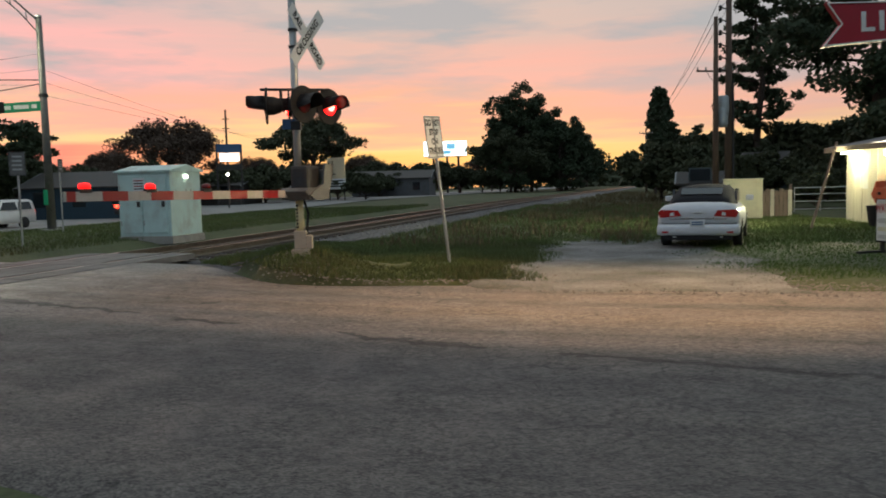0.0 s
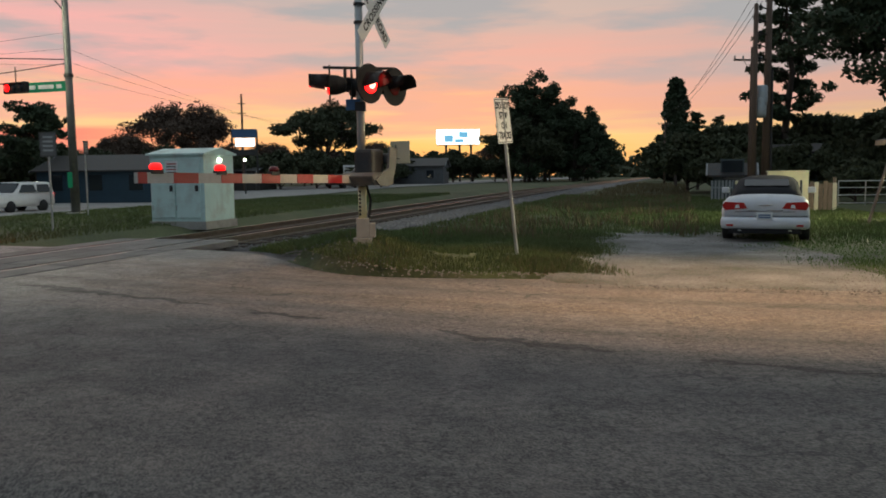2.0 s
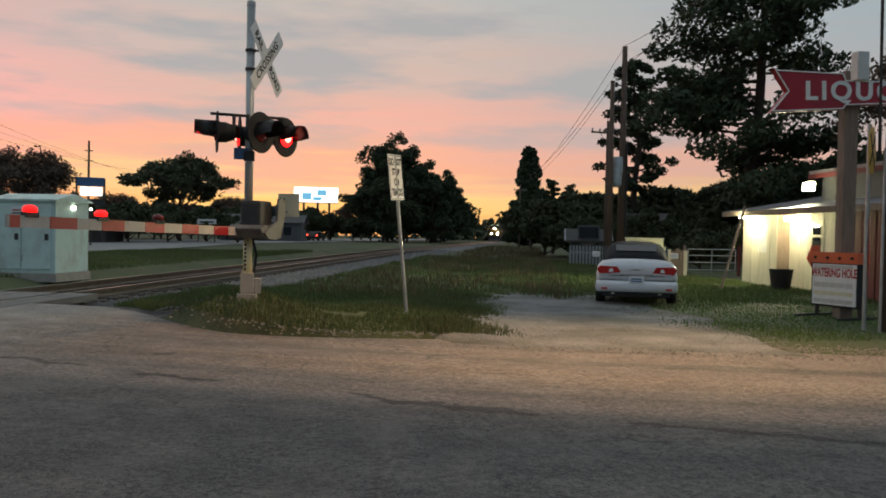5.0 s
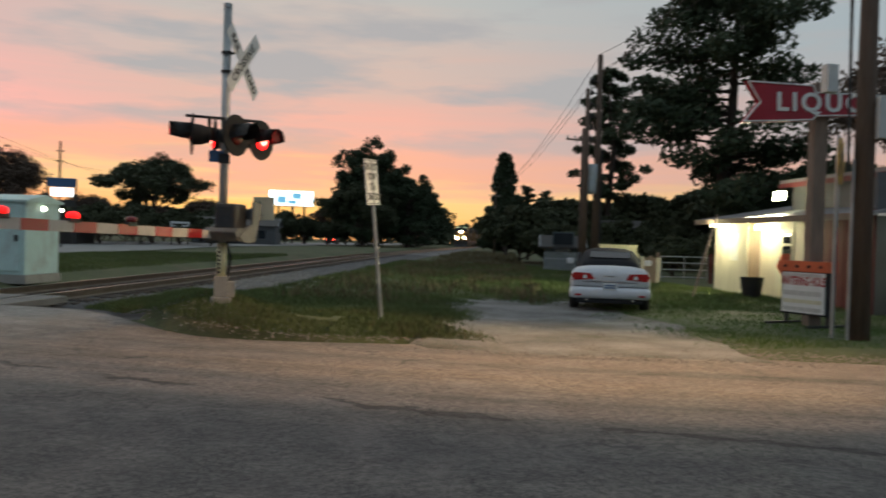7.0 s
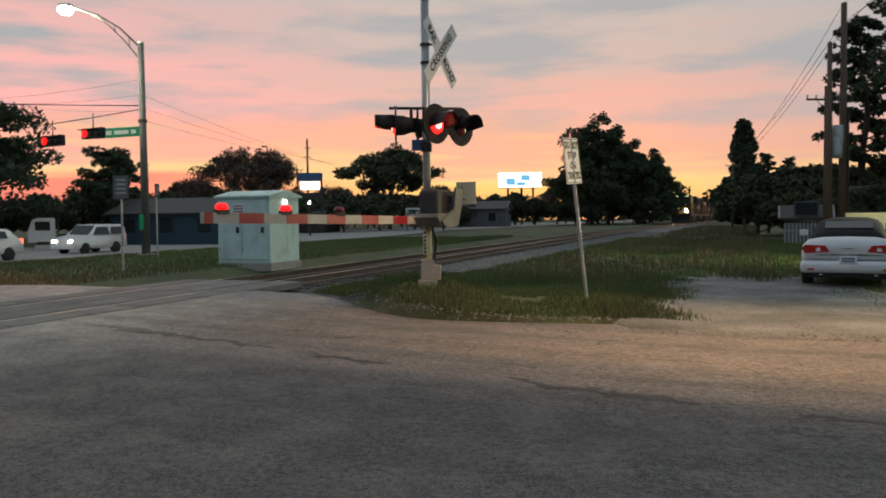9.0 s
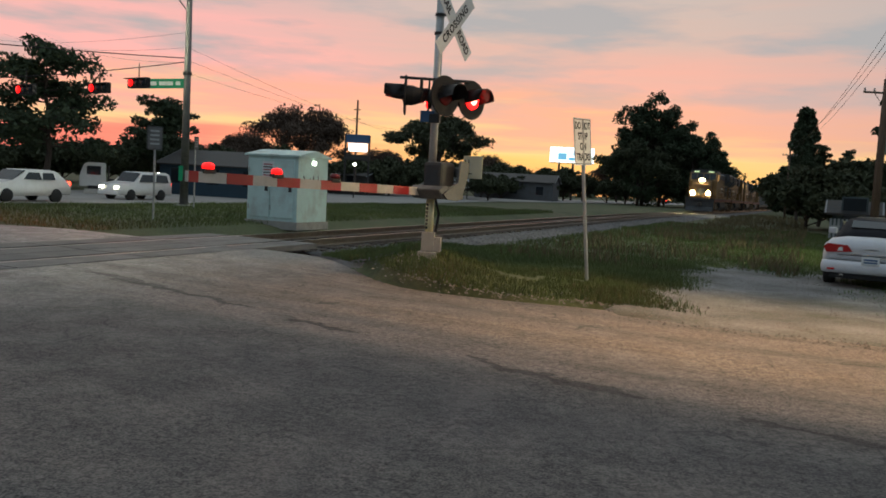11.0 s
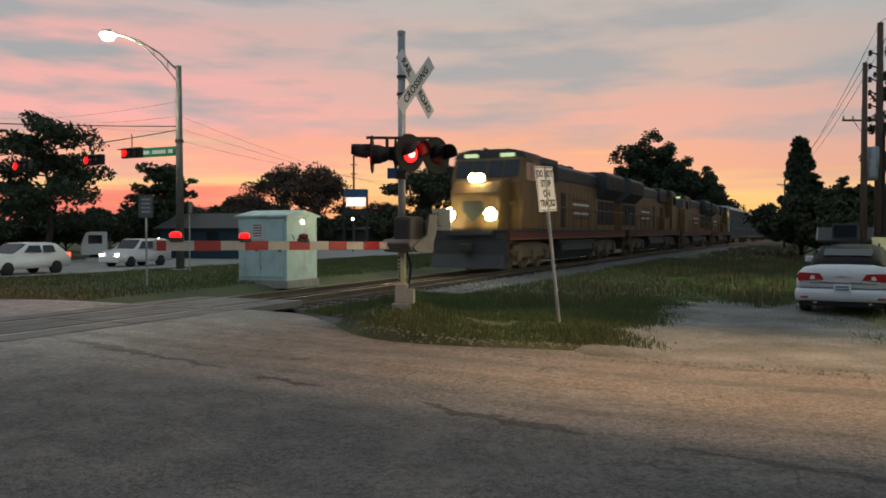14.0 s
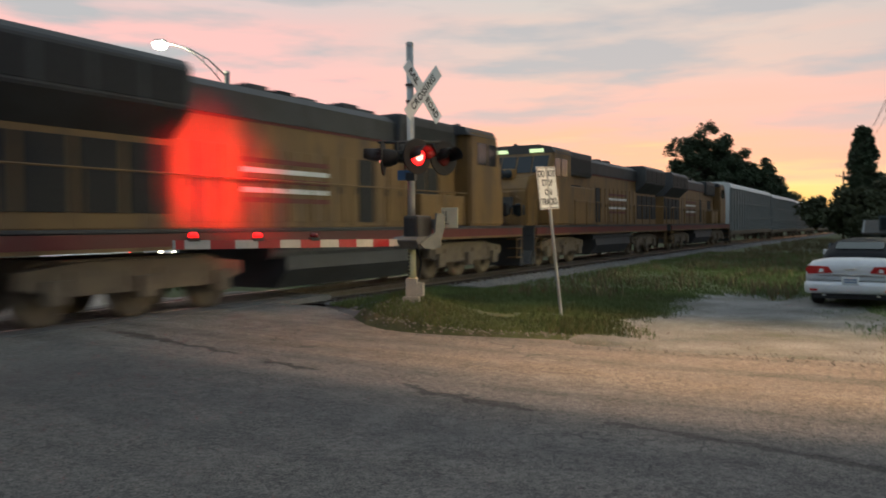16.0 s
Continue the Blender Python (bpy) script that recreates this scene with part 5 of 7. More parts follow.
build_cabinet()
build_lamp_pole()
build_span()
sign_post("road_sign", "white stop-warning sign on a leaning steel post in grass", 1.90, 13.77, 0.0, 2.52, ("DO NOT", "STOP", "ON", "TRACKS"), 61, 0.60, 0.74, (-0.26, 0.0))
sign_post("road_sign", "weathered sign seen beyond the railway on a thin post", -9.79, 22.6, -0.08, 2.60, (), 14, 0.42, 0.66)
sign_post("road_sign", "small sign on a pale post by the highway", -12.1, 30.6, -0.08, 2.7, (), 80, 0.3, 0.5)
small_car("hatchback", "white hatchback waiting at the signals with lights on", "car", -22.9, 35.9, -0.53, 162, CARWHITE, 4.3, 1.78, 1.52)
small_car("box_wagon", "white box-shaped wagon waiting with headlights on", "car", -21.9, 45.0, -0.54, 160, CARWHITE, 3.9, 1.70, 1.62, True)
def build_flatbed():
    t = thing("flatbed_truck", "small white flatbed truck parked behind the waiting cars", "truck", -28.4, 55.3, -0.6, 118)
    bm = bm_prism([(0.9, 0.45), (2.6, 0.45), (2.62, 1.15), (2.35, 1.95), (2.1, 2.1), (0.95, 2.1)], "x", -0.95, 0.95)
    bmesh.ops.bevel(bm, geom=bm.edges[:], offset=0.05, segments=2, affect="EDGES")
    cab = part("cab", bm, CARWHITE, t, "white truck cab")
    part("windscreen", bm_prism([(2.64, 1.2), (2.40, 1.9), (2.36, 1.88), (2.60, 1.18)], "x", -0.82, 0.82), GLASSDARK, cab)
    for sx in (-1, 1):
        part("side_window", bm_box(*sorted((sx * 0.94, sx * 0.965)), 1.25, 2.15, 1.25, 1.85, 0.01), GLASSDARK, cab)
        part("headlight", bm_box(*sorted((sx * 0.55, sx * 0.85)), 2.58, 2.64, 0.72, 0.92, 0.01), CHROME, cab)
        for y in (-1.7, 1.7):
            part("wheel", bm_lathe([(0.2, -0.02), (0.36, 0.0), (0.38, 0.03), (0.38, 0.2), (0.35, 0.22), (0.0, 0.2)], 20, None, pose(sx * 0.72, y, 0.38, 0, 90 * sx, 0)), TYRE, t)
    part("bed", bm_box(-1.0, 1.0, -2.6, 0.8, 0.85, 1.0, 0.02), DARKMETAL, t)
    part("headboard", bm_box(-1.0, 1.0, 0.72, 0.8, 1.0, 1.9, 0.01), DARKMETAL, t)
    part("chassis", bm_box(-0.45, 0.45, -2.4, 2.3, 0.5, 0.85), DARKMETAL, t)
    b = thing("concrete_barrier", "pale concrete barrier block lying by the highway", "barrier", -26.7, 49.2, -0.60, 25)
    part("block", bm_prism([(-0.28, 0.0), (0.28, 0.0), (0.24, 0.2), (0.12, 0.42), (-0.12, 0.42), (-0.24, 0.2)], "x", -0.7, 0.7), CONCRETE, b)


build_flatbed()
MOVER = small_car("saloon", "dark saloon driving along the highway with tail lamps lit", "car", -20, 70, -0.1, -17, DARKMETAL, 4.6, 1.8, 1.45)
low_house("house", "low blue house with pale gable boards", -22.0, 60.5, -0.55, -10, 9, 6, 2.3, 3.3, BLUEWALL)
low_house("house", "dim low building behind the cabinet", -20.0, 84.0, -0.25, -14, 9, 5, 1.9, 2.5, DARKWALL)
low_house("house", "long low grey building in the distance", -2.0, 118.0, -0.4, -8, 11, 7, 2.6, 3.6, SHOPGREY)


def build_signboards():
    t = thing("pole_sign", "lit white sign panel between two steel posts", "sign", -16.8, 79.0, -0.15, 12)
    for sx in (-1.15, 1.15):
        part("post", bm_box(sx - 0.09, sx + 0.09, -0.09, 0.09, 0, 5.75, 0.01), DARKMETAL, t)
    part("top_board", bm_box(-1.15, 1.15, -0.12, 0.12, 5.0, 5.8, 0.02), BLUEBOX, t, "dark blue top board")
    part("lit_panel", bm_box(-0.85, 0.95, -0.18, -0.08, 4.15, 4.92, 0.02), PANEL_LIT, t, "glowing white panel")
    part("lower_board", bm_box(-1.1, 1.1, -0.1, 0.1, 3.3, 3.85, 0.02), DARKMETAL, t)
    p = thing("utility_pole", "thin wooden pole beside the lit sign", "utility pole", -17.1, 79.6, -0.2)
    part("shaft", bm_tube((0, 0, 0), (0, 0, 9.2), 0.13, 0.09, 12), POLEWOOD, p)
    for z in (8.3, 7.4):
        part("bracket", bm_tube((-0.35, 0, z), (0.35, 0, z), 0.04, 0.04, 8), DARKMETAL, p)
    b = thing("billboard", "lit wide billboard on steel posts with a pale blue picture", "billboard", 6.6, 150.5, -0.6, 0)
    part("panel", bm_box(-3.95, 3.95, -0.15, 0.15, 6.95, 9.65, 0.03), PANEL_LIT, b, "glowing panel")
    for x0, x1, z0, z1, mt in ((-2.5, -0.9, 7.4, 8.6, BLUEBOX), (0.2, 1.8, 8.2, 9.2, BLUEBOX), (-0.6, 1.0, 7.3, 7.9, YELLOWSIGN)):
        part("picture_patch", bm_box(x0, x1, -0.17, -0.15, z0, z1, 0.01), mat("printed_blue", (0.25, 0.55, 0.75), 0.5, 0, 3, 0.2, 0, None, 0, (0.25, 0.6, 0.9), 0.7), b)
    for x in (-2.2, 0.3, 2.4):
        part("post", bm_tube((x, 0.3, 0), (x, 0.3, 7.2), 0.2, 0.2, 10), DARKMETAL, b)
    part("catwalk", bm_box(-3.9, 3.9, -0.9, -0.2, 6.75, 6.83), DARKMETAL, b)
    s = thing("notice_board", "small white board sign by the highway", "sign", -7.4, 88, -0.3, 8)
    for sx in (-0.8, 0.8):
        part("post", bm_box(sx - 0.06, sx + 0.06, -0.05, 0.05, 0, 2.6), DARKMETAL, s)
    part("board", bm_box(-0.95, 0.95, -0.08, 0.0, 1.3, 2.5, 0.02), WHITE, s)
    for k in range(3):
        part("writing_bar", bm_box(-0.7, 0.7, -0.09, -0.08, 1.55 + 0.3 * k, 1.68 + 0.3 * k), BLACK, s)
    l = thing("yard_lamp", "lit lamp on a short post beyond the highway", "lamp", -14.0, 66.0, -0.2)
    part("post", bm_tube((0, 0, 0), (0, 0, 2.6), 0.06, 0.05, 10), DARKMETAL, l)
    part("globe", bm_lathe([(0.0, 2.62), (0.08, 2.65), (0.10, 2.72), (0.08, 2.79), (0.0, 2.82)], 16), LAMPWHITE, l, "glowing globe", True)
    copy_thing(l, pose(-23.5, 51.0, -1.75))


build_signboards()


# ---------------------------------------------------------------- trees
def leaf_cloud(clumps, size, per, rnd, flat=0.6):
    """Small blades scattered about clump centres; one joined crown."""
    vs, fs = [], []
    for (cx, cy, cz), r in clumps:
        for _ in range(per):
            while True:
                d = Vector((rnd.uniform(-1, 1), rnd.uniform(-1, 1), rnd.uniform(-1, 1)))
                if d.length < 1:
                    break
            p = Vector((cx, cy, cz)) + Vector((d.x * r, d.y * r, d.z * r * flat))
            a = Vector((rnd.uniform(-1, 1), rnd.uniform(-1, 1), rnd.uniform(-1, 1))).normalized()
            b = a.cross(Vector((rnd.uniform(-1, 1), rnd.uniform(-1, 1), rnd.uniform(-1, 1)))).normalized()
            s = size * rnd.uniform(0.6, 1.4)
            k = len(vs)
            vs += [p - a * s, p + b * s * 0.42, p + a * s, p - b * s * 0.42]
            fs.append((k, k + 1, k + 2, k + 3))
    me = bpy.data.meshes.new("crown")
    me.from_pydata([tuple(v) for v in vs], [], fs)
    return me


def tree(name, label, seed, height, spread, kind, per=70, size=0.16, low=0.32):
    """kind: pine (bare trunk, layered clumps), dense (to the ground), oak (round), bare (twigs)."""
    rnd = random.Random(seed)
    t = thing(name, label, "tree")
    trunk = bmesh.new()
    bend = [Vector((0, 0, -0.3))]
    steps = 7
    for k in range(1, steps + 1):
        bend.append(Vector((rnd.uniform(-0.02, 0.02) * height, rnd.uniform(-0.02, 0.02) * height, height * (0.96 if kind in ("pine", "dense") else 0.62) * k / steps)))
    r0 = 0.018 * height + 0.08
    for k in range(steps):
        bm_tube(bend[k], bend[k + 1], r0 * (1 - k / (steps + 1)), r0 * (1 - (k + 1) / (steps + 1)), 10, trunk)
    clumps = []

    def limb(a, b, r, depth):
        b.z = min(b.z, height * (0.95 - 0.28 * min(1.0, (b.xy.length / spread)) ** 2))
        bm_tube(a, b, r, r * 0.5, 6, trunk)
        if depth:
            for _ in range(3 if kind != "bare" else 4):
                m = a.lerp(b, rnd.uniform(0.4, 1.0))
                d = (b - a).normalized() + Vector((rnd.uniform(-0.8, 0.8), rnd.uniform(-0.8, 0.8), rnd.uniform(-0.3, 0.7)))
                limb(m, m + d.normalized() * (b - a).length * rnd.uniform(0.4, 0.7), r * 0.5, depth - 1)
        clumps.append((tuple(b), 0))

    if kind in ("pine", "dense"):
        lo = low if kind == "pine" else 0.03
        n = int(38 + 130 * (0.32 - low) if kind == "pine" else 95)
        for k in range(n):
            f = lo + (0.98 - lo) * (k + rnd.random()) / n
            if kind == "pine":
                reach = spread * (0.55 + 0.45 * math.sin(math.pi * min(1, (f - lo) / (1 - lo) * 0.8 + 0.25))) * rnd.uniform(0.55, 1.1)
            else:
                reach = spread * (1.02 - f) ** 0.75 * rnd.uniform(0.72, 1.06)
            a = rnd.uniform(0, 2 * math.pi)
            z = f * height
            p = Vector((0, 0, z * 0.97))
            q = p + Vector((math.cos(a) * reach, math.sin(a) * reach, height * rnd.uniform(-0.01, 0.05)))
            bm_tube(p, q, 0.05 + 0.004 * height * (1 - f), 0.02, 5, trunk)
            for w in ((0.45, 0.7, 1.0) if kind == "pine" else (0.35, 0.65, 0.95)):
                c = p.lerp(q, w) + Vector((rnd.uniform(-0.4, 0.4), rnd.uniform(-0.4, 0.4), rnd.uniform(-0.1, 0.3)))
                clumps.append((tuple(c), spread * rnd.uniform(0.16, 0.27)))
        clumps.append(((0, 0, height * 0.97), spread * 0.16))
    else:
        for k in range(15):
            a = 2 * math.pi * k / 11 + rnd.uniform(-0.2, 0.2)
            f = rnd.uniform(0.04, 0.5) if kind == "bush" else rnd.uniform(0.25, 0.62)
            p = Vector((0, 0, f * height * 0.95))
            up = rnd.uniform(0.25, 0.42) * height
            q = p + Vector((math.cos(a) * spread * rnd.uniform(0.45, 0.85), math.sin(a) * spread * rnd.uniform(0.45, 0.85), up * (1.0 if k % 2 else 0.6)))
            q.z = min(q.z, height * 0.93)
            limb(p, q, 0.05 + 0.006 * height, 2)
        for _ in range(26):
            a, f = rnd.uniform(0, 2 * math.pi), rnd.uniform(0.5, 0.95)
            w = spread * rnd.uniform(0.0, 0.62) * (1.05 - f) ** 0.5 * 1.3
            clumps.append(((math.cos(a) * w, math.sin(a) * w, f * height), 0))
        ends = [c for c, _ in clumps]
        clumps = [(c, spread * rnd.uniform(0.13, 0.22)) for c in ends]
    part("trunk", trunk, BARK, t, "dark bark trunk and limbs")
    me = leaf_cloud(clumps, size, per, rnd, 0.6 if kind == "pine" else 0.85)
    me.materials.append(NEEDLES if kind in ("pine", "dense") else (TWIGS if kind == "bare" else LEAVES))
    c = new("crown", me)
    c.parent = t
    tagged(c, "dark leafy crown" if kind != "bare" else "fine brown twigs")
    return t


def massed_tree(name, label, seed, lobes, clump=1.0, count=90, per=80, size=0.26, trunk_r=0.35):
    """A tree whose crown is a heap of leafy lobes (dx, z, half width, half height), ragged at the edge."""
    rnd = random.Random(seed)
    t = thing(name, label, "tree")
    top = max(z + h for _, z, _, h in lobes)
    trunk = bm_tube((0, 0, -0.5), (0.2, 0, top * 0.8), trunk_r, trunk_r * 0.3, 10)
    clumps = []
    area = sum(w * h for _, _, w, h in lobes)
    for dx, z, w, h in lobes:
        bm_tube((0.1, 0, max(z - h, top * 0.15)), (dx, rnd.uniform(-w, w) * 0.3, z), trunk_r * 0.4, 0.06, 6, trunk)
        for _ in range(max(6, int(count * w * h / area))):
            d = Vector((rnd.gauss(0, 1), rnd.gauss(0, 1), rnd.gauss(0, 1))).normalized() * rnd.uniform(0.35, 1.0) ** 0.6
            c = Vector((dx + d.x * w * 0.9, d.y * w * 0.9, z + d.z * h * 0.92))
            clumps.append((tuple(c), clump * rnd.uniform(0.5, 1.15)))
            if rnd.random() < 0.3:
                bm_tube((dx * 0.5, 0, max(c.z - 1.5, 1.0)), tuple(c), 0.07, 0.03, 4, trunk)
    part("trunk", trunk, BARK, t, "dark bark trunk and limbs")
    me = leaf_cloud(clumps, size, per, rnd, 0.75)
    me.materials.append(NEEDLES)
    tagged(new("crown", me), "dark ragged evergreen crown").parent = t
    return t


def put(t, x, y, z=None, rz=0, s=1.0):
    t.matrix_world = pose(x, y, ground_z(x, y) if z is None else z, 0, 0, rz) @ Matrix.Scale(s, 4)
    return t


def build_trees():
    # tall group left of the railway
    put(massed_tree("pine_tree", "tall dense dark pine beside the railway", 11,
                    ((0.9, 13.9, 3.9, 3.6), (-2.4, 12.6, 2.6, 3.0), (4.0, 12.4, 2.6, 3.0), (-3.0, 8.8, 2.2, 3.0), (4.2, 9.8, 2.2, 3.0), (0.3, 9.4, 4.8, 6.4), (0.4, 3.4, 5.4, 3.4)), 1.15, 230, 85, 0.25), 16.9, 129)
    put(massed_tree("pine_tree", "dark lumpy evergreen crowding the tall pine", 13,
                    ((-1.0, 11.2, 2.4, 3.0), (1.6, 9.9, 2.4, 2.8), (0.8, 6.6, 4.0, 4.8), (3.9, 7.2, 2.2, 2.8), (1.8, 2.9, 5.0, 3.0), (5.8, 4.4, 2.2, 2.6)), 1.1, 170, 80, 0.25), 24.4, 131.5)
    b = put(tree("broadleaf_tree", "dark full evergreen tree in a trackside row", 12, 14.0, 6.0, "bush", 110, 0.28), 20.5, 136)
    tagged(b, group="trackside trees")
    for x, y, s, r in ((26.5, 141, 0.80, 40), (28.6, 148, 0.82, 100), (29.8, 156, 0.80, 160), (33.5, 168, 0.76, 220), (37.0, 182, 0.72, 10), (41.5, 200, 0.70, 60),
                       (46.5, 220, 0.70, 130), (16.0, 127, 0.72, 80), (52.5, 245, 0.72, 20)):
        c = copy_thing(b, pose(0, 0, 0))
        put(c, x, y, None, r, s)
    put(tree("cypress_tree", "tall narrow dark evergreen beside the railway", 21, 15.0, 3.5, "dense", 170, 0.34), 39.0, 124.9)
    bush = put(tree("shrub", "dark rounded shrub thicket below the evergreen", 22, 6.5, 4.2, "bush", 60, 0.3), 41.0, 123.0)
    tagged(bush, group="thicket shrubs")
    for x, y, s in ((43.5, 120, 1.15), (47, 112, 1.1), (50, 104, 1.2), (46, 96, 0.9), (44, 86, 0.95), (41, 78, 0.9), (38, 70, 0.9), (34, 64, 0.8), (52, 84, 1.3),
                    (31, 58, 0.7), (45, 66, 1.3), (40, 52, 1.2), (36, 46, 1.1), (19.0, 44.5, 0.42), (21.5, 46, 0.45), (17.8, 47, 0.40), (24.5, 45, 0.42), (20.0, 37.0, 0.3), (22.5, 36.0, 0.36), (25.0, 47.5, 0.5), (17.5, 53, 0.6), (20.5, 56, 0.7), (24.3, 59, 0.75), (27.0, 55.5, 0.8), (30.0, 53, 0.8), (33.0, 50, 0.85)):
        put(copy_thing(bush, pose(0, 0, 0)), x, y, None, x * 37 % 360, s)
    # across the highway
    put(tree("oak_tree", "dark leafy oak beyond the highway", 31, 9.8, 4.6, "oak", 60, 0.24), -10.8, 95)
    t2 = put(tree("bare_tree", "wide bare-twigged tree beyond the highway", 32, 10.6, 5.6, "bare", 46, 0.2), -29, 101)
    tagged(t2, group="bare roadside trees")
    put(tree("pine_tree", "dark pine behind the signal pole", 33, 7.4, 2.7, "pine", 60, 0.2), -29.4, 63.6)
    put(tree("pine_tree", "large dark spreading pine beyond the signals", 34, 9.2, 4.2, "pine", 90, 0.2), -31.4, 51.2)
    for x, y, s, r in ((-37, 104, 0.66, 50), (-20, 108, 0.55, 200), (-44, 96, 0.6, 90), (-14, 120, 0.5, 10), (-8, 150, 0.72, 40), (17, 172, 0.8, 70), (-33, 88, 0.45, 120)):
        put(copy_thing(t2, pose(0, 0, 0)), x, y, None, r, s)
    hedge = put(tree("shrub", "low dark hedge tree along the highway", 35, 5.2, 3.6, "bush", 50, 0.26), -34, 72)
    tagged(hedge, group="highway shrubs")
    rnd = random.Random(8)
    spots = [(-62 + 3.4 * k, 70 + 1.1 * k + rnd.uniform(-4, 4), rnd.uniform(0.5, 0.85)) for k in range(18)] + [(-20 + 3.6 * k, 122 + 2.2 * k + rnd.uniform(-4, 4), rnd.uniform(0.7, 1.05)) for k in range(14)]
    spots += [(-52 + 3 * k, 50 + 2.0 * k, rnd.uniform(0.5, 0.75)) for k in range(7)] + [(-17 + 2.6 * k, 98 + 3 * k, 0.62) for k in range(8)]
    for x, y, s in spots:
        put(copy_thing(hedge, pose(0, 0, 0)), x, y, None, rnd.uniform(0, 360), s)
    # behind the liquor shop
    p1 = put(tree("pine_tree", "towering dark loblolly pine behind the shed", 41, 21.0, 5.6, "pine", 190, 0.2, 0.15), 26.4, 42.3)
    p2 = put(tree("pine_tree", "tall thin pine beyond the utility poles", 42, 14.4, 2.3, "pine", 80, 0.18), 24.9, 55.3)
    put(tree("bare_tree", "leafless spreading tree behind the shop", 44, 11.0, 4.6, "bare", 26, 0.14), 26.5, 27.5)
    put(copy_thing(p2, pose(0, 0, 0)), 21.5, 63, None, 70, 0.42)
    put(copy_thing(p2, pose(0, 0, 0)), 24.5, 78, None, 190, 0.46)
    put(copy_thing(p2, pose(0, 0, 0)), 30.5, 84, None, 250, 0.5)
    # far woods on the skyline, all round
    clumps = []
    for k in range(520):
        a = rnd.uniform(0, 2 * math.pi)
        d = rnd.uniform(260, 340)
        if radians(15.5) < a < radians(20.5):
            continue
        h = rnd.uniform(3, 8) if abs(a) < 1.2 or a > 5.0 else rnd.uniform(4, 10)
        clumps.append(((math.sin(a) * d, math.cos(a) * d, h * 0.5 - 1.5), h))
    me = leaf_cloud(clumps, 1.6, 60, rnd, 0.9)
    me.materials.append(LEAVES)
    tagged(new("far_woods", me), "dark distant belt of woods on the skyline", "woods", kind="stuff")


build_trees()


# ---------------------------------------------------------------- pull-in and liquor shop side
def loft(stations, section, cap=True):
    bm = bmesh.new()
    rings = [[bm.verts.new(p) for p in section(*st)] for st in stations]
    n = len(rings[0])
    for A, B in zip(rings, rings[1:]):
        for i in range(n):
            bm.faces.new((A[i], A[(i + 1) % n], B[(i + 1) % n], B[i]))
    if cap:
        bm.faces.new(rings[0][::-1])
        bm.faces.new(rings[-1])
    return bm


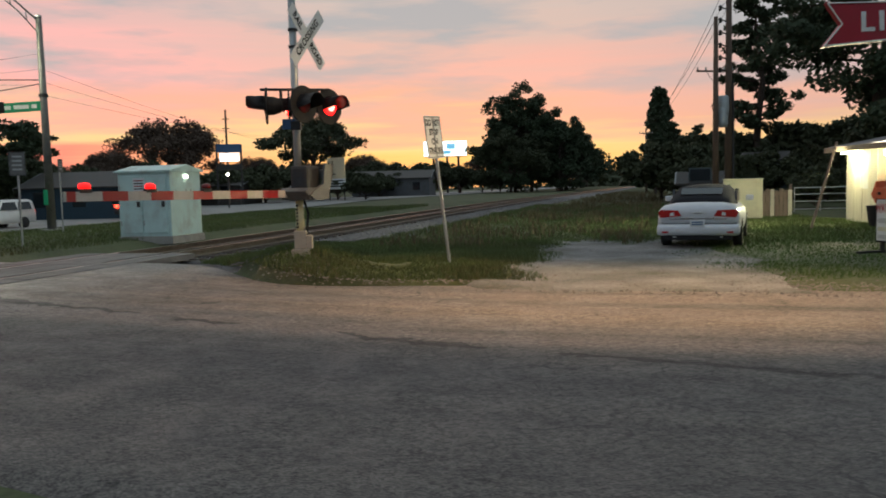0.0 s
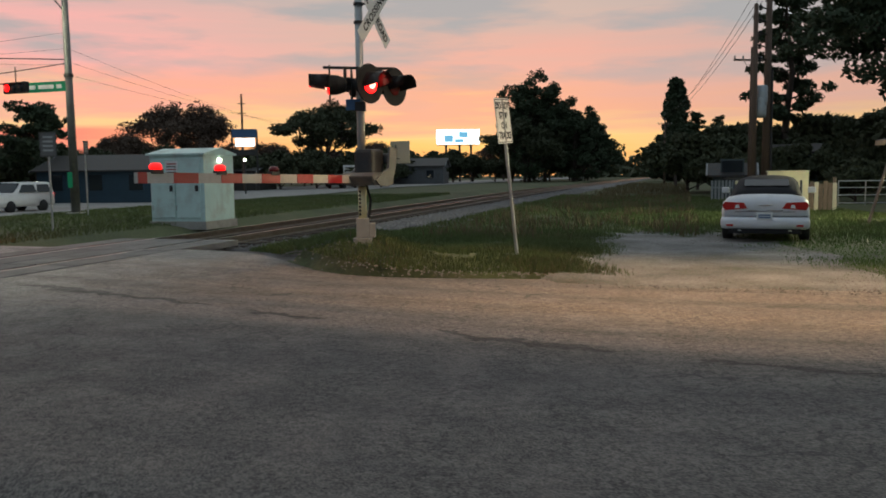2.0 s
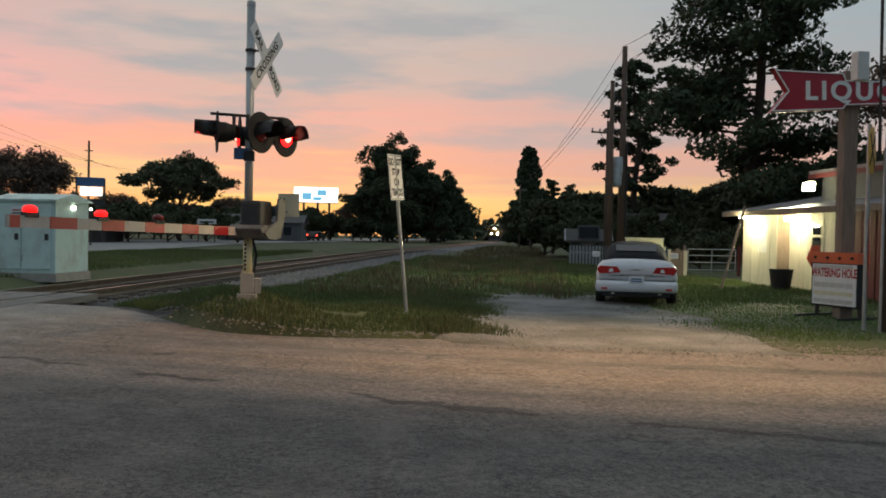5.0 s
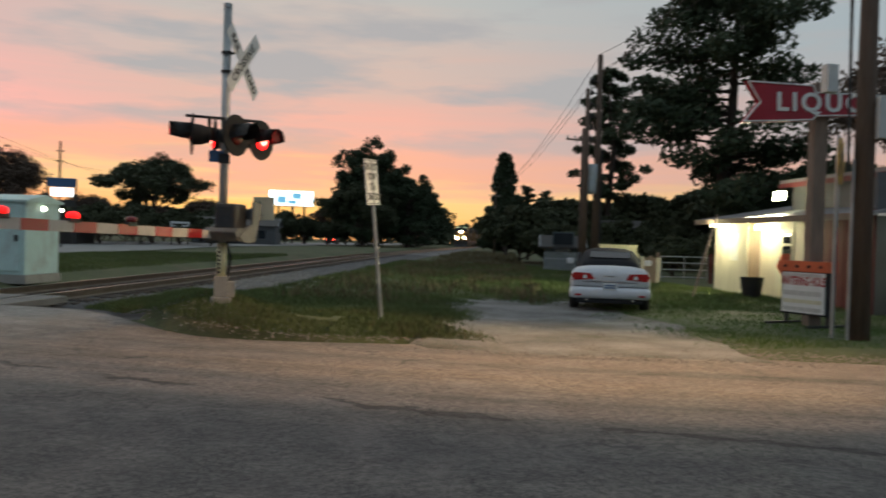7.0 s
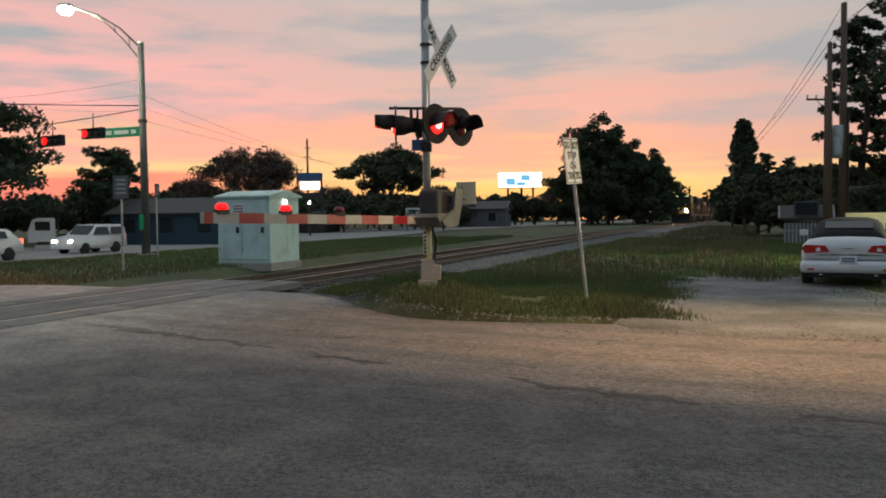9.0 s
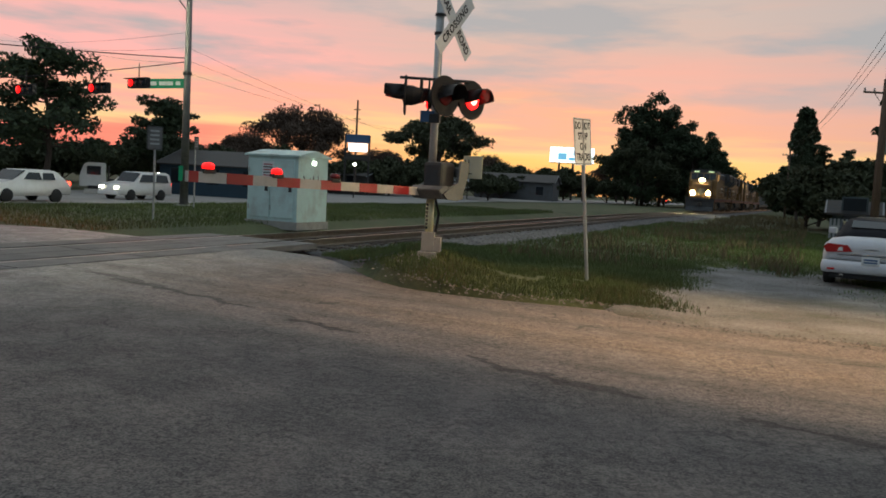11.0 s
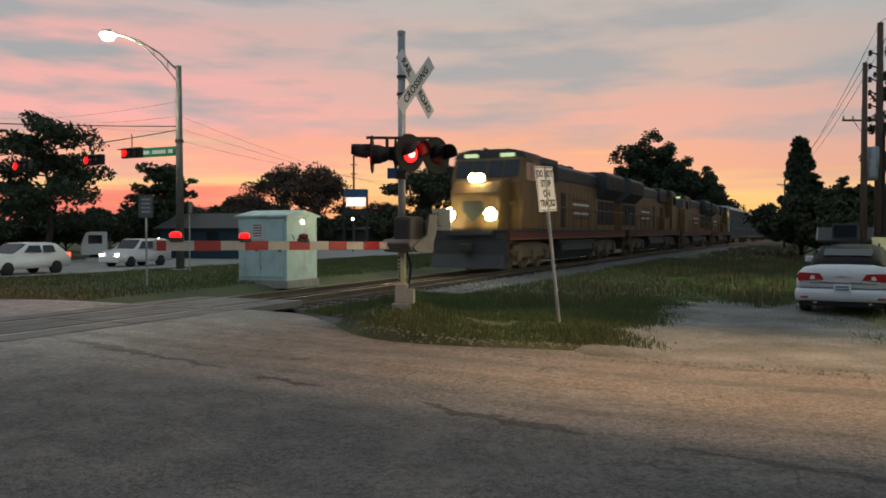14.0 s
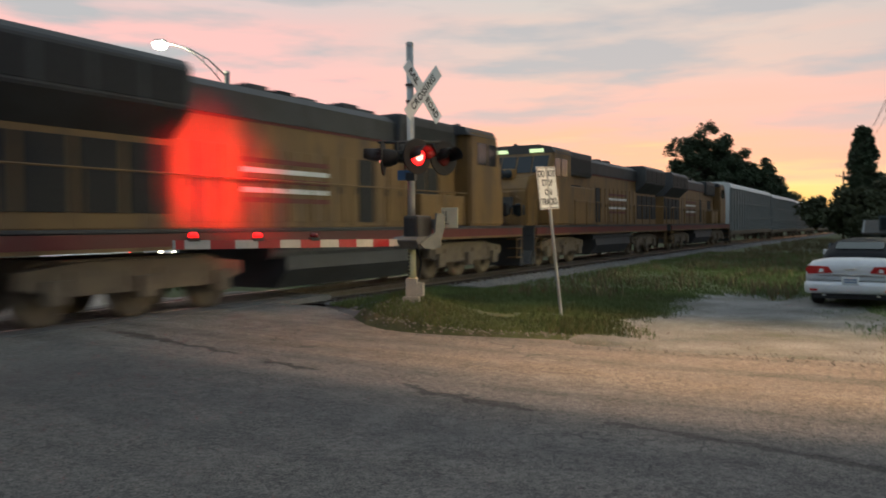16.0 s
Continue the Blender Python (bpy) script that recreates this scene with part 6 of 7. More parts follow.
def build_convertible():
    t = thing("convertible_car", "silver convertible with a black soft top, parked on gravel", "car", 8.56, 19.55, -0.235, -24)

    def sec(y, w, lo, deck):
        half = [(0.0, deck + 0.03), (0.55 * w, deck + 0.02), (0.86 * w, deck - 0.03), (0.97 * w, deck - 0.14), (1.0 * w, deck - 0.34), (0.99 * w, lo + 0.22), (0.93 * w, lo + 0.03), (0.80 * w, lo)]
        return [(x, y, z) for x, z in half] + [(-x, y, z) for x, z in half[::-1][:-1]]

    st = [(-2.50, 0.78, 0.36, 0.84), (-2.47, 0.84, 0.33, 0.93), (-2.36, 0.875, 0.30, 0.99), (-2.0, 0.88, 0.26, 1.0), (-1.4, 0.895, 0.24, 0.985), (-0.6, 0.90, 0.22, 0.96), (0.6, 0.90, 0.22, 0.955),
          (1.3, 0.89, 0.24, 0.91), (1.9, 0.86, 0.26, 0.83), (2.25, 0.80, 0.28, 0.72), (2.4, 0.66, 0.34, 0.60)]
    body = part("body", loft(st, sec), SILVER, t, "silver painted body", True)

    def topsec(y, w, z):
        half = [(0.0, z), (0.55 * w, z - 0.015), (0.85 * w, z - 0.07), (0.97 * w, z - 0.16), (w * 1.10, 0.93)]
        return [(x, y, q) for x, q in half] + [(-x, y, q) for x, q in half[::-1][:-1]]

    top = [(-1.62, 0.70, 1.10), (-1.50, 0.70, 1.17), (-1.05, 0.69, 1.345), (-0.5, 0.68, 1.41), (0.2, 0.67, 1.42), (0.62, 0.64, 1.37), (1.0, 0.62, 1.14)]
    roof = part("soft_top", loft(top, topsec), SOFTTOP, t, "black canvas soft top", True)
    bm = bm_prism([(-1.47, 1.188), (-1.49, 1.200), (-1.14, 1.335), (-1.12, 1.322)], "x", -0.46, 0.46)
    part("rear_window", bm, GLASSDARK, roof, "dark rear glass")
    for sx in (-1, 1):
        bm = bm_prism([(-0.85, 0.99), (0.85, 0.99), (0.42, 1.28), (-0.55, 1.30)], "x", *sorted((sx * 0.70, sx * 0.745)))
        part("side_window", bm, GLASSDARK, roof, "dark side window")
        lampb = part("tail_lamp", bm_prism([(sx * 0.34, 0.735), (sx * 0.80, 0.70), (sx * 0.855, 0.80), (sx * 0.80, 0.875), (sx * 0.42, 0.86)], "y", -2.515, -2.24), TAIL_OFF, t, "red tail lamp cluster")
        part("reverse_lamp", bm_prism([(sx * 0.50, 0.745), (sx * 0.60, 0.74), (sx * 0.58, 0.81), (sx * 0.52, 0.82)], "y", -2.522, -2.50), WHITE, lampb)
        part("mirror", bm_box(*sorted((sx * 0.90, sx * 1.08)), 0.62, 0.74, 0.98, 1.12, 0.03), SILVER, t)
        part("reflector", bm_box(*sorted((sx * 0.62, sx * 0.76)), -2.578, -2.54, 0.36, 0.40, 0.003), TAIL_OFF, t)
        for y in (-1.42, 1.42):
            m = pose(sx * 0.70, y, 0.325, 0, 90 * sx, 0)
            w = part("wheel", bm_lathe([(0.20, -0.02), (0.30, 0.0), (0.328, 0.03), (0.328, 0.18), (0.30, 0.205), (0.21, 0.19)], 28, None, m), TYRE, t, "black tyre", True)
            part("rim", bm_lathe([(0.215, 0.17), (0.21, 0.20), (0.10, 0.18), (0.0, 0.20)], 20, None, m), CHROME, w)
    part("rear_bumper", bm_box(-0.885, 0.885, -2.57, -2.15, 0.30, 0.56, 0.09), SILVER, t, "silver bumper", True)
    part("lower_valance", bm_box(-0.72, 0.72, -2.50, -2.30, 0.20, 0.31, 0.02), BLACK, t)
    part("boot_seam", bm_box(-0.60, 0.60, -2.508, -2.43, 0.662, 0.672), BLACK, t)
    part("chrome_strip", bm_box(-0.36, 0.36, -2.515, -2.44, 0.685, 0.705, 0.004), CHROME, t)
    part("badge", bm_prism([(-0.16, 0.80), (-0.02, 0.785), (0.02, 0.785), (0.16, 0.80), (0.02, 0.81), (-0.02, 0.81)], "y", -2.512, -2.46), CHROME, t, "plain winged badge shape")
    part("brake_light", bm_box(-0.12, 0.12, -2.33, -2.27, 0.985, 1.015, 0.006), TAIL_OFF, t)
    pl = part("number_plate", bm_box(-0.16, 0.16, -2.585, -2.49, 0.505, 0.655, 0.004), WHITE, t, "number plate with plain bars")
    for k in range(2):
        part("plate_bar", bm_box(-0.12, 0.12, -2.589, -2.585, 0.535 + 0.05 * k, 0.565 + 0.05 * k), BLUEBOX, pl)
    for sx in (-1, 1):
        part("exhaust", bm_tube((sx * 0.50, -2.35, 0.26), (sx * 0.50, -2.50, 0.255), 0.04, 0.04, 12), CHROME, t)
    return t


def siding_wall(t, p, q, z0, z1, material, board=0.24, thick=0.12, label=""):
    """A wall of upright boards from p to q, each board its own piece."""
    p, q = Vector(p), Vector(q)
    n = max(1, int((q - p).length / board))
    d = (q - p) / n
    nrm = Vector((d.y, -d.x)).normalized()
    wall = part("wall", bm_prism([tuple(p), tuple(q), tuple(q - nrm * thick), tuple(p - nrm * thick)], "z", z0, z1), material, t, label)
    for k in range(n):
        a, b = p + d * (k + 0.04), p + d * (k + 0.96)
        o = nrm * (0.012 + 0.004 * (k % 3))
        part("board", bm_prism([tuple(a), tuple(b), tuple(b + o), tuple(a + o)], "z", z0, z1), material, wall)
    return wall


def build_shop():
    t = thing("liquor_shop", "cream boarded shop shed with lit eaves and metal roof", "shop building")
    g = -0.26
    A, B = (15.77, 26.4), (15.28, 23.7)          # lit kiosk end
    C, D = (15.62, 23.55), (14.35, 17.2)          # long wall towards the road
    back = Vector((0.975, -0.18))
    siding_wall(t, (19.3, 25.9), A, g, 2.3, SIDING)
    siding_wall(t, A, B, g, 2.3, SIDING, label="bright cream boarded wall")
    siding_wall(t, B, C, g, 2.25, POSTWOOD, 0.3, label="dark weathered corner boards")
    M = (15.05, 20.6)
    siding_wall(t, C, M, g, 2.3, SIDING, label="cream boarded wall")
    siding_wall(t, M, D, g, 2.3, REDWALL, 0.6, label="dark red wall")
    siding_wall(t, D, (20.5, 15.8), g, 3.2, SHOPGREY, 0.3)
    # hatch in the kiosk, door in the long wall
    h = part("hatch", bm_prism([(15.42, 24.3), (15.56, 25.1), (15.515, 25.11), (15.375, 24.31)], "z", 0.85, 1.75), WHITE, t, "pale serving hatch")
    d = part("door", bm_prism([(15.19, 21.3), (15.36, 22.1), (15.315, 22.11), (15.145, 21.31)], "z", g, 1.85), CREAMBOX, t, "cream door with small panes")
    for k in range(3):
        part("door_pane", bm_prism([(15.165, 21.45), (15.275, 21.95), (15.265, 21.955), (15.150, 21.455)], "z", 0.75 + 0.35 * k, 1.02 + 0.35 * k), GLASSDARK, d)
    part("door_lock", bm_tube((15.16, 21.42, 0.72), (15.10, 21.43, 0.72), 0.035, 0.035, 10), DARKMETAL, d)
    # lean-to roof over the lit side
    bm = bmesh.new()
    for (x0, y0), (x1, y1) in (((15.30, 27.0), (13.92, 16.9)),):
        top = [bm.verts.new(v) for v in ((x0, y0, 2.22), (x1, y1, 2.22), (x1 + 4.6, y1 - 0.8, 3.05), (x0 + 4.6, y0 - 0.8, 3.05))]
        low = [bm.verts.new(v.co - Vector((0, 0, 0.09))) for v in top]
        bm.faces.new(top)
        bm.faces.new(low[::-1])
        for i in range(4):
            bm.faces.new((top[i], low[i], low[(i + 1) % 4], top[(i + 1) % 4]))
    part("lean_to_roof", bm, ROOFING, t, "rusty metal lean-to roof")
    part("eave_board", bm_prism([(15.28, 27.0), (13.90, 16.9), (13.94, 16.9), (15.32, 27.0)], "z", 2.05, 2.215), POSTWOOD, t)
    # taller block behind
    body = part("tall_block", bm_prism([(16.6, 23.4), (15.6, 16.6), (22.5, 15.4), (23.5, 22.4)], "z", g, 3.35), SHOPGREY, t, "grey boarded upper wall")
    bm = bm_prism([(16.35, 23.7), (15.3, 16.3), (22.8, 15.0), (23.8, 22.7)], "z", 3.35, 3.47)
    part("flat_roof", bm, ROOFING, t, "dark roof edge")
    part("roof_trim", bm_prism([(16.33, 23.72), (15.28, 16.28), (15.30, 16.27), (16.35, 23.71)], "z", 3.22, 3.36), REDWALL, t)
    # tubes and flood
    k = part("strip_light", bm_prism([(15.45, 26.2), (15.25, 24.9), (15.33, 24.89), (15.53, 26.19)], "z", 1.98, 2.05), TUBE, t, "glowing strip light")
    part("wall_light", bm_box(15.20, 15.36, 22.95, 23.25, 1.86, 2.02, 0.02), TUBE, t, "glowing wall light")
    part("flood_light", bm_prism([(15.45, 22.45), (15.62, 23.0), (15.80, 22.9), (15.63, 22.4)], "z", 2.78, 3.05), TUBE, t, "glowing flood light")
    # awning on posts beside the road end
    aw = part("awning", bm_prism([(13.6, 16.3), (13.3, 14.4), (18.0, 13.6), (18.4, 15.6)], "z", 2.10, 2.16), WHITE, t, "striped tin awning")
    for i in range(9):
        f = i / 9
        part("awning_stripe", bm_prism([(13.3 + 4.7 * f, 14.38 - 0.8 * f), (13.3 + 4.7 * (f + 0.05), 14.38 - 0.8 * (f + 0.05)), (13.3 + 4.7 * (f + 0.05), 14.36 - 0.8 * (f + 0.05)), (13.3 + 4.7 * f, 14.36 - 0.8 * f)], "z", 1.90, 2.12), GREYSIDING, aw)
    for x, y in ((13.45, 14.6), (17.8, 13.9)):
        part("awning_post", bm_tube((x, y, -0.3), (x, y, 2.1), 0.05, 0.05, 10), GALV, t)
    part("canopy_tube", bm_box(14.6, 15.2, 14.9, 15.0, 1.95, 2.02, 0.01), TUBE, t, "glowing tube under the awning")
    # lamps behind those fittings
    lamp("strip_lamp", "POINT", pose(15.02, 25.5, 1.88), 150, (1.0, 0.86, 0.52), 0.25)
    lamp("wall_lamp", "POINT", pose(14.98, 23.0, 1.80), 120, (1.0, 0.84, 0.50), 0.12)
    lamp("flood_lamp", "SPOT", look((15.35, 22.5, 2.85), (11.8, 22.5, -0.2)), 2000, (1.0, 0.86, 0.55), 0.15, 115, 0.6)
    lamp("canopy_lamp", "POINT", pose(14.9, 14.6, 1.85), 25, (1.0, 0.92, 0.75), 0.15)
    b = thing("planter_tub", "dark plastic tub by the shop door", "tub", 14.7, 22.6, -0.25)
    part("tub", bm_lathe([(0.26, 0.0), (0.34, 0.62), (0.36, 0.64), (0.33, 0.64), (0.30, 0.55)], 20), BLACK, b)
    return t


def build_liquor_sign():
    t = thing("liquor_sign", "red arrow-shaped shop sign with white letters on a timber post", "shop sign", 10.75, 14.75, -0.24, -6.5)
    part("post", bm_box(-0.14, 0.14, -0.12, 0.12, 0, 4.85, 0.02), POSTWOOD, t, "thick weathered timber post")
    o = [(-1.78, 0.42), (-0.42, 0.36), (-0.36, 0.22), (1.36, 0.18), (1.36, 0.36), (1.95, 0.0), (1.36, -0.36), (1.36, -0.20), (-0.36, -0.26), (-0.42, -0.34), (-1.85, -0.40), (-1.52, 0.0)]
    m = Matrix.Translation((0.15, -0.20, 4.42)) @ Matrix.Rotation(radians(-1.5), 4, "Y")
    bm = bm_prism(o, "y", -0.02, 0.14)
    bm.transform(m)
    case = part("case", bm, SIGNRED, t, "dark red arrow case")
    for (a, b) in zip(o, o[1:] + o[:1]):
        bm = bm_tube((a[0] * 0.99, -0.035, a[1] * 0.95), (b[0] * 0.99, -0.035, b[1] * 0.95), 0.014, 0.014, 6)
        bm.transform(m)
        part("edge_tube", bm, WHITE, case)
    lettering("lettering", "LIQUOR", 0.5, WHITE, case, m @ Matrix.Translation((-0.05, -0.03, 0)) @ Matrix.Rotation(radians(90), 4, "X"), 0.012, 1.05, 1.25)
    return t


def build_marquee():
    t = thing("portable_sign", "portable letter-board sign with orange arrow top on grass", "sign", 10.68, 14.8, -0.23, -77)
    wide = 0.70
    # local x along the board
    bm = bm_box(-0.78, 0.78, -0.12, 0.12, 0.22, 1.28, 0.02)
    box = part("cabinet", bm, BLACK, t, "black sign box")
    part("face", bm_box(-0.72, 0.72, -0.14, -0.12, 0.26, 1.10, 0.004), WHITE, t, "dirty white letter panel")
    part("face", bm_box(-0.72, 0.72, 0.12, 0.14, 0.26, 1.10, 0.004), WHITE, t)
    lettering("lettering", "WATERING HOLE", 0.25, REDPAINT, t, Matrix.Translation((0, -0.142, 0.88)) @ Matrix.Rotation(radians(90), 4, "X"), 0.002, 0.74)
    for z0, z1, mt in ((1.02, 1.08, ALU), (0.62, 0.72, ALU), (0.46, 0.54, CREAMBOX), (0.30, 0.38, ALU)):
        for k in range(5):
            part("writing_bar", bm_box(-0.66 + k * 0.26, -0.42 + k * 0.26, -0.146, -0.141, z0, z1), mt, t)
    part("top_board", bm_prism([(-0.80, 1.12), (0.80, 1.12), (0.80, 1.34), (-0.80, 1.34)], "y", -0.15, 0.15), ORANGE, t, "orange top board")
    part("arrow", bm_prism([(-0.80, 1.02), (-0.98, 1.20), (-0.80, 1.48)], "y", -0.12, 0.12), ORANGE, t, "orange arrow head")
    for k in range(4):
        part("lamp_socket", bm_tube((-0.6 + 0.4 * k, -0.15, 1.23), (-0.6 + 0.4 * k, -0.19, 1.23), 0.03, 0.03, 10), DARKMETAL, t)
    for sx in (-0.7, 0.7):
        part("leg", bm_box(sx - 0.03, sx + 0.03, -0.04, 0.04, 0.0, 0.24), DARKMETAL, t)
        part("foot", bm_box(sx - 0.04, sx + 0.04, -0.6, 0.6, 0.0, 0.05, 0.01), DARKMETAL, t)
    for ch in t.children:
        ch.data.transform(Matrix.Diagonal((wide, 1, 0.96, 1)) if ch.name[:9] != "lettering" else Matrix.Diagonal((wide, 0.96, 1, 1)))
    return t


def utility_pole(x, y, h, r, label, arm=None, gear=False):
    t = thing("utility_pole", label, "utility pole", x, y, ground_z(x, y) - 0.1)
    part("shaft", bm_tube((0, 0, 0), (0, 0, h), r, r * 0.62, 16), POLEWOOD, t, "dark creosoted wooden shaft", True)
    if arm:
        z, w, ang = arm
        ca, sa = math.cos(radians(ang)), math.sin(radians(ang))
        part("cross_arm", bm_tube((-w * ca, -w * sa, z), (w * ca, w * sa, z), 0.05, 0.05, 6), POSTWOOD, t)
        for f in (-0.95, -0.5, 0.5, 0.95):
            part("insulator", bm_lathe([(0.03, 0), (0.05, 0.04), (0.03, 0.08), (0.045, 0.12), (0, 0.15)], 10, None, pose(f * w * ca, f * w * sa, z + 0.05)), GALV, t)
        part("arm_brace", bm_path([(-w * 0.5 * ca, -w * 0.5 * sa, z), (0, 0, z - 0.6), (w * 0.5 * ca, w * 0.5 * sa, z)], 0.015, 6), DARKMETAL, t)
    if gear:
        for z, dx in ((4.4, -0.34), (5.1, -0.30)):
            tr = part("transformer", bm_lathe([(0.0, z - 0.5), (0.22, z - 0.48), (0.24, z - 0.3), (0.24, z + 0.35), (0.20, z + 0.42), (0.0, z + 0.44)], 20, None, pose(dx, -0.15, -0.2 if dx > -0.32 else 0)), TRANSFORMER, t, "pale grey transformer can", True)
        for k in range(6):
            z = 6.4 + 0.55 * k
            part("insulator_arm", bm_tube((0, 0, z), (-0.42, -0.15, z + 0.10), 0.03, 0.03, 6), DARKMETAL, t)
            part("insulator", bm_lathe([(0.05, -0.1), (0.09, -0.04), (0.05, 0.0), (0.09, 0.06), (0.04, 0.14), (0, 0.15)], 10, None, pose(-0.45, -0.16, z + 0.05)), DARKMETAL, t)
        part("riser", bm_tube((0.16, -0.2, 0), (0.14, -0.14, 6.0), 0.05, 0.05, 8), DARKMETAL, t)
    return t


def build_right_side():
    build_convertible()
    build_shop()
    build_liquor_sign()
    build_marquee()
    # heavy pole by the road; its warm lamp hangs above the view, unseen and assumed
    p = utility_pole(10.02, 12.6, 9.2, 0.19, "thick dark utility pole by the road, with an assumed lamp arm")
    part("meter_box", bm_box(0.02, 0.34, -0.30, -0.20, 3.55, 4.25, 0.02), ALU, p, "pale grey meter box")
    part("conduit", bm_tube((-0.30, -0.10, 0.0), (-0.26, -0.06, 3.2), 0.025, 0.025, 8), GALV, p)
    part("service_box", bm_box(-0.86, -0.64, -0.1, 0.08, 4.30, 4.78, 0.02), ALU, p, "small grey box")
    part("service_riser", bm_path([(-0.32, 0, 3.0), (-0.36, 0, 6.3), (-0.2, 0, 6.6)], 0.03, 8), DARKMETAL, p)
    # arm, head and lens are added as a fixture for the assumed lamp
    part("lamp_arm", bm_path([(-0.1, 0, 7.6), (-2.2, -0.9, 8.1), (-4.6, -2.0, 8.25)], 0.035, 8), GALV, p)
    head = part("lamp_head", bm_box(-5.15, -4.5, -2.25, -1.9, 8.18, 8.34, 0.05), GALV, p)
    part("lamp_lens", bm_box(-5.05, -4.65, -2.2, -1.98, 8.13, 8.18, 0.02), LAMPWHITE, head, "glowing lens of the assumed amber lamp")
    # stretched beam of the unseen lamp, assumed from the amber pool on the road
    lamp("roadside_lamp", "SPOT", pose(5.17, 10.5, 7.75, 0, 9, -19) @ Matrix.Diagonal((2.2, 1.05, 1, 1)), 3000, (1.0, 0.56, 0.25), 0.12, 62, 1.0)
    # yellow round warning sign, nearly edge-on
    y = thing("warning_sign", "round yellow railway warning sign with a black cross, on a post", "road sign", 9.6, 12.73, -0.22, 43)
    part("post", bm_tube((0, 0, 0), (0, 0, 3.5), 0.035, 0.035, 10), GALV, y)
    disc = part("disc", bm_lathe([(0.0, -0.004), (0.40, -0.004), (0.40, 0.004), (0, 0.004)], 32, None, pose(0, -0.05, 3.05, 90, 0, 0)), YELLOWSIGN, y, "yellow reflective disc")
    for a in (45, -45):
        bm = bm_box(-0.38, 0.38, -0.035, 0.035, 0.005, 0.008)
        bm.transform(pose(0, -0.05, 3.05, 90, 0, 0) @ pose(0, 0, 0, 0, 0, a))
        part("cross_bar", bm, BLACK, disc)
    part("reflector_strip", bm_box(-0.03, 0.03, -0.045, -0.035, 0.9, 1.9), REDPAINT, y)
    # poles beyond the car
    q = utility_pole(15.6, 36.4, 10.5, 0.19, "tall wooden utility pole with transformers", None, True)
    utility_pole(15.7, 38.4, 7.3, 0.12, "thin wooden pole with a cross-arm", (6.7, 0.95, 10))
    utility_pole(14.9, 36.1, 8.8, 0.15, "old wooden pole beside the transformer pole")
    utility_pole(27.5, 92.0, 7.5, 0.13, "distant wooden pole with a cross-arm", (6.9, 0.9, 20))
    for k, (dx, z) in enumerate(((0, 10.2), (0.3, 9.6), (-0.3, 9.0))):
        cable((15.6 + dx, 36.4, z), (10.5 + dx, 12.6, 9.0 + 0.3 * k), 0.5, 0.012)
        cable((15.6 + dx, 36.4, z), (27.5 + dx, 92, 7 + 0.2 * k), 1.0, 0.012)
    # cream box, fence pickets, gate, leaning pole
    c = thing("storage_box", "cream enamelled metal storage box standing on grass", "box", 13.35, 29.15, -0.25, -23)
    part("body", bm_box(-0.68, 0.68, -0.4, 0.4, 0.05, 1.45, 0.02), CREAMBOX, c)
    part("lid", bm_box(-0.71, 0.71, -0.43, 0.43, 1.45, 1.50, 0.01), CREAMBOX, c)
    part("vent", bm_box(-0.50, -0.44, -0.42, -0.39, 1.05, 1.3), DARKMETAL, c)
    part("skid", bm_box(-0.6, 0.6, -0.35, 0.35, 0.0, 0.05), TIMBER, c)
    f = thing("board_fence", "short grey weathered board fence beside the gate", "fence", 14.15, 30.2, -0.25, -12)
    for k in range(9):
        part("board", bm_box(0.16 * k, 0.16 * k + 0.14, -0.015, 0.015, 0, 1.05 + 0.05 * math.sin(k * 2.3), 0.004), POSTWOOD if k % 4 else SIDING, f)
    for z in (0.3, 0.85):
        part("rail", bm_box(0, 1.42, 0.016, 0.06, z, z + 0.09), POSTWOOD, f)
    gt = thing("metal_gate", "closed tubular galvanised field gate on grass", "gate", 15.98, 30.7, -0.22, -9)
    W = 1.98
    for z in (0.22, 0.52, 0.80, 1.05):
        part("bar", bm_tube((0.03, 0, z), (W - 0.03, 0, z), 0.022, 0.022, 10), GALV, gt)
    for x in (0.02, W / 2, W - 0.02):
        part("upright", bm_tube((x, 0, 0.12), (x, 0, 1.07), 0.024, 0.024, 10), GALV, gt)
    for x in (-0.12, W + 0.12):
        part("post", bm_tube((x, 0, -0.1), (x, 0, 1.2), 0.06, 0.06, 12), POSTWOOD if x < 0 else REDWALL, gt)
    l = thing("leaning_pole", "long thin timber pole leaning on the eave", "pole", 12.64, 22.47, -0.24)
    part("shaft", bm_tube((0, 0, 0), (0.78, 0.1, 2.5), 0.045, 0.035, 10), POSTWOOD, l)
    # vehicle under the awning, pale drum, caravan and sheds far behind
    small_car("sport_utility_car", "dark sport utility car parked under the shop awning", "car", 15.6, 14.3, -0.24, 98, GRILLE, 4.7, 1.9, 1.9, True, False)
    d = thing("pale_drum", "pale plastic drum standing on grass by the pole", "drum", 11.45, 12.15, -0.24)
    part("drum", bm_lathe([(0.22, 0.0), (0.25, 0.04), (0.29, 0.5), (0.30, 0.62), (0.28, 0.64), (0.0, 0.62)], 24), CREAMBOX, d, "", True)
    low_house("mobile_home", "grey-blue caravan home among dark trees", 24.0, 51.0, -0.3, -32, 2.9, 3.0, 2.6, 3.0, DIMTEAL, windows=1)
    low_house("garden_shed", "small pale shed behind the poles", 16.6, 43.0, -0.25, -20, 1.9, 2.0, 1.3, 1.75, DIMTEAL, windows=1)
    pk = thing("picket_fence", "low pale picket fence by the shed", "fence", 14.9, 41.3, -0.25, -20)
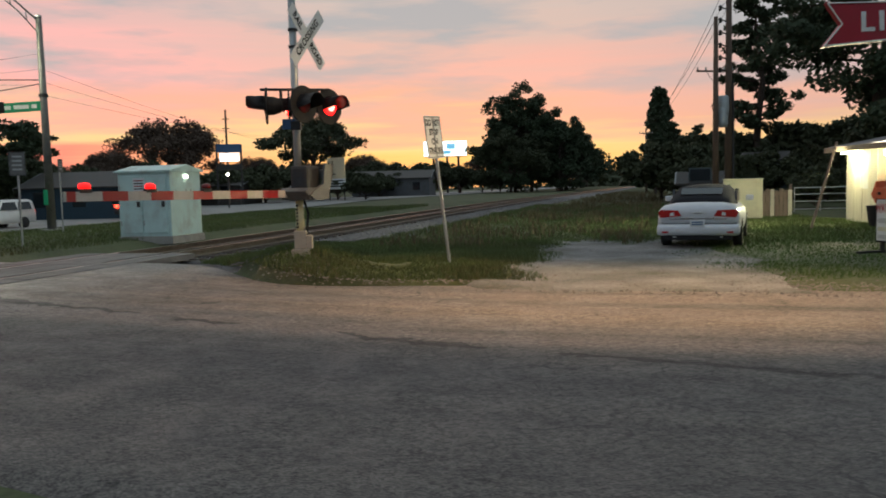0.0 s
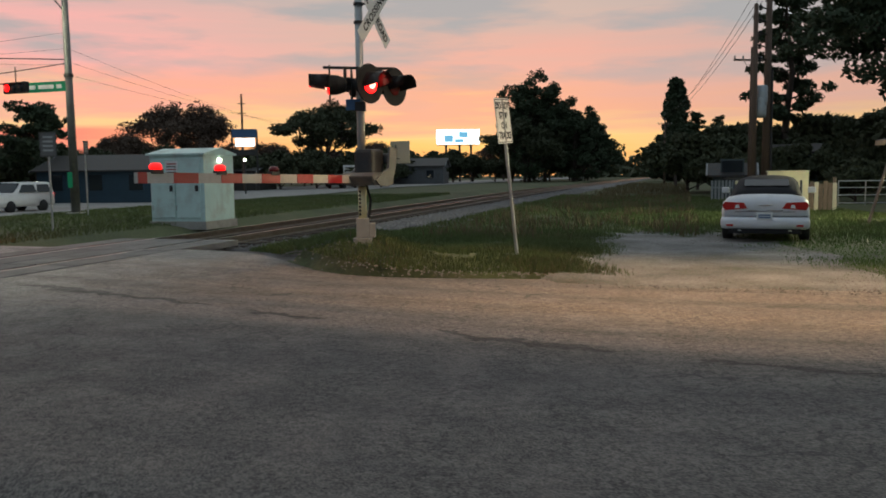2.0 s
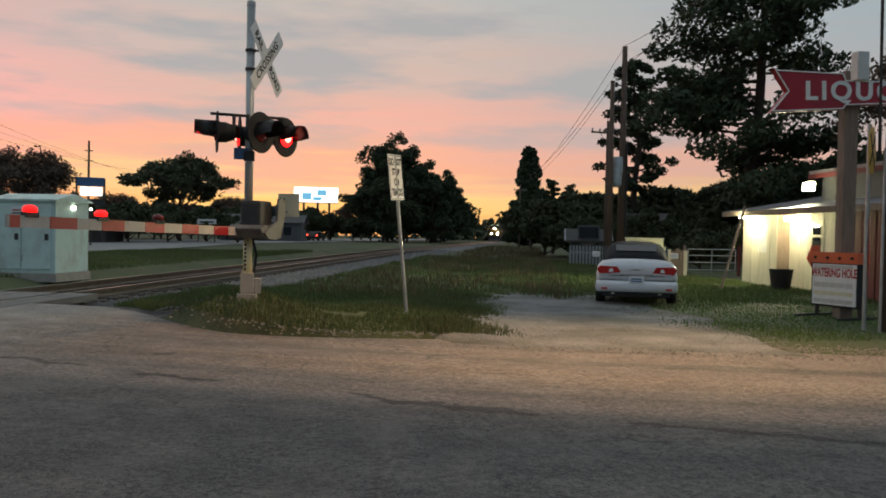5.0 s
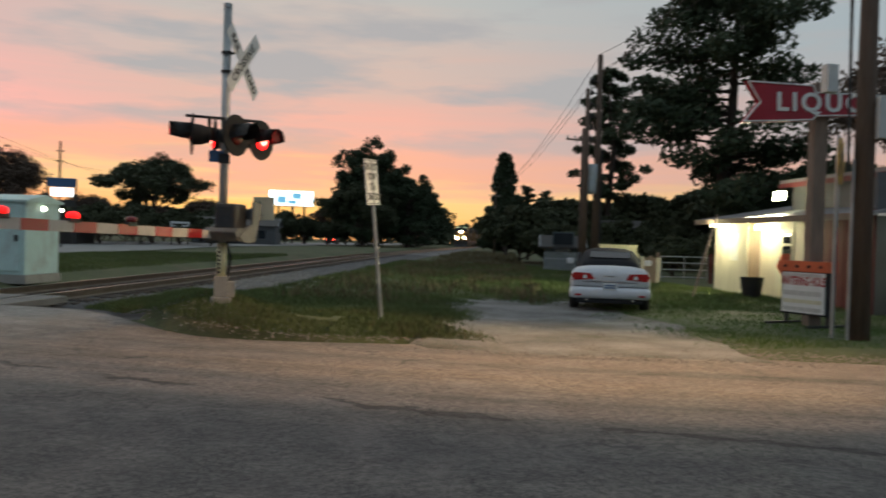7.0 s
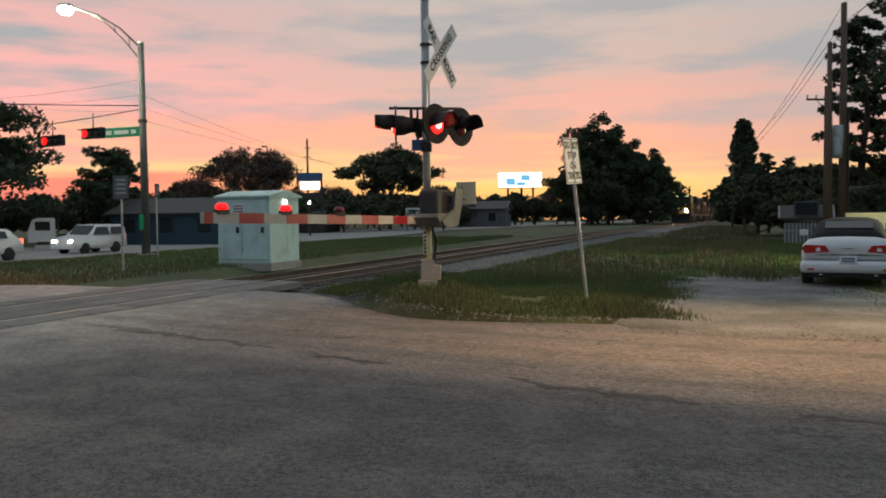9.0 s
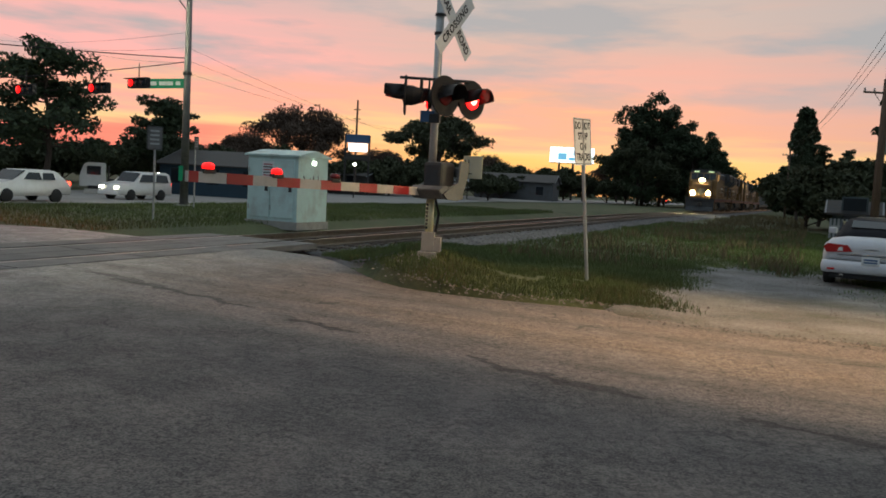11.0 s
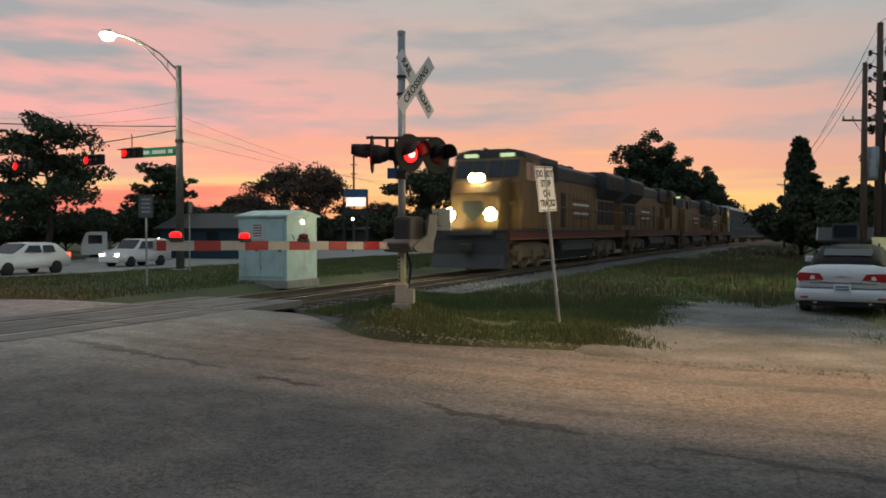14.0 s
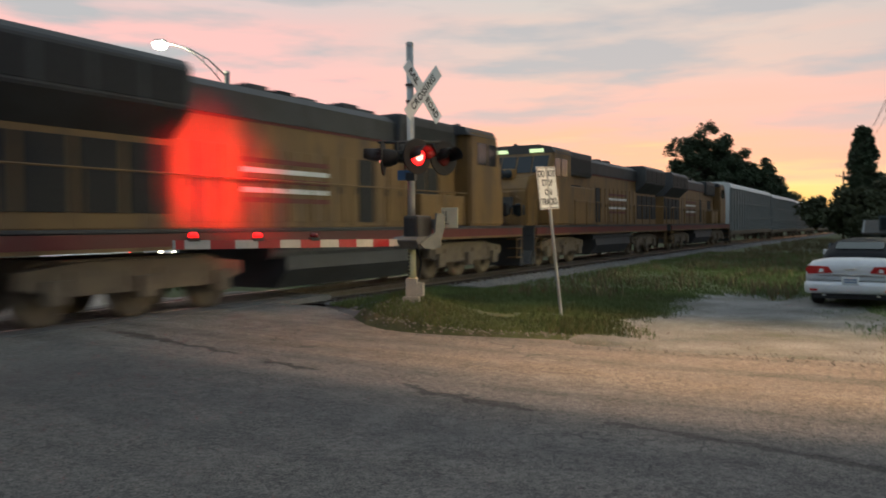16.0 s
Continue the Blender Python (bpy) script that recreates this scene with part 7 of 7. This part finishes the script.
    for k in range(12):
        part("picket", bm_box(0.17 * k, 0.17 * k + 0.1, -0.012, 0.012, 0, 1.0), GREYSIDING, pk)
    part("rail", bm_box(0, 2.0, 0.013, 0.05, 0.6, 0.68), GREYSIDING, pk)


build_right_side()


# ---------------------------------------------------------------- grass and stones
def blades(name, label, spots, material, rnd, h0, h1, width=0.012, lean=0.5):
    vs, fs = [], []
    for x, y, s in spots:
        z = ground_z(x, y) - 0.02
        a = rnd.uniform(0, 2 * math.pi)
        h = rnd.uniform(h0, h1) * s
        b = rnd.uniform(0, 2 * math.pi)
        dx, dy = math.cos(b) * h * rnd.uniform(0.1, lean), math.sin(b) * h * rnd.uniform(0.1, lean)
        wx, wy = math.cos(a) * width, math.sin(a) * width
        k = len(vs)
        vs += [(x - wx, y - wy, z), (x + wx, y + wy, z), (x + dx * 0.4 + wx * 0.7, y + dy * 0.4 + wy * 0.7, z + h * 0.6), (x + dx * 0.4 - wx * 0.7, y + dy * 0.4 - wy * 0.7, z + h * 0.6), (x + dx, y + dy, z + h)]
        fs += [(k, k + 1, k + 2, k + 3), (k + 3, k + 2, k + 4)]
    me = bpy.data.meshes.new(name)
    me.from_pydata(vs, [], fs)
    me.materials.append(material)
    return tagged(new(name, me), label, "grass", kind="stuff")


def on_road(x, y):
    q, t = RQ.x * x + RQ.y * y, RD.x * x + RD.y * y
    return 2.0 < q < road_limit(t) - 0.05 and t < 42 and bed_z(x, y) < road_z(x, y) - 0.01


def in_gravel(x, y):
    v = Vector((x, y)) - Vector((1.95, 11.3))
    a = (v.x * 0.30 + v.y * 0.954) / 11.0
    if not -0.02 < a < 0.99:
        return False
    b = ((v.x * 0.954 - v.y * 0.30) + a * 0.5) / (5.4 - 1.4 * a)
    n = noise.noise((x * 0.7, y * 0.7, 2)) * 0.16 + noise.noise((x * 2.7, y * 2.7, 5)) * 0.06
    depth = min(b - 0.02 - n * 0.7, 0.96 + n - b, 0.98 + n - a) * 5
    return random.random() < depth / 0.9


def build_growth():
    rnd = random.Random(17)

    def scatter(n, x0, x1, y0, y1, test):
        out = []
        while len(out) < n:
            x, y = rnd.uniform(x0, x1), rnd.uniform(y0, y1)
            c, u = across(x, y)
            if -3.4 < c < (2.7 if u < 19 else 3.9) or on_road(x, y) or in_gravel(x, y):
                n -= 0.2
                continue
            k = noise.noise((x * 0.55, y * 0.55, 4)) + 0.5 * noise.noise((x * 1.9, y * 1.9, 1))
            if test(x, y, k, c):
                out.append((x, y, 0.7 + 0.6 * max(k + 0.4, 0)))
        return out

    blades("verge_grass", "rough green grass on the verge island", scatter(110000, -3.9, 5.5, 11.5, 21, lambda x, y, k, c: k > -0.62), GRASSBLADE, rnd, 0.04, 0.15, 0.006)
    blades("verge_grass", "rough green grass further along the railway", scatter(80000, -2, 16, 18, 48, lambda x, y, k, c: k > -0.5), GRASSBLADE, rnd, 0.05, 0.15, 0.010)
    blades("yard_grass", "short grass round the shop yard, floodlight put into its green", scatter(70000, 6, 16, 11.5, 32, lambda x, y, k, c: c > 5), LITYARDGRASS, rnd, 0.03, 0.09, 0.008)
    blades("dry_weeds", "tall dry brown weeds by the railway bank", scatter(12000, -2, 40, 18, 95, lambda x, y, k, c: 5.0 < c < 11 and k > 0.1), DRYGRASS, rnd, 0.10, 0.34, 0.02)
    blades("dry_weeds", "dry brown tufts along the road edge", scatter(5000, -3.6, 4.0, 11.7, 15, lambda x, y, k, c: k > -0.1 and rnd.random() < 0.4), DRYGRASS, rnd, 0.04, 0.16, 0.005)
    blades("far_grass", "rough grass between railway and highway", scatter(80000, -24, 2, 14, 55, lambda x, y, k, c: c < -3.3 and c > -17.5), GRASSBLADE, rnd, 0.05, 0.16, 0.011)
    # loose pebbles where the asphalt breaks up
    vs, fs = [], []
    for _ in range(7000):
        t = rnd.uniform(-9, 6.5)
        q = road_limit(t) + rnd.gauss(-0.05, 0.30)
        p = RD * t + RQ * q
        if rnd.random() < 0.6:
            a, b = rnd.random(), rnd.random()
            p = Vector((1.95, 11.3)) + Vector((0.30, 0.954)) * (a * 11.0) + Vector((0.954, -0.30)) * (b * (5.4 - 1.4 * a) - a * 0.5)
        z = max(ground_z(p.x, p.y), road_z(p.x, p.y)) - 0.004
        s = rnd.uniform(0.008, 0.034)
        k = len(vs)
        for dx, dy, dz in ((1, 0, 0), (-0.5, 0.9, 0), (-0.5, -0.9, 0), (0.1, 0, 0.8)):
            vs.append((p.x + s * dx * rnd.uniform(0.7, 1.2), p.y + s * dy * rnd.uniform(0.7, 1.2), z + s * dz))
        fs += [(k, k + 1, k + 3), (k + 1, k + 2, k + 3), (k + 2, k, k + 3)]
    me = bpy.data.meshes.new("pebbles")
    me.from_pydata(vs, [], fs)
    me.materials.append(mat("pale_pebble", (0.20, 0.18, 0.16), 0.9, 0, 6, 0.4, 0.1))
    tagged(new("pebbles", me), "loose pale pebbles along the broken road edge", "gravel", kind="stuff")


build_growth()


def motions():
    for ob, back, turn in TRAIN:
        walk(ob, train_rows(back, turn))
    # the crossing lamps flash by turns; a lamp that is out sits back in its housing
    for ob, axis, second in FLASH:
        rows, k = [], 0
        while True:
            a, b = max(k * 0.594 - 0.22, 0.0), min((k + 1) * 0.594 - 0.22, 16.0)
            back = -0.085 * axis if (k % 2 == 0) != second else Vector((0, 0, 0))
            rows.append((0.0 if k == 0 else a + 0.034, Matrix.Translation(back)))
            rows.append((16.0 if b >= 16.0 else b - 0.034, Matrix.Translation(back)))
            k += 1
            if b >= 16.0:
                break
        walk(ob, rows)
    # the saloon drives away along the highway
    rows = []
    for k in range(0, 33):
        s = k * 0.5
        x, y, z, h = track_at(48 + 15.0 * s, -23)
        rows.append((s, pose(x, y, ground_z(x, y) + 0.06, 0, 0, -h)))
    walk(MOVER, rows)


motions()
